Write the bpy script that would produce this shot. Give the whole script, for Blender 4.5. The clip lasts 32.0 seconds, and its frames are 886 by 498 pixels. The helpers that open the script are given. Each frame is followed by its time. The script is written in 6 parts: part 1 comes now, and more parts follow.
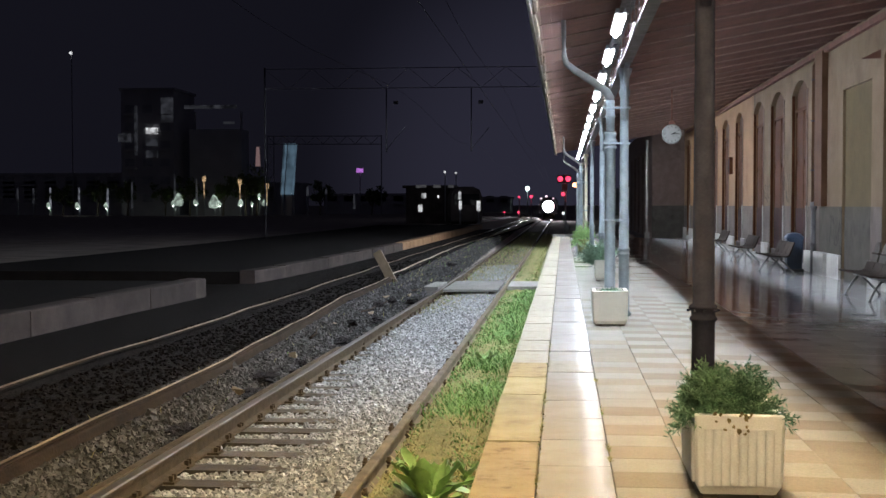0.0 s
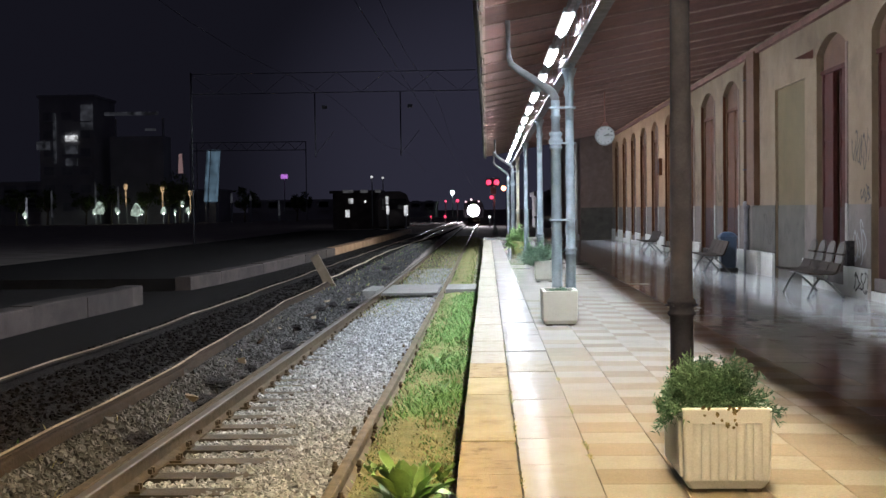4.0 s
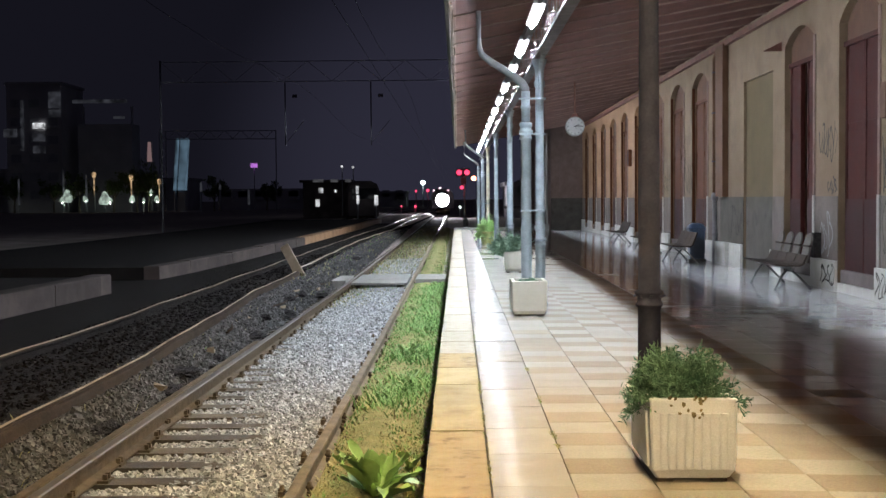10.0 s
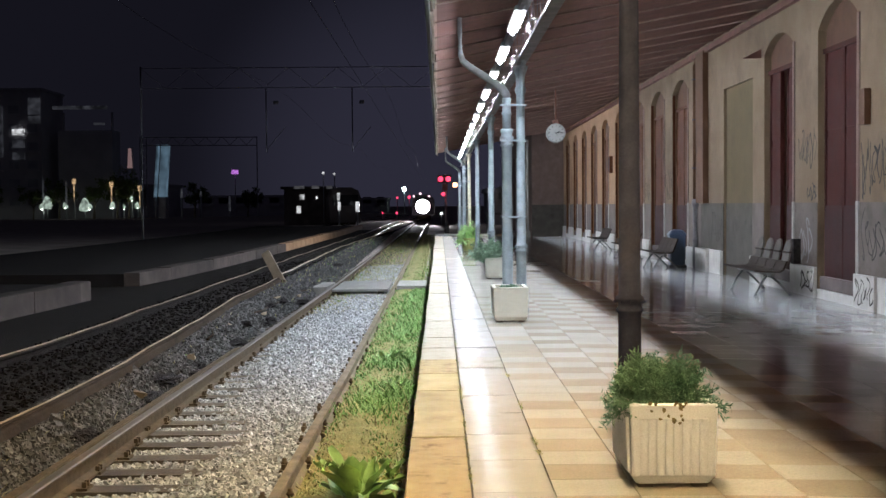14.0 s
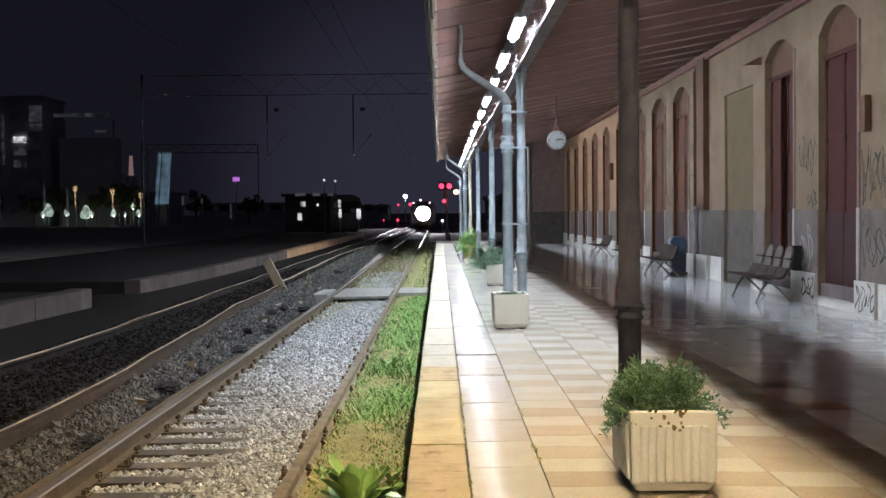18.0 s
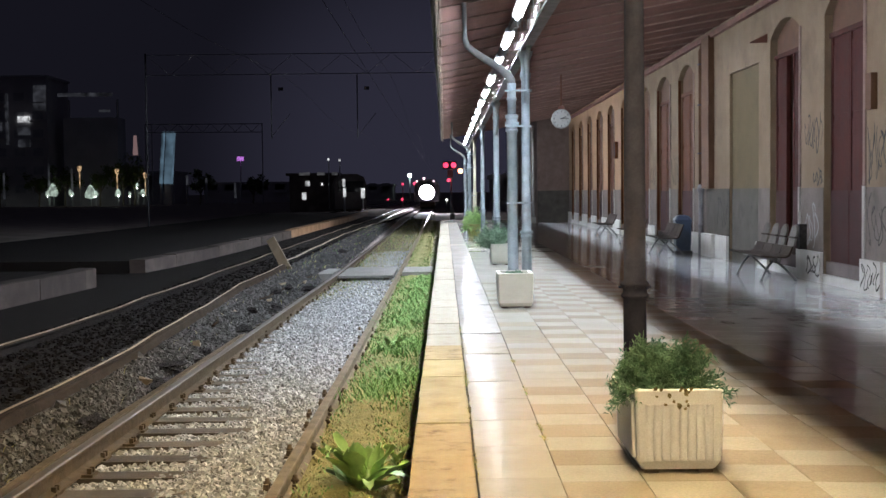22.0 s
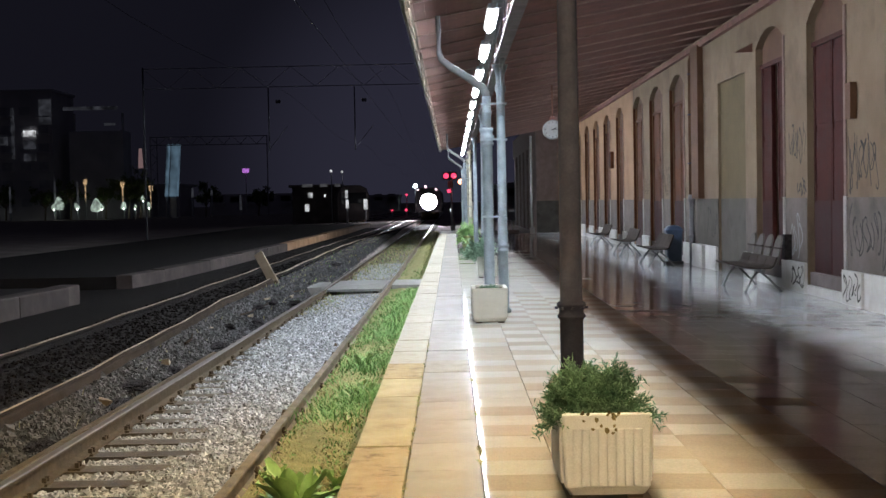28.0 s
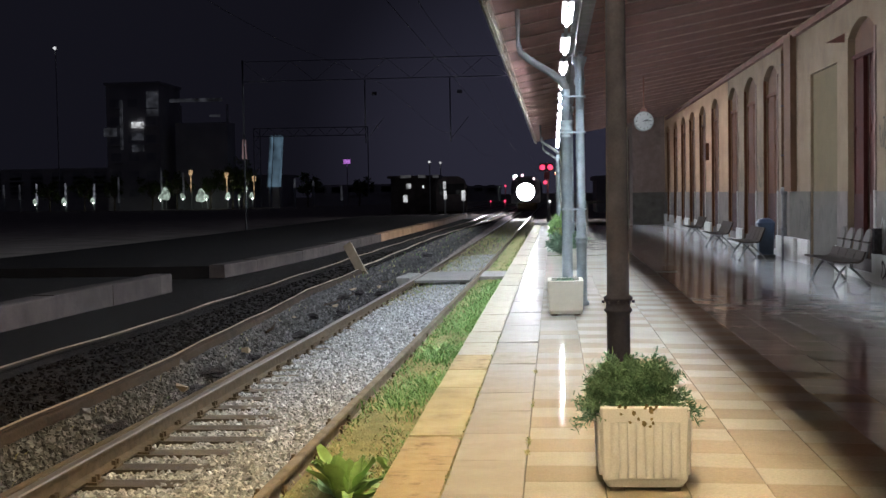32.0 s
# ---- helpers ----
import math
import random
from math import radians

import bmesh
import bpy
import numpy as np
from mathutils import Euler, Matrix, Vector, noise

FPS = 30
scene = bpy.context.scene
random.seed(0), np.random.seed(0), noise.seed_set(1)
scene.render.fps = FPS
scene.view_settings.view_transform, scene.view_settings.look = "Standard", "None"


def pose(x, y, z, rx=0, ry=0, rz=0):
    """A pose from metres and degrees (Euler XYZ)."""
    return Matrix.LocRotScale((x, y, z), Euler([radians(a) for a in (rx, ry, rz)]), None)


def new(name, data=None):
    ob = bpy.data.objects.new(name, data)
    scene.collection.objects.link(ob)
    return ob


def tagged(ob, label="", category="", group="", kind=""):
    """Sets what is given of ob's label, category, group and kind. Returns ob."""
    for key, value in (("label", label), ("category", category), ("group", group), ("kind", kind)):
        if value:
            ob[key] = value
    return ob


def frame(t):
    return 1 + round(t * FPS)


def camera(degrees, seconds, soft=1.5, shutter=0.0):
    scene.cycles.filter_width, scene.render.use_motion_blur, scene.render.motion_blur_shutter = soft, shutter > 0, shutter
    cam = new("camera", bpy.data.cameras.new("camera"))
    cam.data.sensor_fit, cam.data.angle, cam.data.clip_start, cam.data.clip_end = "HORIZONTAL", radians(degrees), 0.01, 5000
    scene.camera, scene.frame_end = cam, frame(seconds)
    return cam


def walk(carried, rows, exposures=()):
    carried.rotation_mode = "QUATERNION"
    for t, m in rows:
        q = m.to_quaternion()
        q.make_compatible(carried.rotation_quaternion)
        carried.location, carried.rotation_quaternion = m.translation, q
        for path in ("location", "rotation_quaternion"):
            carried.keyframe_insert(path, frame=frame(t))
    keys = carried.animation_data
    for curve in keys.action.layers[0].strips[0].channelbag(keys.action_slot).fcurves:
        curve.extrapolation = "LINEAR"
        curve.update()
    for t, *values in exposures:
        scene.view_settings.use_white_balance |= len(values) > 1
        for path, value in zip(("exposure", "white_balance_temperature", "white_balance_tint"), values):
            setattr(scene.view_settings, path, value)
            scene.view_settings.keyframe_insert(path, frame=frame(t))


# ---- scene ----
cam = camera(38.57, 32.0, shutter=0.5)
PATH = [
    (0, 0.516, -0.113, 1.580, 88.003, 0.072, 5.440),
    (0.5, 0.368, -0.035, 1.553, 88.182, 0.292, 5.246),
    (1, 0.238, -0.008, 1.538, 88.152, 0.976, 4.808),
    (1.5, 0.187, -0.001, 1.531, 88.000, 0.987, 4.140),
    (2, 0.192, -0.003, 1.533, 88.015, 0.935, 3.571),
    (2.5, 0.193, -0.008, 1.532, 88.049, 0.893, 3.359),
    (3, 0.194, -0.013, 1.532, 88.146, 0.850, 2.814),
    (3.5, 0.193, -0.012, 1.532, 88.140, 0.799, 2.384),
    (4, 0.192, -0.011, 1.533, 88.210, 0.749, 2.005),
    (4.5, 0.200, -0.015, 1.534, 88.241, 0.730, 1.740),
    (6.5, 0.195, 0.007, 1.530, 88.237, 0.631, 1.272),
    (7, 0.198, 0.005, 1.531, 88.233, 0.672, 1.250),
    (7.5, 0.197, 0.000, 1.530, 88.104, 0.584, 1.219),
    (8, 0.195, -0.005, 1.528, 88.026, 0.495, 1.150),
    (8.5, 0.197, -0.005, 1.528, 87.944, 0.482, 1.073),
    (9, 0.198, -0.005, 1.529, 87.861, 0.468, 0.995),
    (9.5, 0.198, -0.019, 1.533, 87.799, 0.472, 0.874),
    (10, 0.197, -0.033, 1.537, 87.738, 0.476, 0.664),
    (10.5, 0.201, -0.029, 1.535, 87.790, 0.467, 0.430),
    (11, 0.205, -0.024, 1.533, 87.779, 0.458, 0.285),
    (11.5, 0.205, -0.026, 1.532, 87.750, 0.454, 0.142),
    (12, 0.205, -0.027, 1.532, 87.773, 0.449, 0.050),
    (12.5, 0.204, -0.035, 1.538, 87.793, 0.463, -0.019),
    (13, 0.202, -0.044, 1.545, 87.814, 0.476, -0.076),
    (13.5, 0.202, -0.038, 1.539, 87.972, 0.477, -0.172),
    (14, 0.201, -0.032, 1.534, 88.028, 0.478, -0.178),
    (14.5, 0.206, -0.032, 1.536, 88.087, 0.525, -0.218),
    (16.5, 0.200, -0.038, 1.534, 88.236, 0.508, -0.179),
    (17, 0.200, -0.028, 1.533, 88.283, 0.479, -0.141),
    (17.5, 0.205, -0.030, 1.534, 88.341, 0.502, -0.109),
    (18, 0.209, -0.032, 1.534, 88.348, 0.526, -0.129),
    (18.5, 0.210, -0.032, 1.534, 88.310, 0.577, -0.121),
    (19, 0.212, -0.031, 1.533, 88.182, 0.627, -0.100),
    (19.5, 0.212, -0.026, 1.532, 88.025, 0.624, -0.126),
    (20, 0.213, -0.022, 1.532, 87.868, 0.621, -0.101),
    (20.5, 0.212, -0.014, 1.530, 87.713, 0.599, -0.123),
    (21, 0.212, -0.007, 1.527, 87.610, 0.578, -0.056),
    (21.5, 0.210, -0.007, 1.528, 87.511, 0.599, 0.014),
    (22, 0.208, -0.008, 1.529, 87.411, 0.621, 0.071),
    (22.5, 0.214, -0.007, 1.529, 87.328, 0.632, 0.138),
    (23, 0.220, -0.005, 1.529, 87.322, 0.643, 0.142),
    (23.5, 0.220, -0.015, 1.530, 87.331, 0.682, 0.139),
    (24, 0.220, -0.024, 1.532, 87.365, 0.722, 0.098),
    (24.5, 0.224, -0.021, 1.533, 87.357, 0.800, 0.068),
    (25, 0.228, -0.017, 1.534, 87.350, 0.878, 0.012),
    (25.5, 0.276, -0.025, 1.543, 87.499, 0.947, -0.165),
    (26, 0.373, -0.031, 1.557, 87.710, 1.034, -0.216),
    (26.5, 0.510, -0.044, 1.575, 87.803, 1.199, -0.104),
    (28.5, 0.771, 0.147, 1.587, 87.911, 0.997, 1.065),
    (29, 0.900, 0.106, 1.588, 88.177, 0.756, 2.425),
    (29.5, 0.903, 0.100, 1.586, 88.079, 0.876, 3.084),
    (30, 0.929, 0.086, 1.579, 87.957, 1.350, 3.385),
    (30.5, 0.967, 0.075, 1.583, 87.941, 1.150, 3.718),
    (31, 0.985, 0.056, 1.583, 87.815, 1.091, 4.133),
    (31.5, 0.977, 0.028, 1.586, 87.661, 1.066, 4.650),
    (32, 0.987, -0.007, 1.602, 87.532, 0.969, 4.989),
]
walk(cam, [(t, pose(*p)) for t, *p in PATH], exposures=[(0, -0.1), (2.5, 0.0), (8, 0.03), (24, 0.04), (26.5, -0.02), (29, -0.12), (32, -0.12)])

# ---- world and light ----
world = bpy.data.worlds.new("night")
scene.world = world
world.use_nodes = True
wn = world.node_tree.nodes
wl = world.node_tree.links
sky_dir = wn.new("ShaderNodeTexCoord")
toward = wn.new("ShaderNodeVectorMath")
toward.operation = "DOT_PRODUCT"
toward.inputs[1].default_value = (0.0, 0.9998, 0.02)
wl.new(sky_dir.outputs["Generated"], toward.inputs[0])
# Sky brightened straight ahead, painting in haze from the headlight and lamps.
haze_glow = wn.new("ShaderNodeMapRange")
haze_glow.interpolation_type = "SMOOTHSTEP"
for key, value in (("From Min", 0.978), ("From Max", 1.0), ("To Min", 0.0125), ("To Max", 0.043)):
    haze_glow.inputs[key].default_value = value
wl.new(toward.outputs["Value"], haze_glow.inputs["Value"])
wl.new(haze_glow.outputs[0], wn["Background"].inputs[1])
wn["Background"].inputs[0].default_value = (0.55, 0.54, 0.90, 1)

LAMP_X, LAMP_Z = 1.19, 3.80
TUBE_STRENGTH = 1080.0


# ---- materials ----
def nodes_of(name):
    m = bpy.data.materials.new(name)
    m.use_nodes = True
    nt = m.node_tree
    return m, nt, nt.nodes["Principled BSDF"]


def link(nt, a, b):
    nt.links.new(a, b)


def surface(name, c1, c2, rough=0.7, scale=6.0, fine=60.0, bump=0.15, metal=0.0, stain=None, stain_amount=0.4, vary=0.0, rough_var=0.15, spec=0.5, dist=0.01):
    """Two colours mixed by large noise, fine grain and bump, optional stains, random tint by object or island."""
    m, nt, b = nodes_of(name)
    tc = nt.nodes.new("ShaderNodeTexCoord")
    geo = nt.nodes.new("ShaderNodeNewGeometry")
    n1 = nt.nodes.new("ShaderNodeTexNoise")
    n1.inputs["Scale"].default_value = scale
    n1.inputs["Detail"].default_value = 6
    n2 = nt.nodes.new("ShaderNodeTexNoise")
    n2.inputs["Scale"].default_value = fine
    n2.inputs["Detail"].default_value = 4
    for n in (n1, n2):
        link(nt, geo.outputs["Position"], n.inputs["Vector"])
    ramp = nt.nodes.new("ShaderNodeMapRange")
    ramp.inputs["From Min"].default_value, ramp.inputs["From Max"].default_value = 0.35, 0.65
    link(nt, n1.outputs["Fac"], ramp.inputs["Value"])
    mix = nt.nodes.new("ShaderNodeMix")
    mix.data_type = "RGBA"
    mix.inputs[6].default_value, mix.inputs[7].default_value = (*c1, 1), (*c2, 1)
    link(nt, ramp.outputs[0], mix.inputs[0])
    col = mix.outputs[2]
    grain = nt.nodes.new("ShaderNodeMapRange")
    grain.inputs["To Min"].default_value, grain.inputs["To Max"].default_value = 0.7, 1.3
    link(nt, n2.outputs["Fac"], grain.inputs["Value"])
    mul = nt.nodes.new("ShaderNodeMix")
    mul.data_type, mul.blend_type = "RGBA", "MULTIPLY"
    mul.inputs[0].default_value = 0.8
    link(nt, col, mul.inputs[6])
    link(nt, grain.outputs[0], mul.inputs[7])
    col = mul.outputs[2]
    if stain:
        n3 = nt.nodes.new("ShaderNodeTexNoise")
        n3.inputs["Scale"].default_value = scale * 0.6
        n3.inputs["Detail"].default_value = 8
        n3.inputs["Roughness"].default_value = 0.7
        link(nt, geo.outputs["Position"], n3.inputs["Vector"])
        r3 = nt.nodes.new("ShaderNodeMapRange")
        r3.inputs["From Min"].default_value, r3.inputs["From Max"].default_value = 0.52, 0.68
        r3.inputs["To Max"].default_value = stain_amount
        link(nt, n3.outputs["Fac"], r3.inputs["Value"])
        ms = nt.nodes.new("ShaderNodeMix")
        ms.data_type = "RGBA"
        ms.inputs[7].default_value = (*stain, 1)
        link(nt, r3.outputs[0], ms.inputs[0])
        link(nt, col, ms.inputs[6])
        col = ms.outputs[2]
    if vary:
        oi = nt.nodes.new("ShaderNodeObjectInfo")
        add = nt.nodes.new("ShaderNodeMath")
        link(nt, oi.outputs["Random"], add.inputs[0])
        link(nt, geo.outputs["Random Per Island"], add.inputs[1])
        fr = nt.nodes.new("ShaderNodeMath")
        fr.operation = "FRACT"
        link(nt, add.outputs[0], fr.inputs[0])
        mr = nt.nodes.new("ShaderNodeMapRange")
        mr.inputs["To Min"].default_value, mr.inputs["To Max"].default_value = 1 - vary, 1 + vary
        link(nt, fr.outputs[0], mr.inputs["Value"])
        mv = nt.nodes.new("ShaderNodeMix")
        mv.data_type, mv.blend_type = "RGBA", "MULTIPLY"
        mv.inputs[0].default_value = 1
        link(nt, col, mv.inputs[6])
        link(nt, mr.outputs[0], mv.inputs[7])
        col = mv.outputs[2]
    link(nt, col, b.inputs["Base Color"])
    rr = nt.nodes.new("ShaderNodeMapRange")
    rr.inputs["To Min"].default_value, rr.inputs["To Max"].default_value = max(0.03, rough - rough_var), min(1, rough + rough_var)
    link(nt, n1.outputs["Fac"], rr.inputs["Value"])
    link(nt, rr.outputs[0], b.inputs["Roughness"])
    b.inputs["Metallic"].default_value = metal
    b.inputs["Specular IOR Level"].default_value = spec
    if bump:
        bp = nt.nodes.new("ShaderNodeBump")
        bp.inputs["Strength"].default_value, bp.inputs["Distance"].default_value = bump, dist
        link(nt, n2.outputs["Fac"], bp.inputs["Height"])
        link(nt, bp.outputs[0], b.inputs["Normal"])
    return m


def glowing(name, colour, strength, base=0.8):
    m, nt, b = nodes_of(name)
    b.inputs["Base Color"].default_value = (base, base, base, 1)
    b.inputs["Emission Color"].default_value = (*colour, 1)
    b.inputs["Emission Strength"].default_value = strength
    b.inputs["Roughness"].default_value = 0.4
    return m


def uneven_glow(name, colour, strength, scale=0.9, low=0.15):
    """Patchy emission, for lit windows, lamps and surfaces with floodlight painted on as glow."""
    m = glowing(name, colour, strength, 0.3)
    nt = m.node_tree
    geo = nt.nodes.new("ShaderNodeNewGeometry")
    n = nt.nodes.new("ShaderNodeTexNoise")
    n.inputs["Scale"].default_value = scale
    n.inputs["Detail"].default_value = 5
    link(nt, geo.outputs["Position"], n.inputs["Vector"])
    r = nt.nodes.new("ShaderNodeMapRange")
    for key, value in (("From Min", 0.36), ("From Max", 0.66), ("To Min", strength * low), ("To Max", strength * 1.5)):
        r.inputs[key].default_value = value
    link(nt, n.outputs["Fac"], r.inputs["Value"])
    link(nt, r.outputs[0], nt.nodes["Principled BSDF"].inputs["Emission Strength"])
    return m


M = {}
# The warm lamps' yellow is painted into the near edge stones.
M["edge"] = surface("worn warm-lit edge stone", (0.385, 0.318, 0.142), (0.455, 0.388, 0.205), 0.6, 4, 130, 0.7, stain=(0.23, 0.17, 0.075), stain_amount=0.6, vary=0.12, spec=0.08)
M["slab"] = surface("polished pale slab", (0.335, 0.313, 0.2833), (0.362, 0.342, 0.3172), 0.17, 3.5, 170, 0.0, stain=(0.255, 0.218, 0.1772), stain_amount=0.45, vary=0.07, spec=0.0005, rough_var=0.10)
M["slab_dirty"] = surface("grimy pale slab", (0.285, 0.258, 0.21), (0.325, 0.298, 0.25), 0.35, 6, 40, 0.05, stain=(0.19, 0.155, 0.11), stain_amount=0.6, spec=0.0006)
M["edge_dirty"] = surface("grimy edge stone", (0.36, 0.27, 0.118), (0.42, 0.33, 0.165), 0.6, 9, 150, 0.7, stain=(0.16, 0.105, 0.045), stain_amount=0.9, spec=0.08)
M["tile_light"] = surface("cream marble tile", (0.3752, 0.3533, 0.312), (0.4104, 0.3887, 0.3475), 0.055, 2, 60, 0.0, stain=(0.3249, 0.2913, 0.2419), stain_amount=0.45, vary=0.06, spec=0.0032, rough_var=0.035)
M["tile_dark"] = surface("tan marble tile", (0.3215, 0.2817, 0.2294), (0.3556, 0.3158, 0.2603), 0.055, 2, 60, 0.0, stain=(0.2742, 0.2269, 0.1716), stain_amount=0.45, vary=0.09, spec=0.0032, rough_var=0.035)
M["tile_grey"] = surface("plain grey marble tile", (0.41, 0.41, 0.415), (0.47, 0.47, 0.475), 0.11, 2, 60, 0.0, stain=(0.34, 0.335, 0.33), stain_amount=0.3, vary=0.06, spec=0.3, rough_var=0.04)
# Paler copy for edge stones under the white lamps.
M["edge_white_lit"] = surface("white-lit edge stone", (0.3737, 0.3312, 0.2438), (0.414, 0.3737, 0.2932), 0.6, 12, 110, 0.4, stain=(0.2415, 0.1898, 0.115), stain_amount=0.7, vary=0.08, spec=0.08)
# Darker than the pipe: shade put into the bend's colour beside bright lamps.
M["bend_shaded"] = surface("shaded downpipe bend", (0.092, 0.092, 0.0943), (0.1334, 0.1334, 0.138), 0.7, 6, 60, 0.15, stain=(0.069, 0.0598, 0.0506), spec=0.15)
M["dry_leaf"] = surface("withered brown leaf", (0.17, 0.14, 0.075), (0.23, 0.19, 0.11), 0.8, 8, 40, 0, vary=0.3, spec=0.1)
M["joint"] = surface("dark tile bedding", (0.07, 0.055, 0.04), (0.11, 0.09, 0.065), 0.9, 8, 100, 0.3)
M["kerb_face"] = surface("platform face", (0.25, 0.22, 0.18), (0.36, 0.33, 0.28), 0.9, 3, 60, 0.5, stain=(0.08, 0.07, 0.05))
M["ballast_bed"] = surface("ballast bed", (0.138, 0.1242, 0.1058), (0.23, 0.2116, 0.184), 0.95, 4, 40, 1.0, stain=(0.0736, 0.0644, 0.0506), dist=0.03)
M["stone"] = surface("ballast stone", (0.3116, 0.3168, 0.3214), (0.4245, 0.4405, 0.4499), 0.9, 9, 60, 0.4, vary=0.48, stain=(0.1806, 0.1535, 0.1285), stain_amount=0.5)
M["stone_dark"] = surface("oily dark ballast stone", (0.06707, 0.06478, 0.06344), (0.1174, 0.1144, 0.1145), 0.9, 9, 60, 0.5, vary=0.5, stain=(0.03114, 0.02668, 0.02481), stain_amount=0.6, spec=0.2)
M["stone_black"] = surface("near-black stone", (0.008033, 0.006696, 0.006252), (0.01518, 0.0125, 0.0116), 0.95, 9, 60, 0.5, vary=0.45, spec=0.08)
M["soil"] = surface("mossy trackside soil", (0.2112, 0.2013, 0.0792), (0.3008, 0.2684, 0.1155), 0.95, 3.5, 60, 1.0, stain=(0.1472, 0.2018, 0.0682), stain_amount=0.5, dist=0.02, spec=0.1)
M["ground"] = surface("dusty yard ground", (0.243, 0.2066, 0.1944), (0.3645, 0.3159, 0.2916), 0.97, 0.7, 20, 0.6, dist=0.03, spec=0.05)
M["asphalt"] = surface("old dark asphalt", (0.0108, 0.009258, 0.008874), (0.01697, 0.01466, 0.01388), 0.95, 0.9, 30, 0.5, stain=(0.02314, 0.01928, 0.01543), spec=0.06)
M["rust"] = surface("rusty rail side", (0.07038, 0.05172, 0.03128), (0.1099, 0.0833, 0.05376), 0.85, 12, 90, 0.4, spec=0.12)
M["track_dirt"] = surface("near-black track dirt", (0.009274, 0.007416, 0.006958), (0.01669, 0.01344, 0.01205), 0.95, 5, 45, 1.0, stain=(0.006492, 0.005564, 0.0051), dist=0.03, spec=0.08)
M["rail_top"] = surface("dull rail head", (0.1123, 0.09029, 0.07344), (0.1685, 0.1426, 0.1224), 0.45, 7, 80, 0.15, metal=0.3, spec=0.3)
M["rail_shiny"] = surface("worn uneven rail head", (0.2888, 0.2062, 0.1318), (0.455, 0.3382, 0.2325), 0.5, 1.6, 40, 0.7, stain=(0.1225, 0.07425, 0.0434), stain_amount=0.85, metal=0.1, spec=0.25)
M["rail_dusty"] = surface("dust-caked rail web", (0.1568, 0.1288, 0.08925), (0.2232, 0.1854, 0.1313), 0.92, 5, 60, 0.5, stain=(0.095, 0.0721, 0.04725), stain_amount=0.6, spec=0.08)
M["rail_polished"] = surface("wheel-polished rail head", (0.46, 0.45, 0.44), (0.56, 0.55, 0.54), 0.3, 1.5, 40, 0.1, metal=0.9, rough_var=0.1)
M["rail_brown"] = surface("dark brown rail flange", (0.02738, 0.01808, 0.01135), (0.04434, 0.03014, 0.01965), 0.95, 2.2, 40, 0.6, stain=(0.01304, 0.00844, 0.005675), stain_amount=0.7, spec=0.08)
M["sleeper"] = surface("weathered timber sleeper", (0.06169, 0.04957, 0.03617), (0.1049, 0.08595, 0.06259), 0.9, 6, 70, 0.8, vary=0.25)
M["plank"] = surface("grey crossing plank", (0.1976, 0.1882, 0.174), (0.2587, 0.2493, 0.2352), 0.8, 5, 70, 0.5, vary=0.12, stain=(0.09412, 0.07999, 0.06116))
M["grass"] = surface("grass blade", (0.15, 0.276, 0.0792), (0.216, 0.36, 0.1155), 0.7, 5, 30, 0, vary=0.25, spec=0.15)
M["dry_grass"] = surface("dry grass", (0.2645, 0.253, 0.09775), (0.3795, 0.3335, 0.161), 0.7, 5, 30, 0, vary=0.3)
M["broad_leaf"] = surface("broad leaf", (0.2329, 0.3884, 0.1289), (0.3299, 0.5066, 0.1933), 0.5, 8, 40, 0.1, vary=0.25)
M["juniper"] = surface("juniper sprig", (0.07439, 0.1554, 0.103), (0.1506, 0.2537, 0.1638), 0.65, 6, 40, 0, vary=0.35, spec=0.2)
M["sage"] = surface("grey-green shrub leaf", (0.13, 0.21, 0.14), (0.21, 0.31, 0.22), 0.65, 6, 40, 0, vary=0.35, spec=0.2)
M["planter"] = surface("whitewashed concrete planter", (0.6732, 0.69, 0.7449), (0.7556, 0.7763, 0.8291), 0.85, 3, 120, 0.1, stain=(0.5769, 0.5574, 0.5571), stain_amount=0.4, spec=0.1)
M["planter_cream"] = surface("cream concrete planter", (0.52, 0.51, 0.44), (0.59, 0.58, 0.50), 0.85, 3, 120, 0.1, stain=(0.40, 0.375, 0.30), stain_amount=0.5, spec=0.1)
M["far_glass"] = surface("dim curtained window", (0.30, 0.30, 0.33), (0.40, 0.40, 0.43), 0.8, 0.6, 8, 0, spec=0.1)
M["potting"] = surface("potting soil", (0.05, 0.035, 0.02), (0.09, 0.06, 0.04), 0.95, 9, 60, 0.8)
M["green_shell"] = surface("yellow-green glazed pot", (0.2508, 0.264, 0.0792), (0.3036, 0.3036, 0.1188), 0.5, 6, 60, 0.1)
M["iron_cream"] = surface("cream-toned iron", (0.34, 0.32, 0.24), (0.42, 0.40, 0.31), 0.75, 6, 60, 0.12, stain=(0.18, 0.14, 0.09), stain_amount=0.4, spec=0.12)
M["iron_dark"] = surface("dark brown painted iron", (0.02857, 0.02982, 0.0476), (0.0402, 0.04158, 0.06426), 0.85, 7, 60, 0.12, stain=(0.04232, 0.03255, 0.04046), stain_amount=0.3, spec=0.08)
M["iron_grey"] = surface("grey-blue painted iron", (0.1795, 0.2118, 0.2323), (0.2391, 0.2767, 0.3006), 0.6, 6, 60, 0.12, stain=(0.1281, 0.1025, 0.0854), stain_amount=0.35, spec=0.12)
M["girder"] = surface("dull grey girder paint", (0.1224, 0.1163, 0.1224), (0.1714, 0.1628, 0.1714), 0.85, 6, 60, 0.12, spec=0.08)
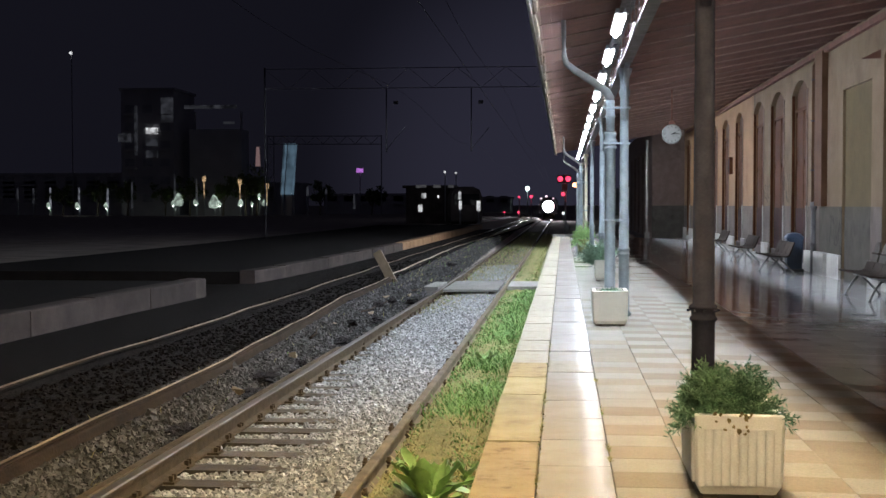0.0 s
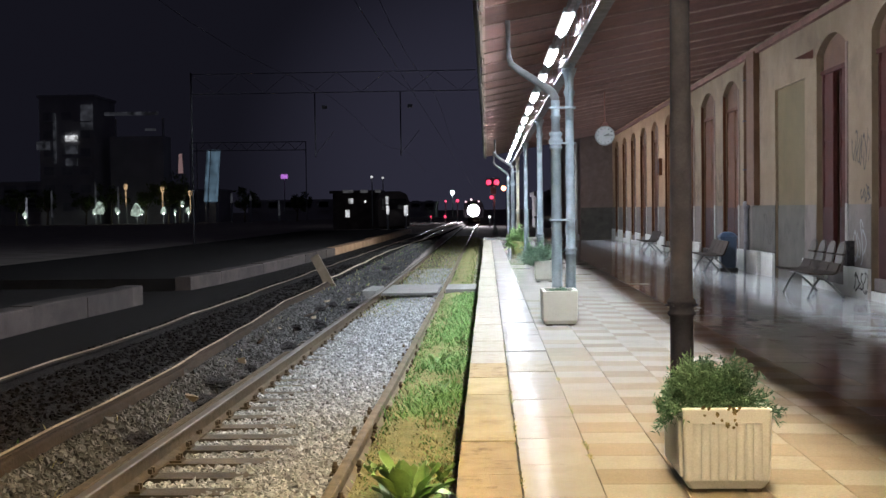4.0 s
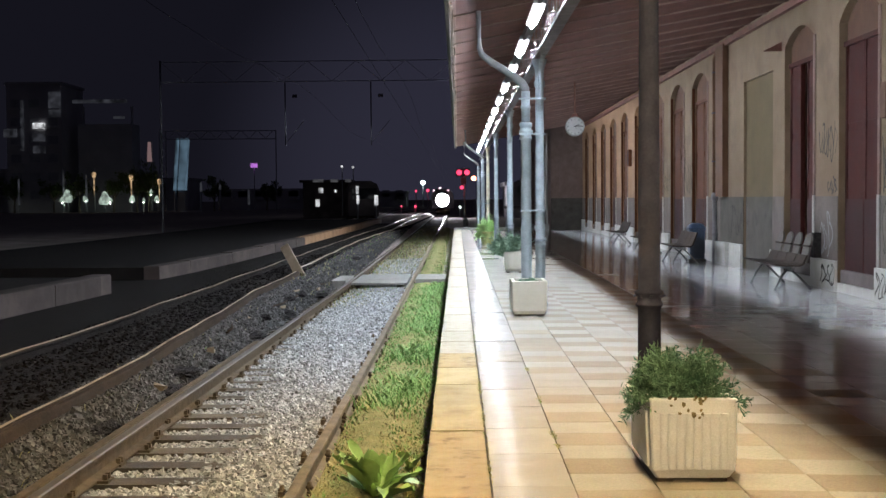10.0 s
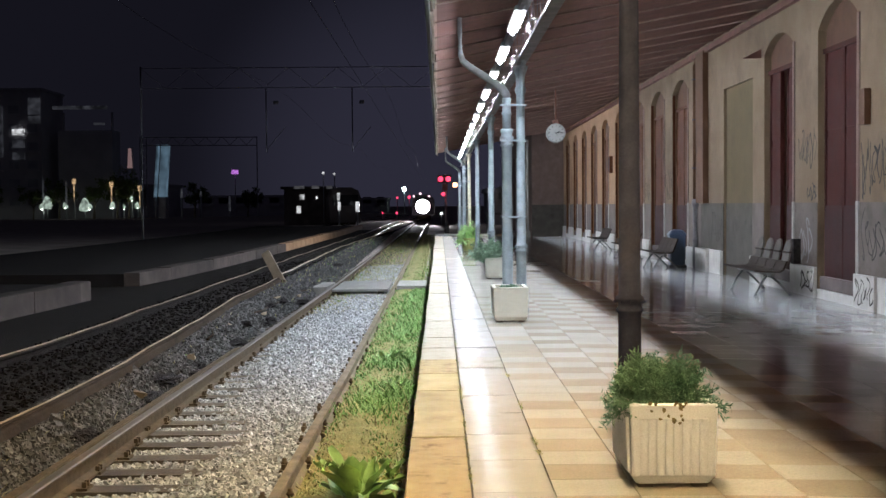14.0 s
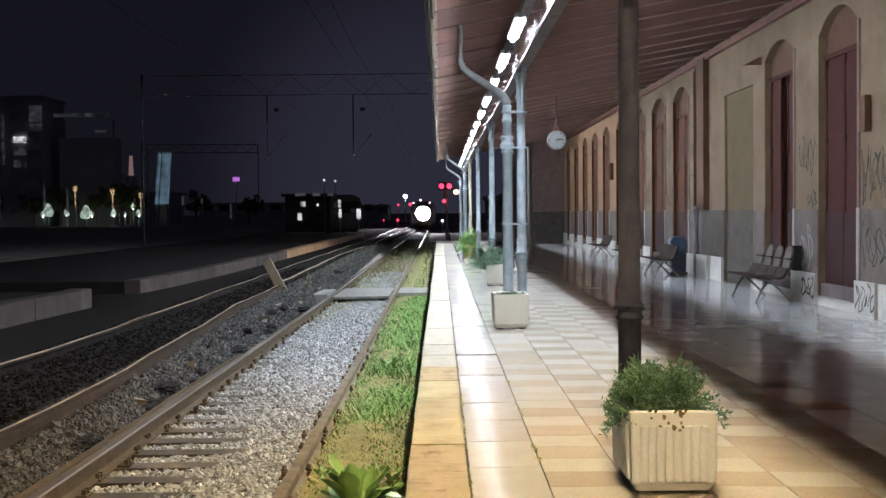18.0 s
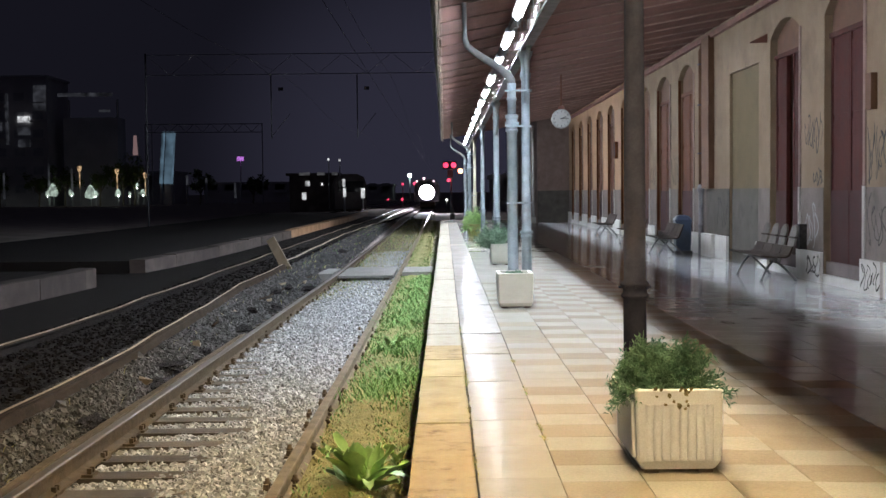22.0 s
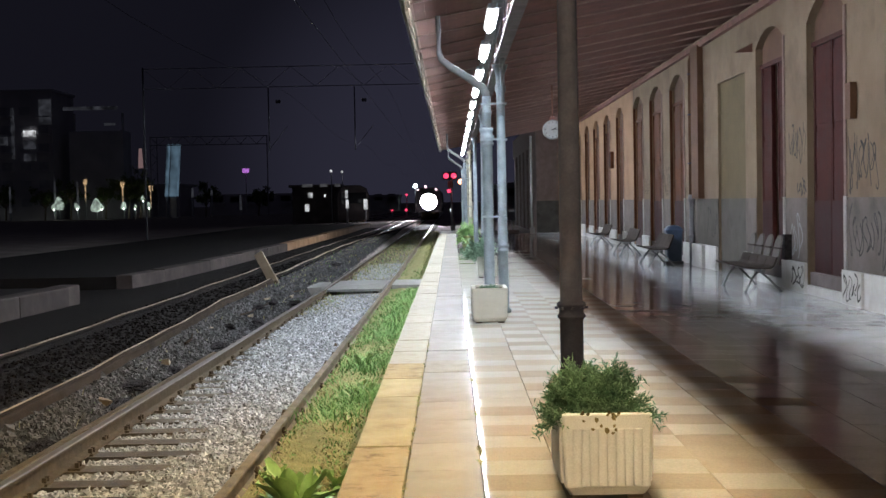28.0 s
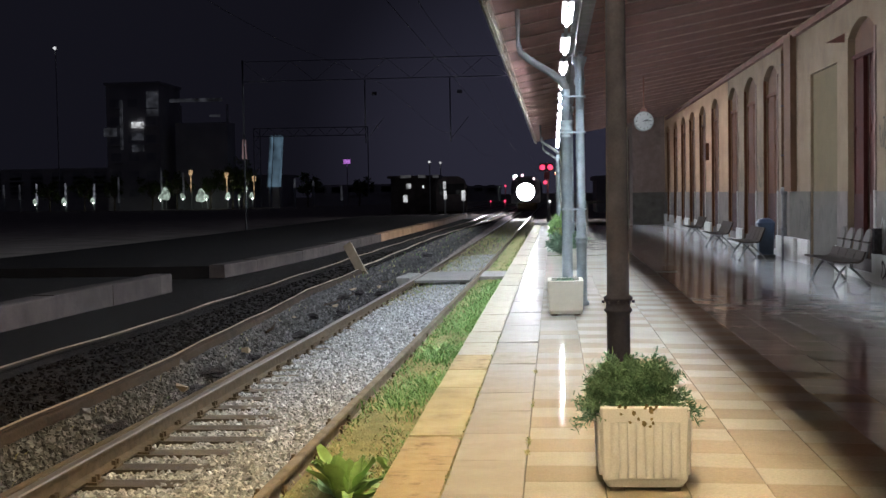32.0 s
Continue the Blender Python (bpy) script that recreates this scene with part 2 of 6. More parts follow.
M["galv"] = surface("weathered zinc gutter", (0.1488, 0.1488, 0.1438), (0.1885, 0.1885, 0.1835), 0.55, 5, 60, 0.15, metal=0.2, stain=(0.0992, 0.08432, 0.06944))
M["boarding"] = surface("red-brown roof boarding", (0.09994, 0.04639, 0.0371), (0.1433, 0.06852, 0.05475), 0.8, 3, 40, 0.3, vary=0.04, stain=(0.06327, 0.0314, 0.02554), spec=0.12)
M["rafter"] = surface("red-brown rafter", (0.155, 0.102, 0.085), (0.205, 0.138, 0.118), 0.75, 4, 50, 0.3, vary=0.15, spec=0.2)
M["fascia"] = surface("peeling fascia board", (0.1188, 0.0825, 0.0561), (0.1584, 0.1188, 0.0858), 0.7, 5, 60, 0.4, stain=(0.0528, 0.0363, 0.0264))
M["roof_top"] = surface("roof sheeting", (0.20, 0.13, 0.10), (0.28, 0.19, 0.15), 0.7, 3, 40, 0.3)
M["plaster"] = surface("ochre plaster", (0.1179, 0.08228, 0.05135), (0.1453, 0.1057, 0.07151), 0.9, 1.2, 60, 0.2, stain=(0.07367, 0.05171, 0.0377), stain_amount=0.65, spec=0.1)
# Brighter and oranger: warm light on the far piers put into the colour.
M["plaster_far_lit"] = surface("orange-ochre plaster", (0.1961, 0.1183, 0.06882), (0.2385, 0.1474, 0.09114), 0.9, 1.2, 60, 0.2, stain=(0.1166, 0.0679, 0.04092), stain_amount=0.55, spec=0.1)
M["plaster_niche"] = surface("darker ochre infill", (0.075, 0.055, 0.028), (0.092, 0.069, 0.037), 0.9, 1.4, 60, 0.2, stain=(0.056, 0.041, 0.023), stain_amount=0.5, spec=0.1)
M["dado"] = surface("grey-brown dado paint", (0.08723, 0.07175, 0.06234), (0.1163, 0.09784, 0.08728), 0.85, 2, 60, 0.2, stain=(0.05204, 0.0424, 0.03741), stain_amount=0.7, spec=0.1)
M["dado_dark"] = surface("grimy brown-grey dado paint", (0.052, 0.045, 0.038), (0.072, 0.064, 0.055), 0.85, 2.5, 60, 0.2, stain=(0.03, 0.026, 0.022), stain_amount=0.7, spec=0.1)
M["surround"] = surface("pinkish door surround", (0.115, 0.080, 0.068), (0.145, 0.103, 0.088), 0.85, 3, 60, 0.2, stain=(0.07, 0.048, 0.04), stain_amount=0.5, spec=0.1)
M["plinth"] = surface("pale stone plinth", (0.3357, 0.3198, 0.2958), (0.3998, 0.3838, 0.3599), 0.7, 3, 70, 0.2, stain=(0.2079, 0.1878, 0.1599), stain_amount=0.4, spec=0.1)
M["jamb"] = surface("white jamb stone", (0.212, 0.202, 0.1868), (0.2525, 0.2424, 0.2273), 0.75, 3, 60, 0.2, stain=(0.1414, 0.1262, 0.106), stain_amount=0.4, spec=0.1)
M["door_red"] = surface("dark red painted door", (0.0295, 0.007319, 0.005906), (0.04214, 0.01111, 0.008503), 0.8, 3, 50, 0.15, stain=(0.01896, 0.006311, 0.004723), stain_amount=0.5, spec=0.08)
M["door_brown"] = surface("brown painted shutter", (0.05167, 0.01711, 0.00638), (0.0689, 0.02433, 0.01021), 0.8, 3, 50, 0.15, stain=(0.03014, 0.01053, 0.005104), stain_amount=0.5, spec=0.12)
M["arch_panel"] = surface("brown arch infill", (0.06171, 0.03105, 0.01785), (0.08299, 0.04451, 0.0273), 0.8, 2.5, 50, 0.15, stain=(0.04256, 0.02174, 0.0147), spec=0.12)
M["dark_void"] = surface("dark interior", (0.02, 0.016, 0.016), (0.035, 0.028, 0.026), 0.8, 3, 40, 0)
M["spray"] = surface("dark spray paint", (0.0324, 0.02888, 0.02805), (0.0504, 0.0455, 0.0442), 0.9, 20, 80, 0, spec=0.02)
M["spray_white"] = surface("pale spray paint", (0.1302, 0.1302, 0.1344), (0.1512, 0.1512, 0.1554), 0.7, 20, 80, 0)
M["bench_metal"] = surface("dull steel bench frame", (0.08131, 0.07967, 0.07725), (0.122, 0.1179, 0.1138), 0.5, 6, 60, 0.1, metal=0.3)
M["bench_seat"] = surface("worn brown bench shell", (0.02772, 0.02079, 0.01733), (0.04158, 0.03118, 0.02656), 0.85, 6, 60, 0.1, stain=(0.01733, 0.01386, 0.01155), spec=0.05)
M["bench_head"] = surface("pale headrest", (0.07031, 0.06187, 0.05625), (0.09375, 0.0825, 0.075), 0.8, 9, 60, 0.1, spec=0.08)
M["bin_blue"] = surface("dark blue litter bin", (0.02213, 0.03966, 0.07254), (0.03794, 0.05948, 0.1016), 0.45, 6, 60, 0.1)
M["black"] = surface("black paint", (0.015, 0.015, 0.016), (0.03, 0.03, 0.03), 0.5, 6, 60, 0)
M["clock_face"] = surface("white enamel", (0.2496, 0.2496, 0.2428), (0.2698, 0.2698, 0.2631), 0.3, 6, 60, 0)
M["far_wall"] = surface("pale plastered far facade", (0.406, 0.392, 0.42), (0.49, 0.476, 0.504), 0.9, 0.3, 8, 0)
M["concrete"] = surface("old platform concrete", (0.04949, 0.03905, 0.03546), (0.07569, 0.05988, 0.05517), 0.9, 2, 40, 0.3, stain=(0.02911, 0.02214, 0.0197), spec=0.1, vary=0.2)
M["steel_mast"] = surface("galvanised mast", (0.34, 0.35, 0.38), (0.46, 0.47, 0.50), 0.7, 3, 40, 0.1)
# Night's dark put into this copy of the mast steel, for masts and wires.
M["mast_dark"] = surface("darkened steel mast", (0.06, 0.06, 0.068), (0.085, 0.085, 0.095), 0.8, 3, 40, 0.1, spec=0.1)
M["tree_leaf"] = surface("street tree leaf", (0.07, 0.11, 0.03), (0.14, 0.17, 0.05), 0.6, 5, 30, 0, vary=0.35)
M["bark"] = surface("tree bark", (0.16, 0.13, 0.10), (0.26, 0.22, 0.17), 0.9, 5, 40, 0.5)
M["train_body"] = surface("dark train paint", (0.04655, 0.04655, 0.05586), (0.07448, 0.07448, 0.08379), 0.9, 3, 40, 0.1, spec=0.03)
M["glass"] = surface("dark window glass", (0.02, 0.022, 0.026), (0.03, 0.032, 0.036), 0.08, 3, 40, 0)
M["tube"] = glowing("fluorescent tube", (0.86, 0.96, 1.09), TUBE_STRENGTH)
M["diffuser"] = glowing("lit diffuser", (0.95, 1.0, 0.99), 2.2)
M["tube_warm"] = glowing("warm tube", (1.0, 0.745, 0.39), 822.0)
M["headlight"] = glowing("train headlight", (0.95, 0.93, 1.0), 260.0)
M["red_lamp"] = glowing("red signal light", (1.0, 0.06, 0.16), 1.8)
M["marker"] = glowing("pinkish marker light", (1.0, 0.62, 0.78), 2.4)
M["amber_lamp"] = glowing("amber signal light", (1.0, 0.32, 0.16), 9.0)
M["white_lamp"] = glowing("white yard light", (0.75, 1.0, 0.92), 14.0)
M["small_white"] = glowing("small white light", (0.95, 0.95, 1.0), 2.2)
M["window_white"] = uneven_glow("lit window", (0.95, 0.97, 1.0), 0.7, 1.1)
M["pole_glow"] = uneven_glow("half-lit pole glow", (0.8, 0.84, 1.0), 0.2, 1.1)
M["dim_glow"] = uneven_glow("dim glow", (0.55, 0.58, 0.7), 0.042, 0.7)
M["purple"] = uneven_glow("purple sign", (0.72, 0.25, 1.0), 0.6, 2.0, 0.4)
M["blue_panel"] = uneven_glow("pale blue floodlight glow", (0.33, 0.55, 0.76), 0.17, 0.3, 0.3)
M["tan_timber"] = surface("pale tan timber", (0.20, 0.15, 0.10), (0.29, 0.225, 0.155), 0.85, 4, 60, 0.5, stain=(0.10, 0.075, 0.05))
M["kerb_orange"] = surface("orange-brown old kerb", (0.2438, 0.144, 0.07762), (0.3375, 0.207, 0.1207), 0.9, 1.2, 30, 0.3, stain=(0.1125, 0.072, 0.04313), spec=0.1)
M["railcar_paint"] = surface("sooty railcar paint", (0.10, 0.085, 0.085), (0.15, 0.13, 0.13), 0.7, 1.2, 30, 0.1, stain=(0.06, 0.05, 0.05), spec=0.2)
M["soot_wall"] = surface("sooty brick", (0.075, 0.06, 0.058), (0.12, 0.10, 0.095), 0.9, 1.5, 30, 0.2, spec=0.1)
M["clod"] = surface("rough black surface", (0.02, 0.018, 0.0189), (0.04, 0.036, 0.0357), 0.97, 14, 60, 1.0, spec=0.03, dist=0.03)
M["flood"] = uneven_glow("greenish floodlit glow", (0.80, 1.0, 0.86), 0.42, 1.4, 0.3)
M["eaves"] = uneven_glow("dim eaves glow", (0.8, 0.8, 0.86), 0.07, 1.5, 0.1)
M["bulb"] = glowing("bare white bulb", (0.9, 1.0, 0.9), 60.0)
M["kick"] = surface("dark door foot", (0.02282, 0.00896, 0.008736), (0.03422, 0.01408, 0.01373), 0.8, 3, 50, 0.15, spec=0.1)


# ---- mesh helpers ----
def box(bm, x0, y0, z0, x1, y1, z1, m=None):
    vs = [bm.verts.new(v) for v in ((x0, y0, z0), (x1, y0, z0), (x1, y1, z0), (x0, y1, z0), (x0, y0, z1), (x1, y0, z1), (x1, y1, z1), (x0, y1, z1))]
    if m is not None:
        for v in vs:
            v.co = m @ v.co
    for f in ((0, 3, 2, 1), (4, 5, 6, 7), (0, 1, 5, 4), (1, 2, 6, 5), (2, 3, 7, 6), (3, 0, 4, 7)):
        bm.faces.new([vs[i] for i in f])
    return vs


def lathe(bm, rings, segs=20, m=None, cap=True):
    """rings: (z, radius) from below upwards."""
    loops = []
    for z, r in rings:
        loop = [bm.verts.new((r * math.cos(2 * math.pi * i / segs), r * math.sin(2 * math.pi * i / segs), z)) for i in range(segs)]
        if m is not None:
            for v in loop:
                v.co = m @ v.co
        loops.append(loop)
    for a, b in zip(loops, loops[1:]):
        for i in range(segs):
            bm.faces.new((a[i], a[(i + 1) % segs], b[(i + 1) % segs], b[i])).smooth = True
    if cap:
        bm.faces.new(list(reversed(loops[0])))
        bm.faces.new(loops[-1])


def tube_path(bm, pts, r, segs=12):
    """A round bar along a run of points."""
    pts = [Vector(p) for p in pts]
    loops = []
    for i, p in enumerate(pts):
        a, b = pts[max(0, i - 1)], pts[min(len(pts) - 1, i + 1)]
        d = (b - a).normalized()
        side = d.cross(Vector((0, 0, 1)))
        if side.length < 0.05:
            side = d.cross(Vector((0, 1, 0)))
        side.normalize()
        up = side.cross(d)
        rr = r[i] if isinstance(r, (list, tuple)) else r
        loops.append([bm.verts.new(p + rr * (math.cos(2 * math.pi * k / segs) * side + math.sin(2 * math.pi * k / segs) * up)) for k in range(segs)])
    for a, b in zip(loops, loops[1:]):
        for k in range(segs):
            bm.faces.new((a[k], a[(k + 1) % segs], b[(k + 1) % segs], b[k])).smooth = True
    bm.faces.new(list(reversed(loops[0])))
    bm.faces.new(loops[-1])


def sweep_y(bm, profile, ys, shift):
    """Sweep a closed (x, z) profile along y; shift(y) gives the (x, z) offset."""
    loops = []
    for y in ys:
        sx, sz = shift(y)
        loops.append([bm.verts.new((x + sx, y, z + sz)) for x, z in profile])
    n = len(profile)
    for a, b in zip(loops, loops[1:]):
        for k in range(n):
            bm.faces.new((a[k], a[(k + 1) % n], b[(k + 1) % n], b[k]))
    bm.faces.new(list(reversed(loops[0])))
    bm.faces.new(loops[-1])


def bevelled(bm, width=0.008, segments=1):
    bmesh.ops.bevel(bm, geom=[e for e in bm.edges if len(e.link_faces) == 2 and e.calc_face_angle(0) > 0.5], offset=width, segments=segments, affect="EDGES", clamp_overlap=True)
    return bm


def mesh_of(name, bm, mats):
    bmesh.ops.recalc_face_normals(bm, faces=bm.faces)
    me = bpy.data.meshes.new(name)
    bm.to_mesh(me)
    bm.free()
    for m in mats if isinstance(mats, (list, tuple)) else [mats]:
        me.materials.append(m)
    return me


def part(name, bm, material, parent, label=""):
    ob = new(name, mesh_of(name, bm, material))
    ob.parent = parent
    if label:
        tagged(ob, label)
    return ob


def thing(name, m=None, label="", category="", group="", kind=""):
    ob = new(name)
    if m is not None:
        ob.matrix_basis = m
    return tagged(ob, label, category, group, kind)


def solo(name, bm, material, label="", category="", group="", kind=""):
    return tagged(new(name, mesh_of(name, bm, material)), label, category, group, kind)


def raw_mesh(name, verts, faces, mats, idx=None):
    me = bpy.data.meshes.new(name)
    me.from_pydata(verts, [], faces)
    for m in mats:
        me.materials.append(m)
    if idx is not None:
        me.polygons.foreach_set("material_index", idx)
    me.update()
    return me


def lerp(x, xs, ys):
    return float(np.interp(x, xs, ys))


def floor_z(x):
    """The platform falls slightly towards the building."""
    return lerp(x, (1.6, 6.8), (0.0, -0.11))


def rail_z(y):
    return lerp(y, (-5, 7, 15, 32, 60, 90), (-0.16, -0.18, -0.27, -0.47, -0.53, -0.55))


def track_x(y):
    return lerp(y, (-5, 7, 15, 32, 60, 90, 130), (-1.52, -1.55, -1.58, -1.71, -1.80, -1.86, -1.95))


WALL_X = 6.70
END_Y = 66.0
PLATFORM_END = 63.4


# ---- ground and platform ----
def build_ground():
    bm = bmesh.new()
    xs = [-1500, -300, -60, -20, -12, -8, -6, -4.5, -3.3, -2.7, -2.3, -0.7, -0.3, 0.0, 0.4, 30, 300, 1500]
    ys = [-300, -40, -5, 0, 4, 7, 10, 15, 20, 26, 32, 40, 50, 60, 75, 90, 130, 300, 1500, 4000]
    grid = [[bm.verts.new((x, y, (rail_z(y) - 0.26) if x > -3.0 else -0.24 if x > -30 else -0.5)) for x in xs] for y in ys]
    for j in range(len(ys) - 1):
        for i in range(len(xs) - 1):
            bm.faces.new((grid[j][i], grid[j][i + 1], grid[j + 1][i + 1], grid[j + 1][i]))
    solo("ground", bm, M["ground"], "dark bare railway ground", "ground", kind="structure")
    bm = bmesh.new()
    ys = list(np.arange(-18, 140, 1.0))
    sweep_y(bm, [(-1.75, -0.4), (1.2, -0.4), (1.05, -0.20), (0.3, -0.205), (-0.6, -0.225), (-1.3, -0.225), (-1.5, -0.26)], ys, lambda y: (track_x(y), rail_z(y) + lerp(y, (11, 14), (0, 0.045))))
    solo("ballast_bed", bm, M["ballast_bed"], "grey crushed stone bed under the near track", "ballast", kind="structure")


def build_platform():
    bm = bmesh.new()
    prof = [(0.03, -0.9), (30, -0.9), (30, -0.14), (6.8, -0.14), (1.6, -0.03), (0.03, -0.03)]
    sweep_y(bm, prof, [-18, PLATFORM_END], lambda y: (0, 0))
    solo("platform", bm, [M["joint"]], "raised station platform body", "platform", kind="structure")
    bm = bmesh.new()
    y = -18
    while y < PLATFORM_END:
        box(bm, 0.005, y + 0.01, -0.9, 0.06, y + 1.19, -0.075)
        y += 1.2
    solo("platform_face", bm, M["kerb_face"], "stained concrete platform face beside the track", "platform", kind="structure")


build_ground()
build_platform()


# ---- rails ----
RAIL = [(-0.036, 0), (0.036, 0), (0.036, -0.035), (0.009, -0.05), (0.009, -0.125), (0.07, -0.14), (0.07, -0.155), (-0.07, -0.155), (-0.07, -0.14), (-0.009, -0.125), (-0.009, -0.05), (-0.036, -0.035)]
RAIL_BOTTOM = [(x, z) for x, z in RAIL if z < -0.03]


def rail_run(pos, ys, label, shiny, web="rust", flange=0.0, worn=0.0):
    t = thing("rail", label=label, category="rail", group="track rails")
    bm = bmesh.new()
    sweep_y(bm, [(0.036, -0.012), (0.036, -0.035), (0.009, -0.05), (0.009, -0.125), (0.07, -0.14), (0.07, -0.155), (-0.07, -0.155), (-0.07, -0.14), (-0.009, -0.125), (-0.009, -0.05), (-0.036, -0.035), (-0.036, -0.012)], ys, pos)
    part("web_and_foot", bm, M[web], t, "rusty brown rail web and foot")
    bm = bmesh.new()
    sweep_y(bm, [(-0.036, -0.010), (-0.030, 0), (0.030, 0), (0.036, -0.010)], ys, pos)
    part("head", bm, M["rail_brown"] if worn else shiny, t, "worn rail head")
    if worn:
        bm = bmesh.new()
        sweep_y(bm, [(-0.031, -0.004), (-0.029, 0.003), (worn - 0.029, 0.003), (worn - 0.027, -0.004)], ys, pos)
        part("running_band", bm, shiny, t, "bright worn band along the rail head")
    if flange:
        bm = bmesh.new()
        sweep_y(bm, [(0.037, -0.05), (0.037, -0.012), (0.06, -0.016), (0.037 + flange, -0.03), (0.05 + flange, -0.10), (0.037, -0.10)], ys, pos)
        part("side_flange", bm, M["rail_brown"], t, "dark brown flange beside the rail head")
    return t


YS = list(np.arange(-18, 76, 2.0))
YS_FAR = [74, 82, 90, 110, 130, 160, 200, 260]
GAUGE = 1.507
rail_run(lambda y: (track_x(y) - GAUGE / 2, rail_z(y)), YS, "rusty steel rail of the near track on timber sleepers", M["rail_top"])
rail_run(lambda y: (track_x(y) + GAUGE / 2, rail_z(y)), YS, "rusty steel rail beside the grassy platform edge", M["rail_dusty"], "rail_dusty")
rail_run(lambda y: (track_x(y) - GAUGE / 2 - 0.115, rail_z(y) - 0.018), list(np.arange(-18, 17, 1.5)), "rusty guard rail bolted beside the near rail", M["rust"])
for side in (-1, 1):
    rail_run(lambda y: (track_x(y) + side * GAUGE / 2, rail_z(y)), YS_FAR, "wheel-polished rail running on to the arriving train", M["rail_polished"])
B_Y, B_X = (5, 9, 12.4, 16.4, 22.1, 28.4), (-3.03, -3.06, -3.07, -3.18, -3.42, -3.44)
A_Y, A_X = (6, 13.4, 17.7, 27, 36, 60, 130), (-4.56, -4.53, -4.44, -4.43, -4.42, -4.3, -3.4)


def wob(y):
    return 0.010 * math.sin(y * 0.9) + 0.006 * math.sin(y * 2.3)


rail_run(lambda y: (lerp(y, B_Y, B_X), -0.07 + wob(y)), list(np.arange(-18, 28.4, 1.3)) + [28.4], "worn rail of the second track glinting in lamp light", M["rail_shiny"], "track_dirt", 0.03, 0.03)
rail_run(lambda y: (lerp(y, A_Y, A_X), -0.06 + wob(y + 3)), list(np.arange(-18, 66, 1.5)) + [80, 100, 130], "worn rail of the second track with bright head", M["rail_shiny"], "track_dirt", 0.0, 0.04)
rail_run(lambda y: (lerp(y, (29.5, 49, 60, 84, 130), (-3.62, -3.78, -3.6, -2.9, -2.5)), -0.09 + wob(y)), list(np.arange(29.5, 76, 1.5)) + [84, 100, 130], "worn rail continuing past the buffer bar", M["rail_shiny"], "track_dirt")
FAR_RAILS = (
    ((74, 101, 130, 210), (-4.25, -4.45, -4.45, -4.0)),
    ((72, 97, 146, 210), (-3.45, -3.6, -3.4, -3.1)),
    ((106, 121, 184, 230), (-8.7, -8.2, -6.2, -5.3)),
    ((108, 123, 186, 232), (-10.1, -9.6, -7.6, -6.7)),
    ((146, 162, 204, 245), (-11.1, -10.7, -9.6, -8.7)),
)
for ys, xs in FAR_RAILS:
    rail_run(lambda y: (lerp(y, ys, xs), -0.13), list(np.linspace(ys[0], ys[-1], 16)), "distant rail glinting in the headlight", M["rail_polished"], "track_dirt")


# ---- canopy ----
EDGE_X, EDGE_Z, WALLROOF_Z = 0.19, 4.08, 5.27
SLOPE = (WALLROOF_Z - EDGE_Z) / (WALL_X - EDGE_X)
CAN_Y0, CAN_Y1 = -15.0, 64.5


def roof_z(x):
    return EDGE_Z + SLOPE * (x - EDGE_X)


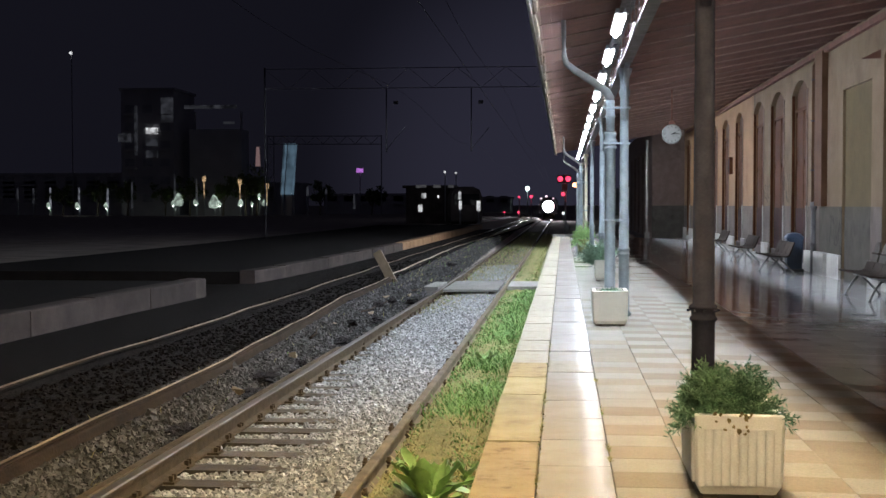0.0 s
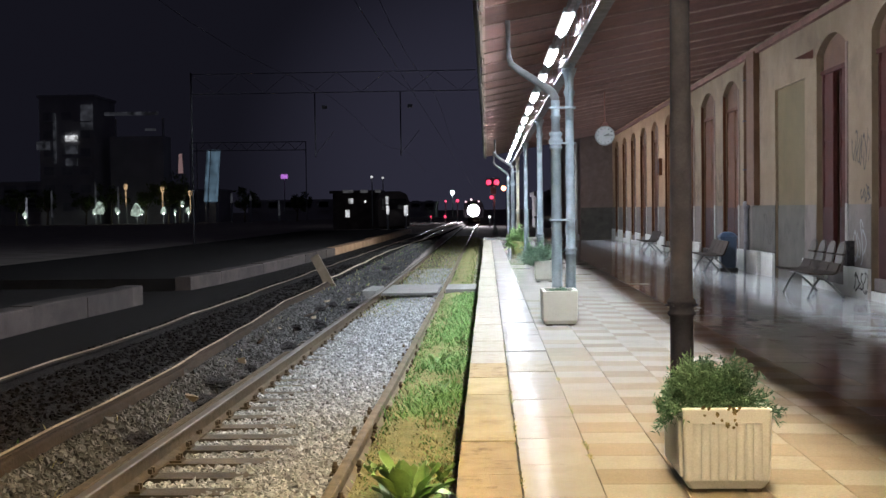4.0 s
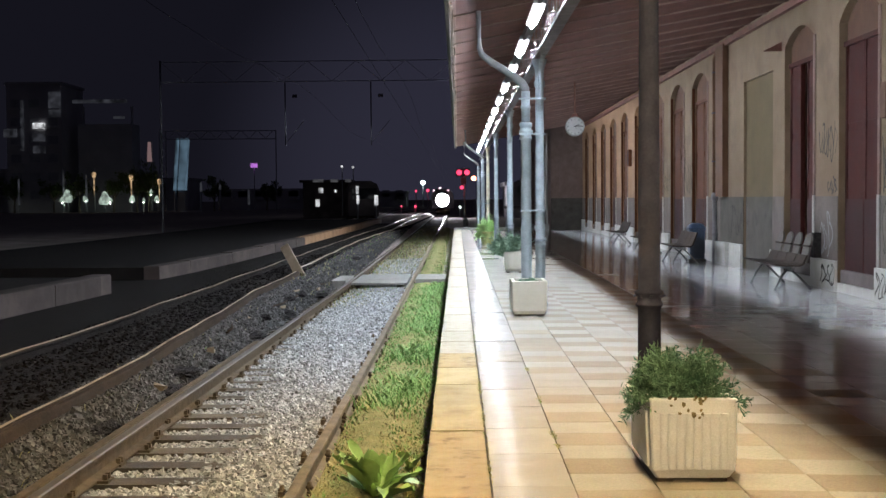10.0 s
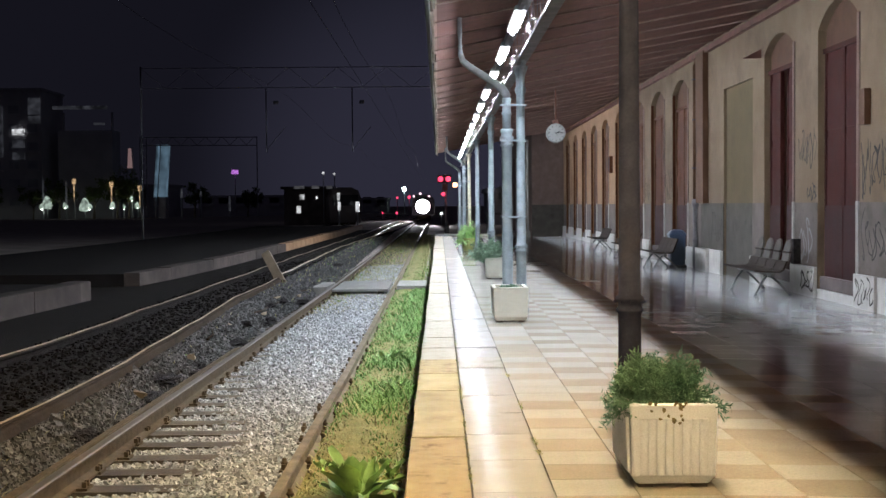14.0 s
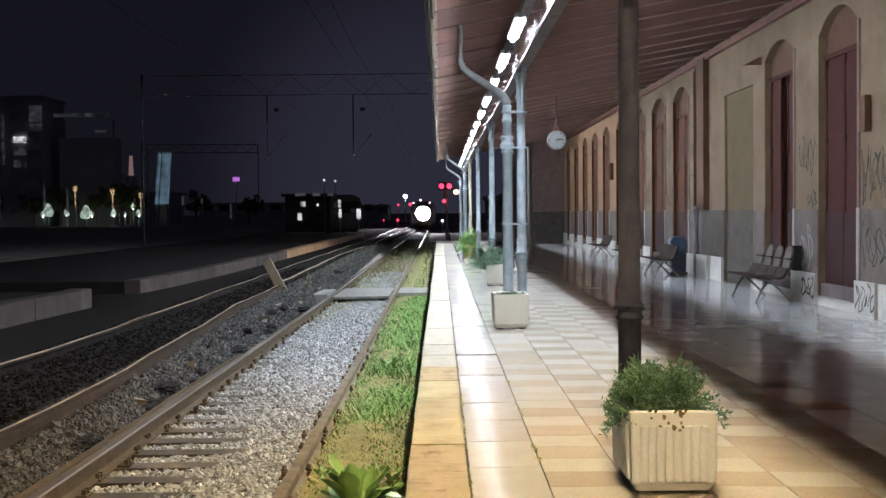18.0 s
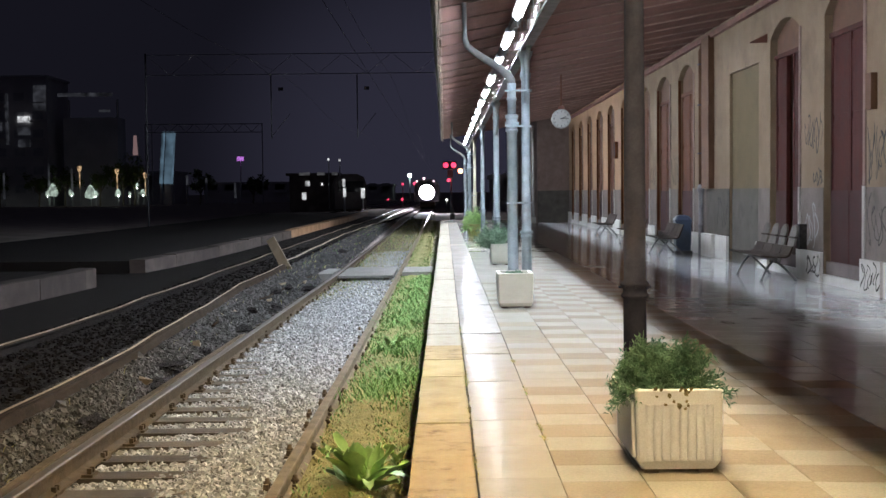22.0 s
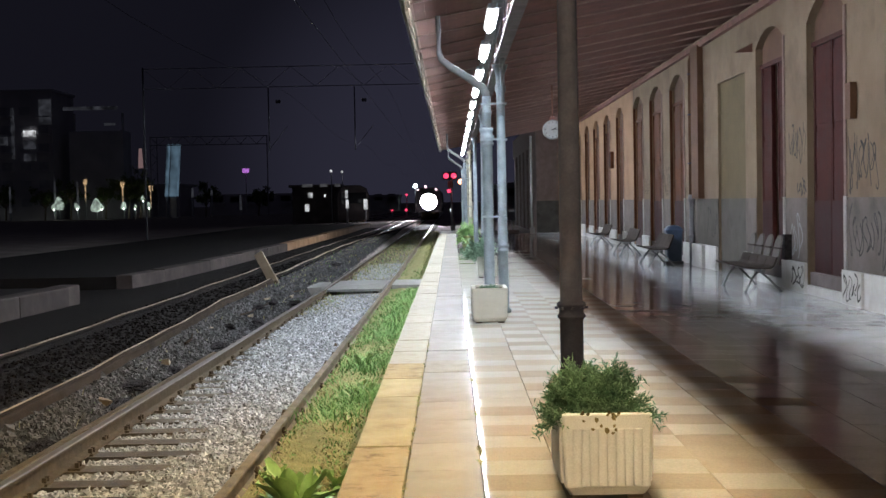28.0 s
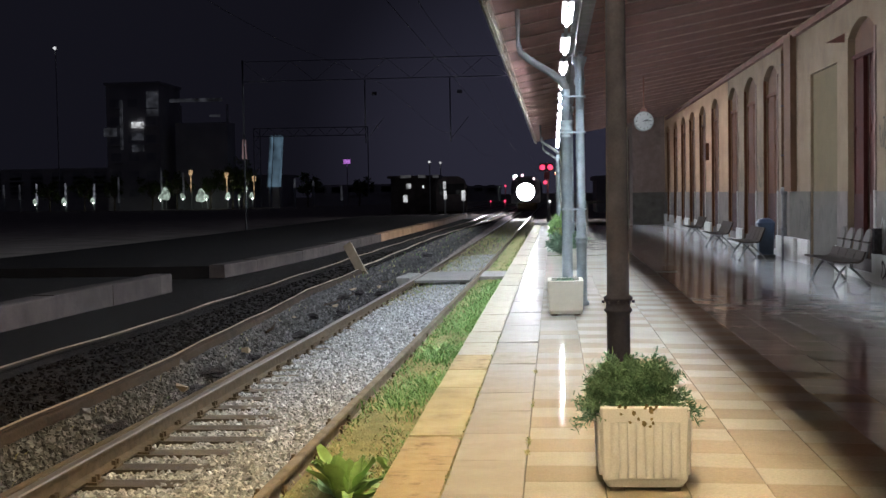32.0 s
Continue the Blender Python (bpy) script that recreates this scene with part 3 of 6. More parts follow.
def build_canopy():
    t = thing("canopy", label="red-brown boarded platform canopy on iron columns", category="canopy", kind="structure")
    bm = bmesh.new()
    n = 46
    for i in range(n):
        x0 = EDGE_X + (WALL_X + 0.3 - EDGE_X) * i / n
        x1 = EDGE_X + (WALL_X + 0.3 - EDGE_X) * (i + 1) / n - 0.0015
        vs = [bm.verts.new((x, y, roof_z(x) + dz)) for y in (CAN_Y0, CAN_Y1) for x, dz in ((x0, 0.11), (x1, 0.11), (x1, 0.13), (x0, 0.13))]
        for f in ((0, 1, 2, 3), (4, 7, 6, 5), (0, 4, 5, 1), (1, 5, 6, 2), (2, 6, 7, 3), (3, 7, 4, 0)):
            bm.faces.new([vs[k] for k in f])
    part("boarding", bm, M["boarding"], t, "red-brown roof boards")
    bm = bmesh.new()
    vs = [bm.verts.new((x, y, roof_z(x) + dz)) for y in (CAN_Y0, CAN_Y1) for x, dz in ((EDGE_X - 0.05, 0.14), (WALL_X + 0.3, 0.14), (WALL_X + 0.3, 0.17), (EDGE_X - 0.05, 0.17))]
    for f in ((0, 1, 2, 3), (4, 7, 6, 5), (0, 4, 5, 1), (1, 5, 6, 2), (2, 6, 7, 3), (3, 7, 4, 0)):
        bm.faces.new([vs[k] for k in f])
    part("roof_sheet", bm, M["roof_top"], t)
    bm0 = bmesh.new()
    L = WALL_X - EDGE_X
    box(bm0, -0.03, -0.022, 0.072, L, 0.022, 0.108)
    for v in bm0.verts:
        v.co.z += SLOPE * v.co.x
        if v.co.x < 0.2 and v.co.z < 0.08:
            v.co.z += 0.02
    me = mesh_of("rafter", bm0, M["rafter"])
    y = CAN_Y0 + 0.4
    while y < CAN_Y1:
        ob = new("rafter", me)
        ob.parent = t
        ob.location = (EDGE_X, y, EDGE_Z)
        y += 1.65
    bm = bmesh.new()
    y = CAN_Y0
    k = 0
    while y < CAN_Y1 - 0.1:
        d = 0.012 * math.sin(k * 2.3) + 0.008 * math.sin(k * 5.1)
        box(bm, EDGE_X - 0.075 + d, y, EDGE_Z - 0.02 + d, EDGE_X - 0.035 + d, y + 1.47, EDGE_Z + 0.17)
        y += 1.5
        k += 1
    part("fascia", bm, M["fascia"], t, "peeling timber fascia boards")
    bm = bmesh.new()
    sweep_y(bm, [(-0.16, 0.14), (-0.15, 0.05), (-0.10, 0.01), (-0.085, 0.03), (-0.09, 0.14), (-0.10, 0.14), (-0.10, 0.05), (-0.14, 0.07), (-0.15, 0.14)], [CAN_Y0, CAN_Y1], lambda y: (EDGE_X, EDGE_Z))
    part("gutter", bm, M["galv"], t, "weathered zinc gutter")
    bm = bmesh.new()
    sweep_y(bm, [(0, 0), (0.10, 0), (0.10, 0.12), (0, 0.12)], [CAN_Y0, CAN_Y1], lambda y: (WALL_X - 0.10, WALLROOF_Z - 0.12))
    part("wall_plate", bm, M["boarding"], t)


BEAM_X0, BEAM_X1, BEAM_Z0, BEAM_Z1 = 1.293, 1.433, 3.50, 3.54


def build_girder():
    t = thing("lattice_girder", label="grey iron lattice girder along the column heads", category="girder", kind="structure")
    bm = bmesh.new()
    box(bm, BEAM_X0, CAN_Y0, BEAM_Z0, BEAM_X1, CAN_Y1, BEAM_Z1)
    part("bottom_chord", bm, M["girder"], t)
    bm = bmesh.new()
    box(bm, BEAM_X0, CAN_Y0, 4.18, BEAM_X1, CAN_Y1, 4.27)
    part("top_chord", bm, M["girder"], t)
    bm0 = bmesh.new()
    box(bm0, -0.0015, -0.016, 0, 0.0015, 0.016, 0.78, pose(0, 0, 0, -34.5))
    up = mesh_of("lattice_bar", bm0, M["girder"])
    y, k = CAN_Y0 + 0.15, 0
    while y < CAN_Y1 - 1:
        ob = new("lattice_bar", up)
        ob.parent = t
        ob.matrix_basis = pose((BEAM_X0 + BEAM_X1) / 2, y, BEAM_Z1 - 0.002) if k % 2 == 0 else pose((BEAM_X0 + BEAM_X1) / 2 + 0.008, y + 0.44, BEAM_Z1 - 0.002, 0, 0, 180)
        y += 0.44
        k += 1
    bm = bmesh.new()
    for k in range(-7, 14):
        y0 = 12.55 + 3.45 * k
        box(bm, 1.165, y0 + 0.875, 3.845, 1.215, y0 + 2.575, 3.89)
    part("cable_duct", bm, M["girder"], t, "grey cable duct between the lights")
    bm = bmesh.new()
    y = CAN_Y0 + 0.5
    while y < CAN_Y1:
        box(bm, 1.18, y, 3.893, 1.31, y + 0.03, 3.91)
        y += 1.5
    part("bracket", bm, M["girder"], t)


COL_X = 1.37
COLS = [7.75 + 10.28 * k for k in range(6)]


def column(y, mat, label):
    t = thing("column", pose(COL_X, y, 0), label, "column", "canopy columns")
    bm = bmesh.new()
    lathe(bm, [(0, 0.10), (0.05, 0.10), (0.07, 0.072), (0.86, 0.070), (0.875, 0.085), (0.885, 0.085), (0.90, 0.074), (0.93, 0.074), (0.945, 0.088), (0.96, 0.088), (0.975, 0.068), (3.10, 0.058), (3.13, 0.075), (3.18, 0.08), (3.22, 0.062), (3.36, 0.065), (3.46, 0.10), (3.50, 0.11)], 24)
    shaft = part("shaft", bm, mat, t)
    bm = bmesh.new()
    for i in range(8):
        a = i * math.pi / 4
        box(bm, -0.008, 0.082, 0.925, 0.008, 0.10, 0.94, pose(0, 0, 0, 0, 0, math.degrees(a)))
    part("collar_studs", bm, mat, shaft)
    for s in (-1, 1):
        bm = bmesh.new()
        pts = [(0, s * 0.06, 2.78), (0, s * 0.12, 3.02), (0, s * 0.28, 3.25), (0, s * 0.52, 3.42), (0, s * 0.80, 3.49)]
        tube_path(bm, pts, 0.035, 8)
        part("curved_brace", bm, mat, t)
    return t


build_canopy()
build_girder()
column(-2.5, M["iron_dark"], "dark brown iron canopy column near the platform edge")
for i, y in enumerate(COLS):
    column(y, M["iron_dark"] if i == 0 else M["iron_cream"] if i > 3 else M["iron_grey"], "dark brown iron canopy column rising behind a planter" if i == 0 else "cream iron canopy column near the platform end" if i > 3 else "grey painted iron canopy column with collar rings")


def downpipe(y):
    t = thing("downpipe", label="grey cast iron downpipe strapped to a column", category="downpipe", group="canopy downpipes")
    x, y0 = 1.17, y - 0.05
    bm = bmesh.new()
    lathe(bm, [(0, 0.085), (0.04, 0.085), (0.05, 0.075), (2.36, 0.075), (2.37, 0.092), (2.40, 0.092), (2.41, 0.08), (2.44, 0.08), (2.45, 0.098), (2.50, 0.098), (2.51, 0.08), (2.55, 0.08), (2.56, 0.092), (2.60, 0.092), (2.61, 0.08)], 20, pose(x, y0, 0))
    pipe = part("pipe", bm, M["iron_grey"], t)
    bm = bmesh.new()
    lathe(bm, [(2.611, 0.062), (2.80, 0.062), (2.81, 0.072), (2.84, 0.072), (2.85, 0.062), (3.05, 0.062)], 20, pose(x, y0, 0))
    part("upper_pipe", bm, M["iron_grey"], t)
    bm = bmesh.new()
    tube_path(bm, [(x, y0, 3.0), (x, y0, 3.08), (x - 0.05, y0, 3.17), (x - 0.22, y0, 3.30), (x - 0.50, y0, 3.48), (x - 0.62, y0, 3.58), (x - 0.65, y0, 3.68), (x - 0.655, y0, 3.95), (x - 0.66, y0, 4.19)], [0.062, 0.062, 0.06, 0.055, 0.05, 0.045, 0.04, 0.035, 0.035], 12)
    part("offset_bend", bm, M["bend_shaded"], t, "grey offset bend from the gutter, painted darker")
    for z in (2.43, 2.93, 1.35):
        bm = bmesh.new()
        box(bm, x - 0.10, y0 - 0.095, z, x + 0.28, y0 - 0.075, z + 0.025)
        box(bm, x + 0.26, y0 - 0.095, z, x + 0.28, y0 + 0.1, z + 0.025)
        part("strap", bm, M["iron_grey"], pipe)


for k in (1, 4, 5):
    downpipe(COLS[k])


# ---- lamps ----
def build_lamps():
    bm = bmesh.new()
    lathe(bm, [(-0.80, 0.019), (0.80, 0.019)], 14, pose(0, 0, 0, 90))
    tube = mesh_of("tube", bm, M["tube"])
    bm = bmesh.new()
    rim = []
    for s in (-1, 1):
        for i in range(9):
            a = math.pi * i / 8 + (0 if s > 0 else math.pi)
            rim.append((0.070 * math.cos(a), s * 0.80 + 0.070 * math.sin(a)))
    rim = rim[9:] + rim[:9]
    lo = [bm.verts.new((0.93 * x, 0.995 * y, 0.0215)) for x, y in rim]
    hi = [bm.verts.new((x, y, 0.0545)) for x, y in rim]
    for i in range(len(rim)):
        j = (i + 1) % len(rim)
        bm.faces.new((lo[i], lo[j], hi[j], hi[i])).smooth = True
    bm.faces.new(list(reversed(lo)))
    bm.faces.new(hi)
    diff = mesh_of("diffuser", bm, M["diffuser"])
    bm = bmesh.new()
    box(bm, -0.058, -0.84, 0.056, 0.058, 0.84, 0.115)
    bevelled(bm, 0.012)
    box(bm, -0.02, -0.45, 0.115, 0.02, -0.42, 0.13)
    box(bm, -0.02, 0.42, 0.115, 0.02, 0.45, 0.13)
    body = mesh_of("housing", bm, M["iron_grey"])
    bm = bmesh.new()
    box(bm, -0.010, 0.845, 0.008, 0.010, 0.862, 0.034)
    plate = mesh_of("clip", bm, M["black"])
    bm = bmesh.new()
    box(bm, -0.02, -0.812, -0.02, 0.02, -0.80, 0.021)
    cap = mesh_of("end_cap", bm, M["iron_grey"])
    warm = tube.copy()
    warm.materials[0] = M["tube_warm"]
    ys = [12.55 + 3.45 * k for k in range(15)]
    # Warm lamps below y 10 are unseen, added to light near floor and planter.
    for y in ys + [9.10 - 3.45 * k for k in range(7)]:
        t = thing("strip_light", pose(LAMP_X, y, LAMP_Z), "white fluorescent strip light hung along the girder" if y > 10 else "warm fluorescent strip light added out of view along the girder", "strip light", "canopy strip lights")
        for n, me in (("tube", tube if y > 10 else warm), ("diffuser", diff), ("housing", body), ("clip", plate), ("end_cap", cap), ("end_cap", cap)):
            ob = new(n, me)
            ob.parent = t
        ob.location = (0, 1.612, 0)


build_lamps()


# ---- station building ----
BASE_Z = -0.15
TOP_Z = 5.75
# openings: y from, y to, spring height, crown height, kind
OPENINGS = [
    (8.0, 9.9, 4.46, 4.76, "red"),
    (12.0, 13.9, 4.46, 4.76, "red"),
    (15.8, 17.6, 4.46, 4.76, "brown"),
    (19.62, 21.68, 4.46, 4.84, "red"),
    (23.18, 25.26, 4.46, 4.76, "split"),
    (33.0, 35.2, 4.52, 4.84, "brown"),
    (36.45, 38.75, 4.52, 4.84, "brown"),
    (40.1, 42.2, 4.52, 4.84, "brown"),
    (44.7, 46.6, 4.52, 4.82, "brown"),
    (48.45, 50.4, 4.52, 4.82, "brown"),
    (52.0, 54.05, 4.52, 4.82, "brown"),
    (55.7, 57.5, 4.52, 4.82, "brown"),
    (59.35, 61.1, 4.52, 4.82, "brown"),
    (63.0, 64.6, 4.52, 4.82, "brown"),
]
WALL_T = 0.45
DADO_Z = 1.53


def arch_points(y0, y1, spring, crown, n=12):
    w, h = (y1 - y0) / 2, crown - spring
    r = (w * w + h * h) / (2 * h)
    c = crown - r
    a = math.asin(w / r)
    return [((y0 + y1) / 2 + r * math.sin(-a + 2 * a * i / n), c + r * math.cos(-a + 2 * a * i / n)) for i in range(n + 1)]


def prism_x(bm, poly, x0, x1):
    """Extrude a (y, z) polygon along x."""
    a = [bm.verts.new((x0, y, z)) for y, z in poly]
    b = [bm.verts.new((x1, y, z)) for y, z in poly]
    n = len(poly)
    bm.faces.new(a)
    bm.faces.new(list(reversed(b)))
    for i in range(n):
        bm.faces.new((a[i], b[i], b[(i + 1) % n], a[(i + 1) % n]))


def build_wall():
    t = thing("wall_east", label="ochre plastered station wall with tall arched openings", category="wall", kind="structure")
    bm = bmesh.new()
    far = bmesh.new()
    y = -18.0
    edges = []
    for y0, y1, spring, crown, kind in OPENINGS:
        edges.append((y, y0))
        y = y1
    edges.append((y, END_Y))
    for a, b in edges:
        if a < 27 < b:
            box(bm, WALL_X, a, BASE_Z, WALL_X + WALL_T, 26.2, TOP_Z)
            box(bm, WALL_X, 28.85, BASE_Z, WALL_X + WALL_T, b, TOP_Z)
            box(bm, WALL_X, 26.2, 4.12, WALL_X + WALL_T, 28.85, TOP_Z)
        else:
            box(far if a > 41 else bm, WALL_X, a, BASE_Z, WALL_X + WALL_T, b, TOP_Z)
    for y0, y1, spring, crown, kind in OPENINGS:
        pts = arch_points(y0, y1, spring, crown)
        for (ya, za), (yb, zb) in zip(pts, pts[1:]):
            prism_x(far if y0 > 43 else bm, [(ya, za), (yb, zb), (yb, TOP_Z), (ya, TOP_Z)], WALL_X, WALL_X + WALL_T)
    part("plaster", bm, M["plaster"], t, "ochre plaster with stains")
    part("plaster", far, M["plaster_far_lit"], t, "orange-ochre plaster on the far piers, warm light put into its colour")
    bm = bmesh.new()
    box(bm, WALL_X + 0.06, 26.2, BASE_Z, WALL_X + WALL_T, 28.85, 4.12)
    part("niche_back", bm, M["plaster_niche"], t, "dull olive-ochre niche infill")
    bm = bmesh.new()
    for a, b in edges:
        if a < 27 < b:
            box(bm, WALL_X - 0.012, a + 0.02, BASE_Z, WALL_X, 26.19, DADO_Z)
            box(bm, WALL_X - 0.012, 31.37, BASE_Z, WALL_X, b - 0.02, DADO_Z)
        else:
            box(bm, WALL_X - 0.012, a + 0.02, BASE_Z, WALL_X, b - 0.02, DADO_Z)
    part("dado", bm, M["dado"], t, "grey painted dado, stained")
    bm = bmesh.new()
    box(bm, WALL_X + 0.048, 26.2, BASE_Z, WALL_X + 0.059, 28.85, DADO_Z)
    box(bm, WALL_X - 0.012, 28.86, BASE_Z, WALL_X, 31.36, DADO_Z)
    part("dado", bm, M["dado_dark"], t, "darker grimy dado round the niche")
    # plinth stones beside the openings, each its own block
    for a, b in edges:
        for ya, yb in ((a, min(a + 0.95, (a + b) / 2)), (max(b - 0.95, (a + b) / 2), b)) if b - a < 6 else ((a, a + 0.95), (b - 0.95, b)):
            bm = bmesh.new()
            box(bm, WALL_X - 0.07, ya + 0.01, BASE_Z, WALL_X - 0.013, yb - 0.01, 0.42)
            bevelled(bm, 0.01)
            part("plinth_stone", bm, M["plinth"], t)
    for ya, yb in ((28.9, 30.15), (30.15, 31.4), (26.0, 26.18)):
        bm = bmesh.new()
        box(bm, WALL_X - (0.15 if yb > 30.2 else 0.07), ya + 0.01, BASE_Z, WALL_X - 0.013, yb - 0.01, 0.44)
        bevelled(bm, 0.012)
        part("plinth_stone", bm, M["plinth"], t)
    for (a, b), (y0, y1, spring, crown, kind) in zip(edges, OPENINGS):
        bm = bmesh.new()
        box(bm, WALL_X - 0.035, b - 0.12, 0.425, WALL_X - 0.0125, b - 0.005, DADO_Z + 0.02)
        bevelled(bm, 0.006)
        part("jamb_stone", bm, M["jamb"], t, "whitewashed jamb edge")
        bm = bmesh.new()
        box(bm, WALL_X - 0.025, b - 0.11, DADO_Z + 0.025, WALL_X - 0.001, b - 0.005, spring)
        part("door_surround", bm, M["surround"], t, "pinkish painted door surround")
    # Dark sheet behind the openings, painted for the unlit rooms.
    bm = bmesh.new()
    box(bm, WALL_X + WALL_T + 0.25, -18, BASE_Z, WALL_X + WALL_T + 0.35, END_Y, TOP_Z)
    part("dark_backing", bm, M["dark_void"], t)
    # wing that juts out at the far end
    w = thing("wall_wing", label="dark ochre end wing jutting onto the platform", category="wall", kind="structure")
    bm = bmesh.new()
    box(bm, 5.05, END_Y, BASE_Z, WALL_X + WALL_T, END_Y + 0.4, TOP_Z)
    for yy in np.arange(END_Y + 0.4, END_Y + 24, 4):
        box(bm, 5.05, yy, BASE_Z, 5.45, yy + 2.2, TOP_Z)
        box(bm, 5.05, yy + 2.2, 4.5, 5.45, yy + 4, TOP_Z)
        box(bm, 5.35, yy + 2.2, BASE_Z, 5.45, yy + 4, 4.5)
    part("plaster", bm, M["surround"], w)
    bm = bmesh.new()
    box(bm, 5.04, END_Y - 0.012, BASE_Z, WALL_X, END_Y - 0.001, DADO_Z)
    part("dado", bm, M["dado_dark"], w)
    bm = bmesh.new()
    box(bm, 5.5, END_Y - 0.05, DADO_Z + 0.02, 6.35, END_Y - 0.001, 3.9)
    part("end_door", bm, M["surround"], w)
    bm = bmesh.new()
    box(bm, WALL_X + WALL_T + 0.4, -12, BASE_Z, 14, END_Y + 24, 7.0)
    solo("station_block", bm, M["plaster"], "body of the station building behind the wall", "building", kind="structure")


def door_leafs(y0, y1, spring, crown, kind, k):
    mat = M["door_red"] if kind in ("red", "split") else M["door_brown"]
    label = {"red": "tall dark red double door in an arched opening", "split": "tall dark red shutter, one leaf ajar, in an arched opening", "brown": "tall brown shuttered door in an arched opening"}[kind]
    t = thing("door_%d" % (k + 1), label=label, category="door", group="station doors", kind="structure")
    x = WALL_X + 0.13
    top = 4.06
    mid = (y0 + y1) / 2
    spans = ((y0 + 0.06, mid - 0.006), (mid + 0.006, y1 - 0.06))
    if kind == "split":
        spans = ((y0 + 0.06, mid - 0.22), (mid + 0.22, y1 - 0.06))
    for a, b in spans:
        bm = bmesh.new()
        box(bm, x, a, 0.06, x + 0.05, b, top)
        n = 3
        for j in range(n):
            z0, z1 = 0.06 + 0.12 + (top - 0.2) * j / n, 0.06 + (top - 0.2) * (j + 1) / n
            box(bm, x - 0.022, a + 0.10, z0, x - 0.001, b - 0.10, z1)
        leaf = part("leaf", bm, mat, t)
        bm = bmesh.new()
        box(bm, x - 0.03, a, 0.06, x - 0.002, a + 0.07, top)
        box(bm, x - 0.03, b - 0.07, 0.06, x - 0.002, b, top)
        part("stile", bm, mat, leaf)
        # Leaf is darker below dado height.
        bm = bmesh.new()
        box(bm, x - 0.034, a + 0.02, 0.062, x - 0.031, b - 0.02, DADO_Z - 0.05)
        part("lower_panel", bm, M["kick"], leaf, "dark lower door panel")
    bm = bmesh.new()
    pts = arch_points(y0 + 0.001, y1 - 0.001, spring, crown)
    prism_x(bm, [(y0 + 0.001, top + 0.08)] + pts + [(y1 - 0.001, top + 0.08)], x + 0.01, x + 0.05)
    part("arch_panel", bm, M["arch_panel"], t, "brown boarded arch panel")
    bm = bmesh.new()
    box(bm, x - 0.05, y0 + 0.001, top, x + 0.05, y1 - 0.001, top + 0.08)
    part("transom", bm, mat, t)
    bm = bmesh.new()
    for a in (y0 + 0.001, y1 - 0.06):
        box(bm, x - 0.02, a, 0.02, x + 0.06, a + 0.059, top)
    part("frame", bm, M["arch_panel"], t)
    if kind == "brown":
        bm = bmesh.new()
        box(bm, WALL_X + 0.004, y1 - 0.013, 0.28, x - 0.052, y1 - 0.003, spring)
        part("reveal_board", bm, M["door_brown"], t, "brown boarded reveal")
    bm = bmesh.new()
    box(bm, WALL_X - 0.02, y0 + 0.005, BASE_Z, WALL_X + 0.30, y1 - 0.005, 0.05)
    bevelled(bm, 0.01)
    part("step", bm, M["plinth"], t, "pale stone doorstep")
    bm = bmesh.new()
    box(bm, WALL_X + 0.03, y0 + 0.01, 0.05, WALL_X + 0.125, y1 - 0.01, 0.27)
    part("threshold", bm, M["soot_wall"], t, "worn brown threshold")


build_wall()
for k, o in enumerate(OPENINGS):
    door_leafs(*o, k)


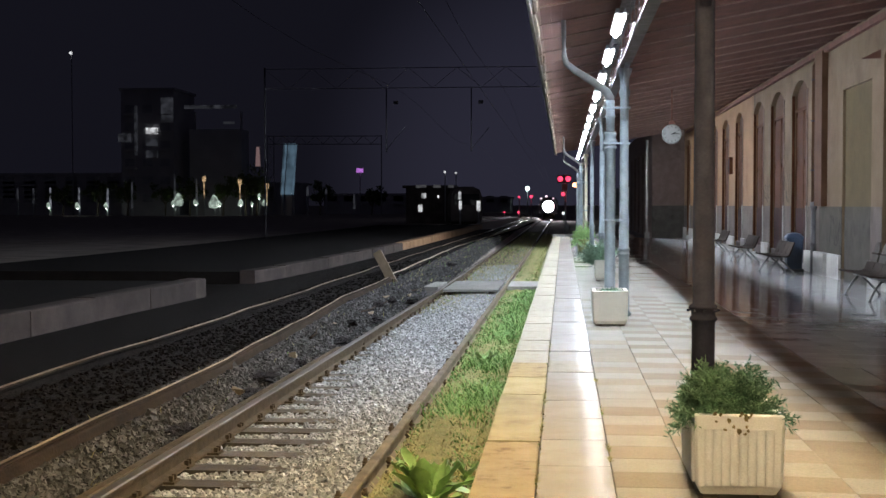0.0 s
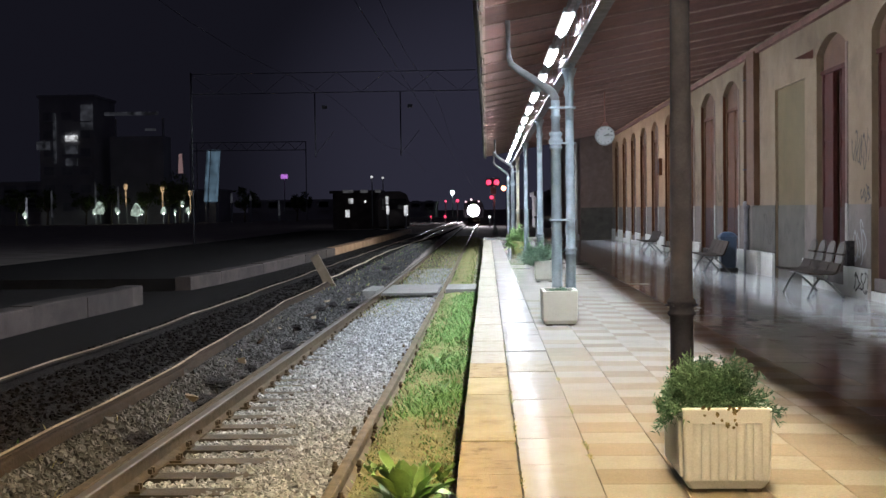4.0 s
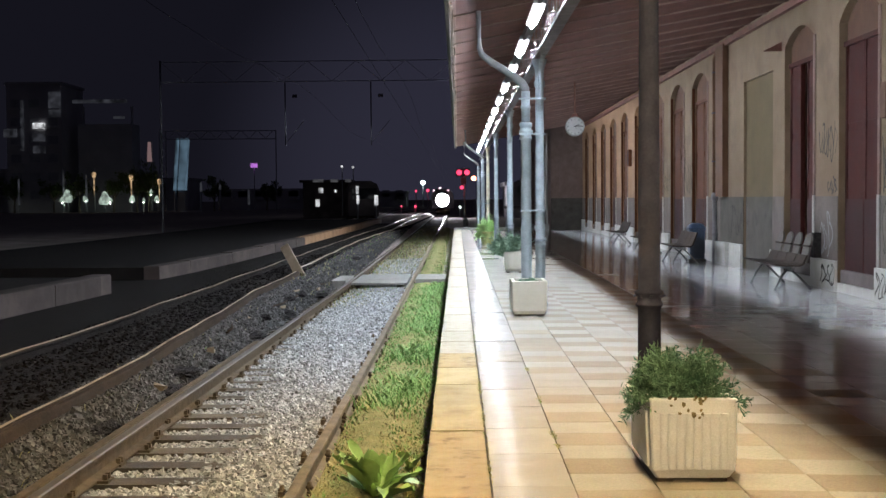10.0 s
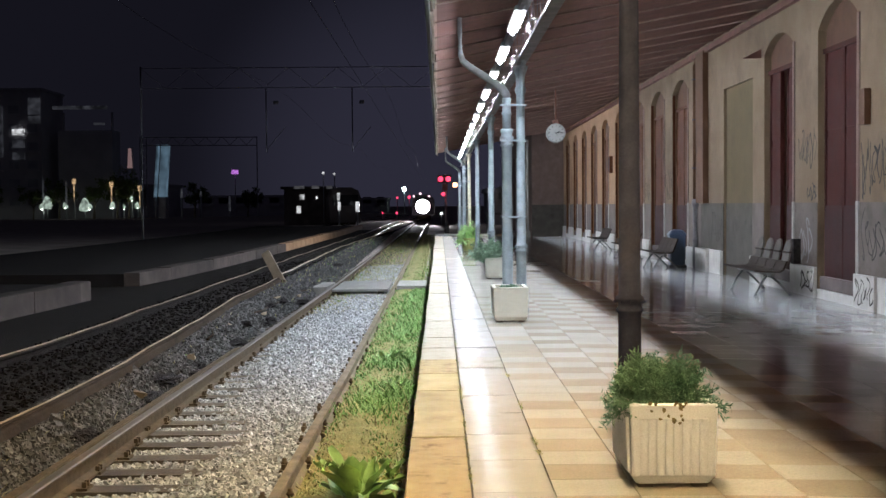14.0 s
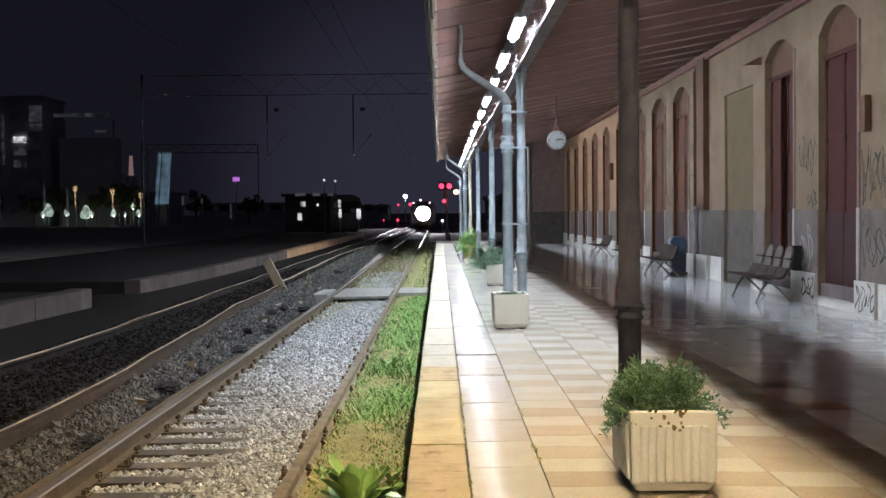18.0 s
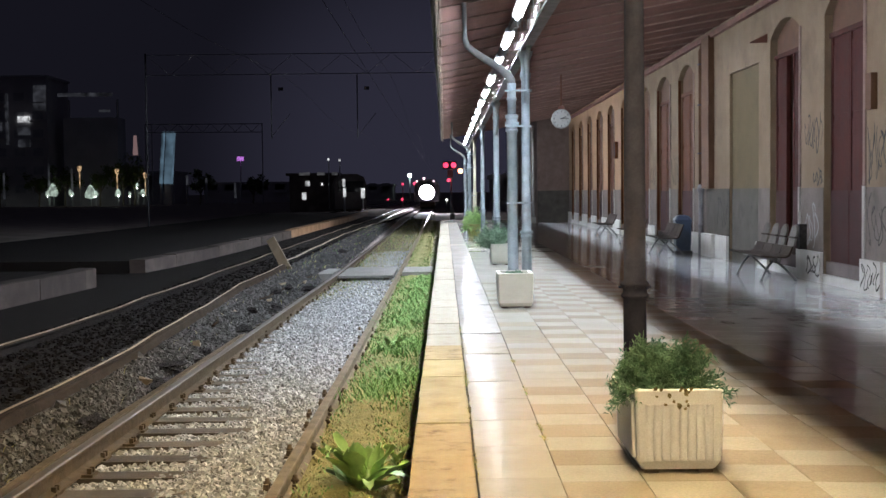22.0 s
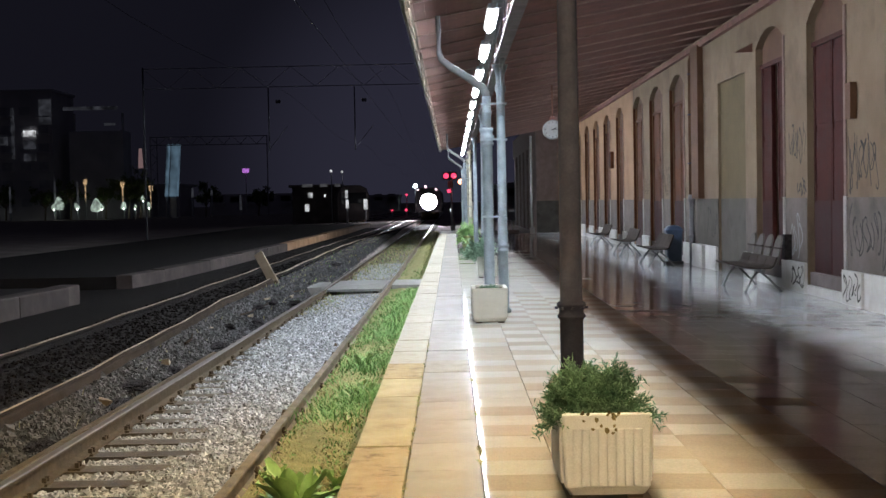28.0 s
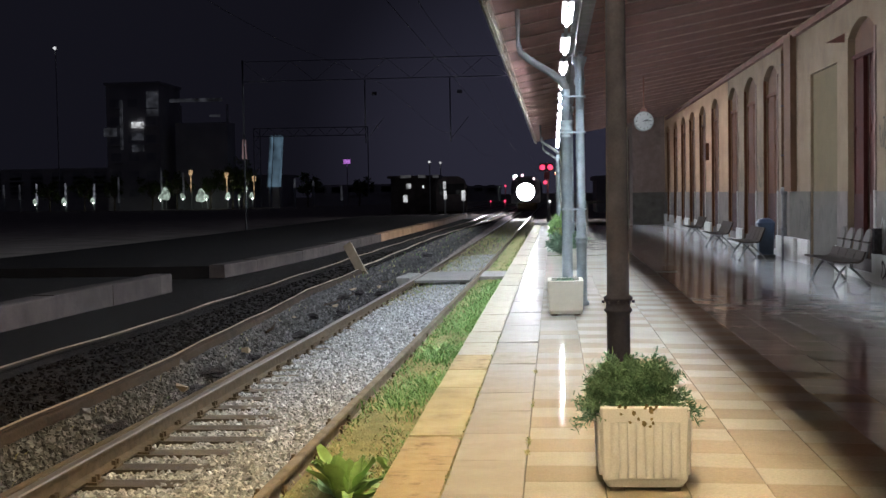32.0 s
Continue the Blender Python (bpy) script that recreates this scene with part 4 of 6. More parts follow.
# ---- planters ----
def shrub(name, m, label, seed, w, h, d, n_branch, lean=0.0, blades=26, size=0.055, mat="juniper", clumps=9, droop=0.0):
    """A shrub of many feathery sprays, gathered into a few branches."""
    t = thing(name, m, label, "shrub", "platform shrubs")
    rng = np.random.default_rng(seed)
    VV, FF = [[] for _ in range(clumps)], [[] for _ in range(clumps)]
    for b in range(n_branch):
        a = rng.uniform(0, 2 * math.pi)
        c = int(a / (2 * math.pi) * clumps) % clumps
        V, F = VV[c], FF[c]
        rad = rng.uniform(0.15, 1.0) ** 0.7
        lump = 0.76 + 0.26 * math.sin(a * 3 + seed) + 0.14 * math.sin(a * 7 + 2 * seed)
        end = np.array((math.cos(a) * rad * w * lump + lean * (1 - rad) * 0.3, math.sin(a) * rad * d * lump, h * lump * (1.05 - 0.75 * rad ** 2) * rng.uniform(0.55, 1.05)))
        if droop and math.sin(a) < 0.25 and rad > 0.72:
            end[2] -= droop * (rad - 0.72) / 0.28 * rng.uniform(0.2, 1.2)
        start = np.array((math.cos(a) * rad * w * 0.25, math.sin(a) * rad * d * 0.25, -0.03))
        mid = (start + end) / 2 + np.array((0, 0, 0.06 * h / 0.3))
        along = (end - start) / (np.linalg.norm(end - start) + 1e-6)
        for k in range(blades):
            s = rng.uniform(0.25, 1.0)
            p = (1 - s) ** 2 * start + 2 * s * (1 - s) * mid + s * s * end
            p = p + rng.normal(0, 0.010, 3)
            dirv = along * 0.5 + rng.normal(0, 0.6, 3) + np.array((0, 0, 0.15))
            dirv /= np.linalg.norm(dirv)
            side = np.cross(dirv, rng.normal(0, 1, 3))
            side /= np.linalg.norm(side) + 1e-6
            ln, wd = size * rng.uniform(0.6, 1.4), 0.0044 * rng.uniform(0.7, 1.5) * size / 0.055
            i = len(V)
            tip = p + dirv * ln + np.array((0, 0, -0.12 * ln))
            q = p + dirv * ln * 0.5
            V += [tuple(p - side * wd * 0.6), tuple(p + side * wd * 0.6), tuple(q + side * wd), tuple(q - side * wd), tuple(tip)]
            F += [(i, i + 1, i + 2, i + 3), (i + 3, i + 2, i + 4)]
    for V, F in zip(VV, FF):
        if V:
            new("branch", raw_mesh("branch", V, F, [M[mat]])).parent = t
    return t


def ring_box(bm, rings, deep=0.0):
    """Rectangular rings (z, half width, cut corner) joined into a frustum; deep is added to the half depth."""
    loops = []
    for z, hx, cut in rings:
        hy = hx + deep
        pts = [(-hx + cut, -hy), (hx - cut, -hy), (hx, -hy + cut), (hx, hy - cut), (hx - cut, hy), (-hx + cut, hy), (-hx, hy - cut), (-hx, -hy + cut)]
        loops.append([bm.verts.new((x, y, z)) for x, y in pts])
    for a, b in zip(loops, loops[1:]):
        for i in range(8):
            bm.faces.new((a[i], a[(i + 1) % 8], b[(i + 1) % 8], b[i]))
    bm.faces.new(list(reversed(loops[0])))
    bm.faces.new(loops[-1])


def planter_base(m, s, h, label, ribs=True, deep=0.0, mat="planter_cream"):
    t = thing("planter", m, label, "planter", "platform planters")
    bm = bmesh.new()
    ring_box(bm, [(0.022, s * 0.84, 0.02), (0.068, s * 0.945, 0.012), (h - 0.006, s * 0.995, 0.012), (h, s - 0.006, 0.012), (h, s - 0.05, 0.01), (h - 0.05, s - 0.052, 0.01)], deep)
    body = part("body", bm, M[mat], t, "cast concrete tub, stained")
    bm = bmesh.new()
    ring_box(bm, [(h - 0.049, s - 0.055, 0.01), (h - 0.03, s - 0.055, 0.01)], deep)
    part("soil", bm, M["potting"], t, "dark potting soil")
    if ribs:
        bm0 = bmesh.new()
        n = 6
        pts = [(0.0228 * math.cos(math.pi * i / n), -0.019 * math.sin(math.pi * i / n)) for i in range(n + 1)]
        lo = [bm0.verts.new((x, y, 0)) for x, y in pts]
        hi = [bm0.verts.new((x, y, h - 0.155)) for x, y in pts]
        for i in range(n):
            bm0.faces.new((lo[i], lo[i + 1], hi[i + 1], hi[i])).smooth = True
        for z, flip in ((0, False), (h - 0.155, True)):
            cap = [bm0.verts.new((x, y, z)) for x, y in pts]
            bm0.faces.new(list(reversed(cap)) if flip else cap)
        rib = mesh_of("rib", bm0, M[mat])
        for side in range(4):
            n_rib = 8 if side % 2 == 0 else round(8 * (s + deep) / s)
            for k in range(n_rib):
                ob = new("rib", rib)
                ob.parent = body
                x = (k - (n_rib - 1) / 2) * s * 1.55 / 8
                tilt = math.degrees(math.atan2(s * 0.04, h - 0.13))
                ob.matrix_basis = pose(0, 0, 0, 0, 0, 90 * side) @ pose(x, -s * 0.945 - 0.0005 - (deep if side % 2 == 0 else 0), 0.078, tilt)
    for sx in (-1, 1):
        for sy in (-1, 1):
            bm = bmesh.new()
            box(bm, sx * s * 0.62 - 0.04, sy * (s * 0.62 + deep) - 0.04, 0, sx * s * 0.62 + 0.04, sy * (s * 0.62 + deep) + 0.04, 0.0225)
            part("foot", bm, M["joint"], t)
    return t


P1 = pose(1.455, 7.10, 0, 0, 0, 0)
t = planter_base(P1, 0.2375, 0.455, "ribbed whitewashed concrete planter with a bushy juniper", deep=0.14, mat="planter")
shrub("juniper_shrub", pose(1.41, 7.02, 0.42), "bushy green juniper growing over the planter rim", 3, 0.38, 0.285, 0.42, 520, -0.1, 64, 0.035, droop=0.17)
# ivy hanging over the front rim
rng = np.random.default_rng(11)
V, F = [], []
for k in range(22):
    x, z = -0.16 + 0.22 * rng.random(), 0.47 - 0.14 * rng.random() ** 1.5
    if k < 7:
        x, z = 0.03 + rng.normal(0, 0.018), 0.46 - 0.15 * rng.random()
    s, a = rng.uniform(0.008, 0.016), rng.uniform(0, 6.28)
    i = len(V)
    for j in range(5):
        r = s * (1.2 if j % 2 else 0.8)
        V.append((x + r * math.cos(a + j * 1.2566), -0.40 - rng.random() * 0.012, z + r * math.sin(a + j * 1.2566)))
    F.append((i, i + 1, i + 2, i + 3, i + 4))
ob = new("trailing_ivy", raw_mesh("ivy", V, F, [M["dry_leaf"]]))
ob.matrix_basis = P1
tagged(ob, "withered brown ivy leaves trailing over the planter rim", "ivy")

t = planter_base(pose(1.125, 16.80, 0, 0, 0, 0), 0.235, 0.455, "cream concrete planter with low clipped growth", ribs=False, deep=0.12)
shrub("low_plant", pose(1.125, 16.8, 0.415), "low trimmed green growth in a planter", 5, 0.17, 0.06, 0.28, 130, 0, 16, 0.03, clumps=4)
t = planter_base(pose(1.36, 26.35, 0, 0, 0, 0), 0.21, 0.44, "cream concrete planter under a leaning shrub", ribs=False)
shrub("leaning_shrub", pose(1.27, 26.35, 0.38, 0, -14), "leafy grey-green shrub leaning over its planter", 7, 0.46, 0.48, 0.36, 260, -0.5, 26, 0.085, "sage", clumps=6)
t = thing("green_pot", pose(1.18, 42.4, 0), "yellow-green round pot with a bushy plant", "planter", "platform planters")
bm = bmesh.new()
lathe(bm, [(0, 0.17), (0.02, 0.18), (0.22, 0.21), (0.40, 0.24), (0.44, 0.25), (0.44, 0.21), (0.40, 0.20)], 20)
part("pot", bm, M["green_shell"], t)
shrub("bushy_plant", pose(1.15, 42.4, 0.36), "bushy yellow-green plant in a pot", 9, 0.44, 0.56, 0.36, 240, 0, 22, 0.11, "broad_leaf", clumps=5, droop=0.3)


# ---- benches, bin, clock, wall fittings ----
def bench(x, y, length, seats, heads, label):
    z = floor_z(x)
    t = thing("bench", pose(x, y, z), label, "bench", "platform benches")
    n = seats
    bm = bmesh.new()
    box(bm, 0.28, 0, 0.34, 0.34, length, 0.40)
    part("beam", bm, M["bench_metal"], t)
    for yy in (0.35, length - 0.35):
        for dx in (0.02, 0.62):
            bm = bmesh.new()
            tube_path(bm, [(0.31, yy, 0.36), (0.31 + (dx - 0.31) * 0.5, yy - 0.10, 0.22), (dx, yy - 0.28, 0.02)], 0.02, 8)
            part("leg", bm, M["bench_metal"], t)
            bm = bmesh.new()
            lathe(bm, [(0, 0.03), (0.025, 0.028), (0.03, 0.018)], 10, pose(dx, yy - 0.28, 0))
            part("foot", bm, M["black"], t)
    w = length / n
    for k in range(n):
        y0 = k * w + 0.015
        y1 = (k + 1) * w - 0.015
        bm = bmesh.new()
        top = 0.60 if k < heads else 0.76
        prof = [(0.0, 0.44), (0.02, 0.455), (0.20, 0.43), (0.42, 0.425), (0.48, 0.46), (0.48 + 0.41 * (top - 0.46), top), (0.51 + 0.41 * (top - 0.46), top), (0.51, 0.44), (0.44, 0.40), (0.20, 0.405), (0.02, 0.42)]
        sweep_y(bm, prof, [y0, y1], lambda yy: (0, 0))
        shell = part("seat_shell", bm, M["bench_seat"], t)
        if k < heads:
            bm = bmesh.new()
            r = (y1 - y0) * 0.36
            mid = (y0 + y1) / 2
            pts = [(mid + r * math.cos(math.pi * i / 10), 0.80 + r * 0.8 * math.sin(math.pi * i / 10)) for i in range(11)]
            prism_x(bm, [(pts[-1][0], 0.47)] + list(reversed(pts)) + [(pts[0][0], 0.47)], 0.56, 0.59)
            for v in bm.verts:
                v.co.x += 0.22 * (v.co.z - 0.47)
            bevelled(bm, 0.008)
            part("headrest", bm, M["bench_head"], shell, "pale rounded backrest top")
            bm = bmesh.new()
            box(bm, 0.60, mid - r * 1.02, 0.735, 0.655, mid + r * 1.02, 0.765)
            part("band", bm, M["bench_seat"], shell, "dark band round the backrest")
    return t


bench(5.68, 21.9, 2.5, 4, 4, "worn brown station bench with rounded headrests by the wall")
bench(5.35, 30.5, 2.1, 4, 0, "worn station bench beside a litter bin")
bench(5.45, 36.6, 2.1, 4, 0, "worn station bench in the dim light")
bench(5.55, 43.8, 2.1, 4, 0, "worn station bench far along the wall")

t = thing("wall_bin", label="slim black bin fixed to the wall behind a bench", category="litter bin")
bm = bmesh.new()
box(bm, WALL_X - 0.14, 22.66, 0.43, WALL_X - 0.013, 22.84, 0.84)
bevelled(bm, 0.012)
part("body", bm, M["clod"], t)
bm = bmesh.new()
box(bm, WALL_X - 0.15, 22.65, 0.841, WALL_X - 0.013, 22.85, 0.88)
bevelled(bm, 0.008)
part("lid", bm, M["clod"], t)

t = thing("litter_bin", pose(6.2, 31.95, floor_z(6.2)), "dark blue litter bin with hooded lid beside a bench", "litter bin")
bm = bmesh.new()
ring_box(bm, [(0.08, 0.17, 0.02), (0.10, 0.18, 0.03), (0.80, 0.20, 0.03), (0.82, 0.20, 0.03)])
part("body", bm, M["bin_blue"], t)
bm = bmesh.new()
ring_box(bm, [(0.821, 0.215, 0.03), (0.86, 0.215, 0.03), (0.95, 0.15, 0.05), (0.98, 0.06, 0.02)])
part("lid", bm, M["bin_blue"], t)
bm = bmesh.new()
ring_box(bm, [(0, 0.22, 0.02), (0.078, 0.22, 0.02)])
part("base", bm, M["black"], t)

t = thing("platform_clock", pose(3.53, 35.95, 3.555), "round white double-faced clock hung from the canopy", "clock")
bm = bmesh.new()
lathe(bm, [(-0.07, 0.245), (-0.07, 0.27), (-0.05, 0.275), (0.05, 0.275), (0.07, 0.27), (0.07, 0.245)], 40, pose(0, 0, 0, 90))
part("case", bm, M["galv"], t, "pale metal clock case")
bm = bmesh.new()
lathe(bm, [(0.055, 0.246), (0.072, 0.246)], 40, pose(0, 0, 0, 90))
dial = part("dial", bm, M["clock_face"], t, "white dial")
for k in range(12):
    bm = bmesh.new()
    box(bm, -0.009, -0.076, 0.185, 0.009, -0.0725, 0.225, pose(0, 0, 0, 0, 30 * k))
    part("hour_mark", bm, M["black"], dial)
for ang, ln, wd in ((66, 0.13, 0.012), (86, 0.19, 0.009)):
    bm = bmesh.new()
    box(bm, -wd, -0.080, -0.03, wd, -0.0765, ln, pose(0, 0, 0, 0, ang))
    part("clock_hand", bm, M["black"], dial)
bm = bmesh.new()
box(bm, -0.09, -0.04, 0.27, 0.09, 0.04, 0.36)
box(bm, -0.02, -0.02, 0.36, 0.02, 0.02, roof_z(3.53) + 0.112 - 3.555)
part("hanger", bm, M["boarding"], t)

t = thing("wall_lamp_box", label="dark wall-mounted metal box", category="wall box")
bm = bmesh.new()
box(bm, WALL_X - 0.11, 19.0, 2.70, WALL_X - 0.012, 19.24, 3.24)
bevelled(bm, 0.02, 2)
part("case", bm, M["arch_panel"], t)
bm = bmesh.new()
box(bm, WALL_X - 0.013, 19.05, 2.82, WALL_X - 0.0005, 19.19, 3.16)
part("bracket", bm, M["black"], t)
t = thing("wall_box", label="small dark box fixed between far doors", category="wall box")
bm = bmesh.new()
box(bm, WALL_X - 0.12, 47.3, 2.70, WALL_X - 0.001, 47.75, 3.32)
bevelled(bm, 0.015)
part("case", bm, M["door_brown"], t)
bm = bmesh.new()
box(bm, WALL_X - 0.124, 47.36, 2.76, WALL_X - 0.1205, 47.69, 3.26)
part("front_plate", bm, M["kick"], t)
t = thing("wall_bracket", label="triangular brown bracket on the plaster wall", category="bracket", group="wall brackets")
bm = bmesh.new()
a = [bm.verts.new(v) for v in ((WALL_X - 0.001, 25.5, 4.44), (WALL_X - 0.001, 25.5, 4.62), (WALL_X - 0.36, 25.5, 4.44))]
b = [bm.verts.new(v) for v in ((WALL_X - 0.001, 25.58, 4.44), (WALL_X - 0.001, 25.58, 4.62), (WALL_X - 0.36, 25.58, 4.44))]
bm.faces.new(a)
bm.faces.new(list(reversed(b)))
for i in range(3):
    bm.faces.new((a[i], a[(i + 1) % 3], b[(i + 1) % 3], b[i]))
part("web", bm, M["boarding"], t)


def wall_pipe(y):
    t = thing("wall_pipe", label="brown rainwater pipe down the station wall", category="downpipe", group="wall pipes")
    bm = bmesh.new()
    tube_path(bm, [(WALL_X - 0.10, y, 1.6), (WALL_X - 0.10, y, 4.95), (WALL_X - 0.05, y, 5.12)], 0.055, 12)
    part("upper_pipe", bm, M["arch_panel"], t)
    bm = bmesh.new()
    lathe(bm, [(floor_z(6.6), 0.062), (0.6, 0.062), (0.61, 0.07), (0.66, 0.07), (0.67, 0.058), (1.45, 0.058), (1.47, 0.08), (1.56, 0.088), (1.62, 0.075), (1.64, 0.056)], 16, pose(WALL_X - 0.10, y, 0))
    part("cast_foot", bm, M["girder"], t, "dull grey cast iron lower length")
    for z in (2.4, 3.6, 4.6):
        bm = bmesh.new()
        box(bm, WALL_X - 0.165, y - 0.07, z, WALL_X - 0.001, y + 0.07, z + 0.03)
        part("strap", bm, M["iron_dark"], t)


wall_pipe(31.62)
# a shallow pilaster beside the pipe
bm = bmesh.new()
box(bm, WALL_X - 0.14, 30.5, DADO_Z + 0.01, WALL_X - 0.001, 31.35, 5.2)
solo("pilaster", bm, M["arch_panel"], "dark brown pilaster beside a rainwater pipe", "pilaster", kind="structure")


# ---- graffiti strokes ----
def graffiti(y0, y1, z0, z1, seed, n, mat, x, label):
    """Loose sprayed loops, none of them a legible word."""
    rng = np.random.default_rng(seed)
    t = thing("graffiti", label=label, category="graffiti", group="wall graffiti")
    for k in range(n):
        bm = bmesh.new()
        cy = y0 + (y1 - y0) * (k + 0.5) / n
        hw, hh = (y1 - y0) / n * rng.uniform(0.35, 0.7), (z1 - z0) * rng.uniform(0.22, 0.5)
        cz = (z0 + z1) / 2 + rng.normal(0, (z1 - z0) * 0.06)
        p0, p1, p2 = rng.uniform(0, 6.28, 3)
        f = rng.choice([1, 1.5, 2])
        pts = [(cy + hw * math.sin(f * s + p0) + 0.2 * hw * math.sin(3 * s + p1), cz + hh * math.sin(s * 0.9 + p2)) for s in np.linspace(0, 4.6, 26)]
        wd = 0.013 * rng.uniform(0.7, 1.5)
        prev = None
        for (ya, za), (yb, zb) in zip(pts, pts[1:]):
            d = Vector((0, yb - ya, zb - za))
            if d.length < 1e-4:
                continue
            nrm = Vector((0, -d.z, d.y)).normalized() * wd
            cur = [bm.verts.new((x - 0.0005 * (k % 4), ya + nrm.y, za + nrm.z)), bm.verts.new((x - 0.0005 * (k % 4), ya - nrm.y, za - nrm.z))]
            if prev:
                bm.faces.new((prev[0], prev[1], cur[1], cur[0]))
            prev = cur
        part("stroke", bm, mat, t)


graffiti(21.75, 22.85, 2.15, 2.85, 2, 9, M["spray"], WALL_X - 0.005, "grey sprayed graffiti scrawl on ochre plaster")
graffiti(21.75, 22.3, 1.56, 1.85, 4, 7, M["spray"], WALL_X - 0.005, "small dark graffiti tag above the dado")
graffiti(18.1, 19.45, 1.62, 2.5, 6, 13, M["spray"], WALL_X - 0.005, "large grey sprayed graffiti scrawl beside the door")
graffiti(17.75, 19.4, 0.55, 1.4, 8, 10, M["spray"], WALL_X - 0.016, "faint grey graffiti on the dado")
graffiti(22.0, 22.75, 0.5, 1.3, 10, 5, M["spray_white"], WALL_X - 0.016, "pale sprayed strokes on the dado")
graffiti(21.65, 22.5, -0.02, 0.36, 12, 6, M["spray"], WALL_X - 0.074, "black graffiti tag on the plinth stone")
graffiti(18.7, 19.5, -0.05, 0.38, 14, 6, M["spray"], WALL_X - 0.074, "black graffiti tag on the corner plinth stone")
graffiti(35.1, 36.3, 1.62, 2.5, 18, 8, M["spray"], WALL_X - 0.005, "smudged dark graffiti between shuttered doors")
graffiti(38.9, 39.95, 1.6, 2.3, 20, 7, M["spray"], WALL_X - 0.005, "smudged dark graffiti on a far pier")
graffiti(28.95, 30.1, 0.6, 1.4, 22, 6, M["spray"], WALL_X - 0.016, "faint graffiti loops on the dado")


# ---- track details ----
def stones(name, n, place, label, size=(0.018, 0.036), seed=1, mat="stone"):
    """Loose angular stones; place(rng) gives x, y, z or None."""
    rng = np.random.default_rng(seed)
    base = np.array([(-1, -1, -1), (1, -1, -1), (1, 1, -1), (-1, 1, -1), (-1, -1, 1), (1, -1, 1), (1, 1, 1), (-1, 1, 1)], float) * 0.75
    quads = np.array([(0, 3, 2, 1), (4, 5, 6, 7), (0, 1, 5, 4), (1, 2, 6, 5), (2, 3, 7, 6), (3, 0, 4, 7)])
    V, F = [], []
    for k in range(n):
        p = place(rng)
        if p is None:
            continue
        s = rng.uniform(*size)
        v = base * rng.uniform(0.55, 1.1, (8, 3)) * s * np.array((1.2, 1.0, 0.75))
        q = rng.normal(0, 1, 4)
        q /= np.linalg.norm(q)
        w, x, y, z = q
        R = np.array([[1 - 2 * (y * y + z * z), 2 * (x * y - z * w), 2 * (x * z + y * w)], [2 * (x * y + z * w), 1 - 2 * (x * x + z * z), 2 * (y * z - x * w)], [2 * (x * z - y * w), 2 * (y * z + x * w), 1 - 2 * (x * x + y * y)]])
        V.append(v @ R.T + np.array(p))
        F.append(quads + 8 * (len(V) - 1))
    V, F = np.concatenate(V), np.concatenate(F)
    ob = new(name, raw_mesh(name, V.tolist(), F.tolist(), [M[mat]]))
    return tagged(ob, label, "ballast", kind="stuff")


SLEEPER_Y = [4.0 + 0.555 * k for k in range(-30, 112)]


def near_sleeper(y):
    k = (y - 4.0) / 0.555
    return abs(k - round(k)) * 0.555 < 0.11


def far_y(rng, y0, y1):
    return y0 * (y1 / y0) ** rng.random()


def bed_place(rng):
    y = far_y(rng, 5.0, 46.0)
    x = rng.uniform(-0.72, 0.72)
    rise = lerp(x, (-0.72, -0.2, 0.3, 0.72), (0.0, 0.012, 0.04, 0.035))
    k = round((y - 4.0) / 0.555)
    bare = lerp(y, (9, 12, 15, 18), (0.75, 0.6, 0.3, 0.0)) + 0.22 * math.sin(k * 5.3)
    if near_sleeper(y) and x < -0.72 + bare + rng.normal(0, 0.04) and y < 18:
        return None
    lift = lerp(y, (11, 14), (0, 0.045)) * (0.6 if x < -0.3 else 1.0)
    return track_x(y) + x, y, rail_z(y) - 0.20 + rise * (0.75 if y > 13 else 1) + lift + rng.uniform(-0.018, 0.012)


def bank_z(x, y):
    """Height of the ground left of the near track, rising to the second track."""
    d = x - track_x(y)
    z0 = rail_z(y)
    return lerp(d, (-1.72, -1.32, -1.05, -0.75), (-0.18, -0.19 + (z0 + 0.2) * 0.15, z0 - 0.215, z0 - 0.2))


def shoulder_place(rng):
    y = far_y(rng, 6.0, 84.0)
    x = track_x(y) + rng.uniform(-1.75, -0.80)
    return x, y, bank_z(x, y) + rng.uniform(-0.012, 0.014)


stones("ballast_stones", 52000, bed_place, "pale crushed stone ballast between the rails", (0.011, 0.031), seed=2)
stones("shoulder_stones", 38000, shoulder_place, "dark dirty ballast on the track shoulder", (0.011, 0.032), seed=3, mat="stone_dark")


def big_place(rng):
    y = far_y(rng, 10, 38)
    x = track_x(y) + rng.uniform(-1.7, -0.9)
    return x, y, bank_z(x, y) + 0.02


stones("loose_rocks", 60, big_place, "larger loose rocks beside the rail", (0.03, 0.06), 5, "stone_dark")

# soil bank beyond the near track, up to the second track
bm = bmesh.new()
ys = list(np.arange(-18, 92, 1.5))
loops = []
for y in ys:
    x0, z0 = track_x(y), rail_z(y)
    loops.append([bm.verts.new(p) for p in ((-7.9, y, -0.7), (x0 - 1.05, y, -0.9), (x0 - 1.05, y, z0 - 0.235), (x0 - 1.32, y, bank_z(x0 - 1.32, y) - 0.01), (x0 - 1.72, y, -0.185), (-4.9, y, -0.185), (-7.9, y, -0.235))])
for la, lb in zip(loops, loops[1:]):
    for k in range(7):
        bm.faces.new((la[k], la[(k + 1) % 7], lb[(k + 1) % 7], lb[k]))
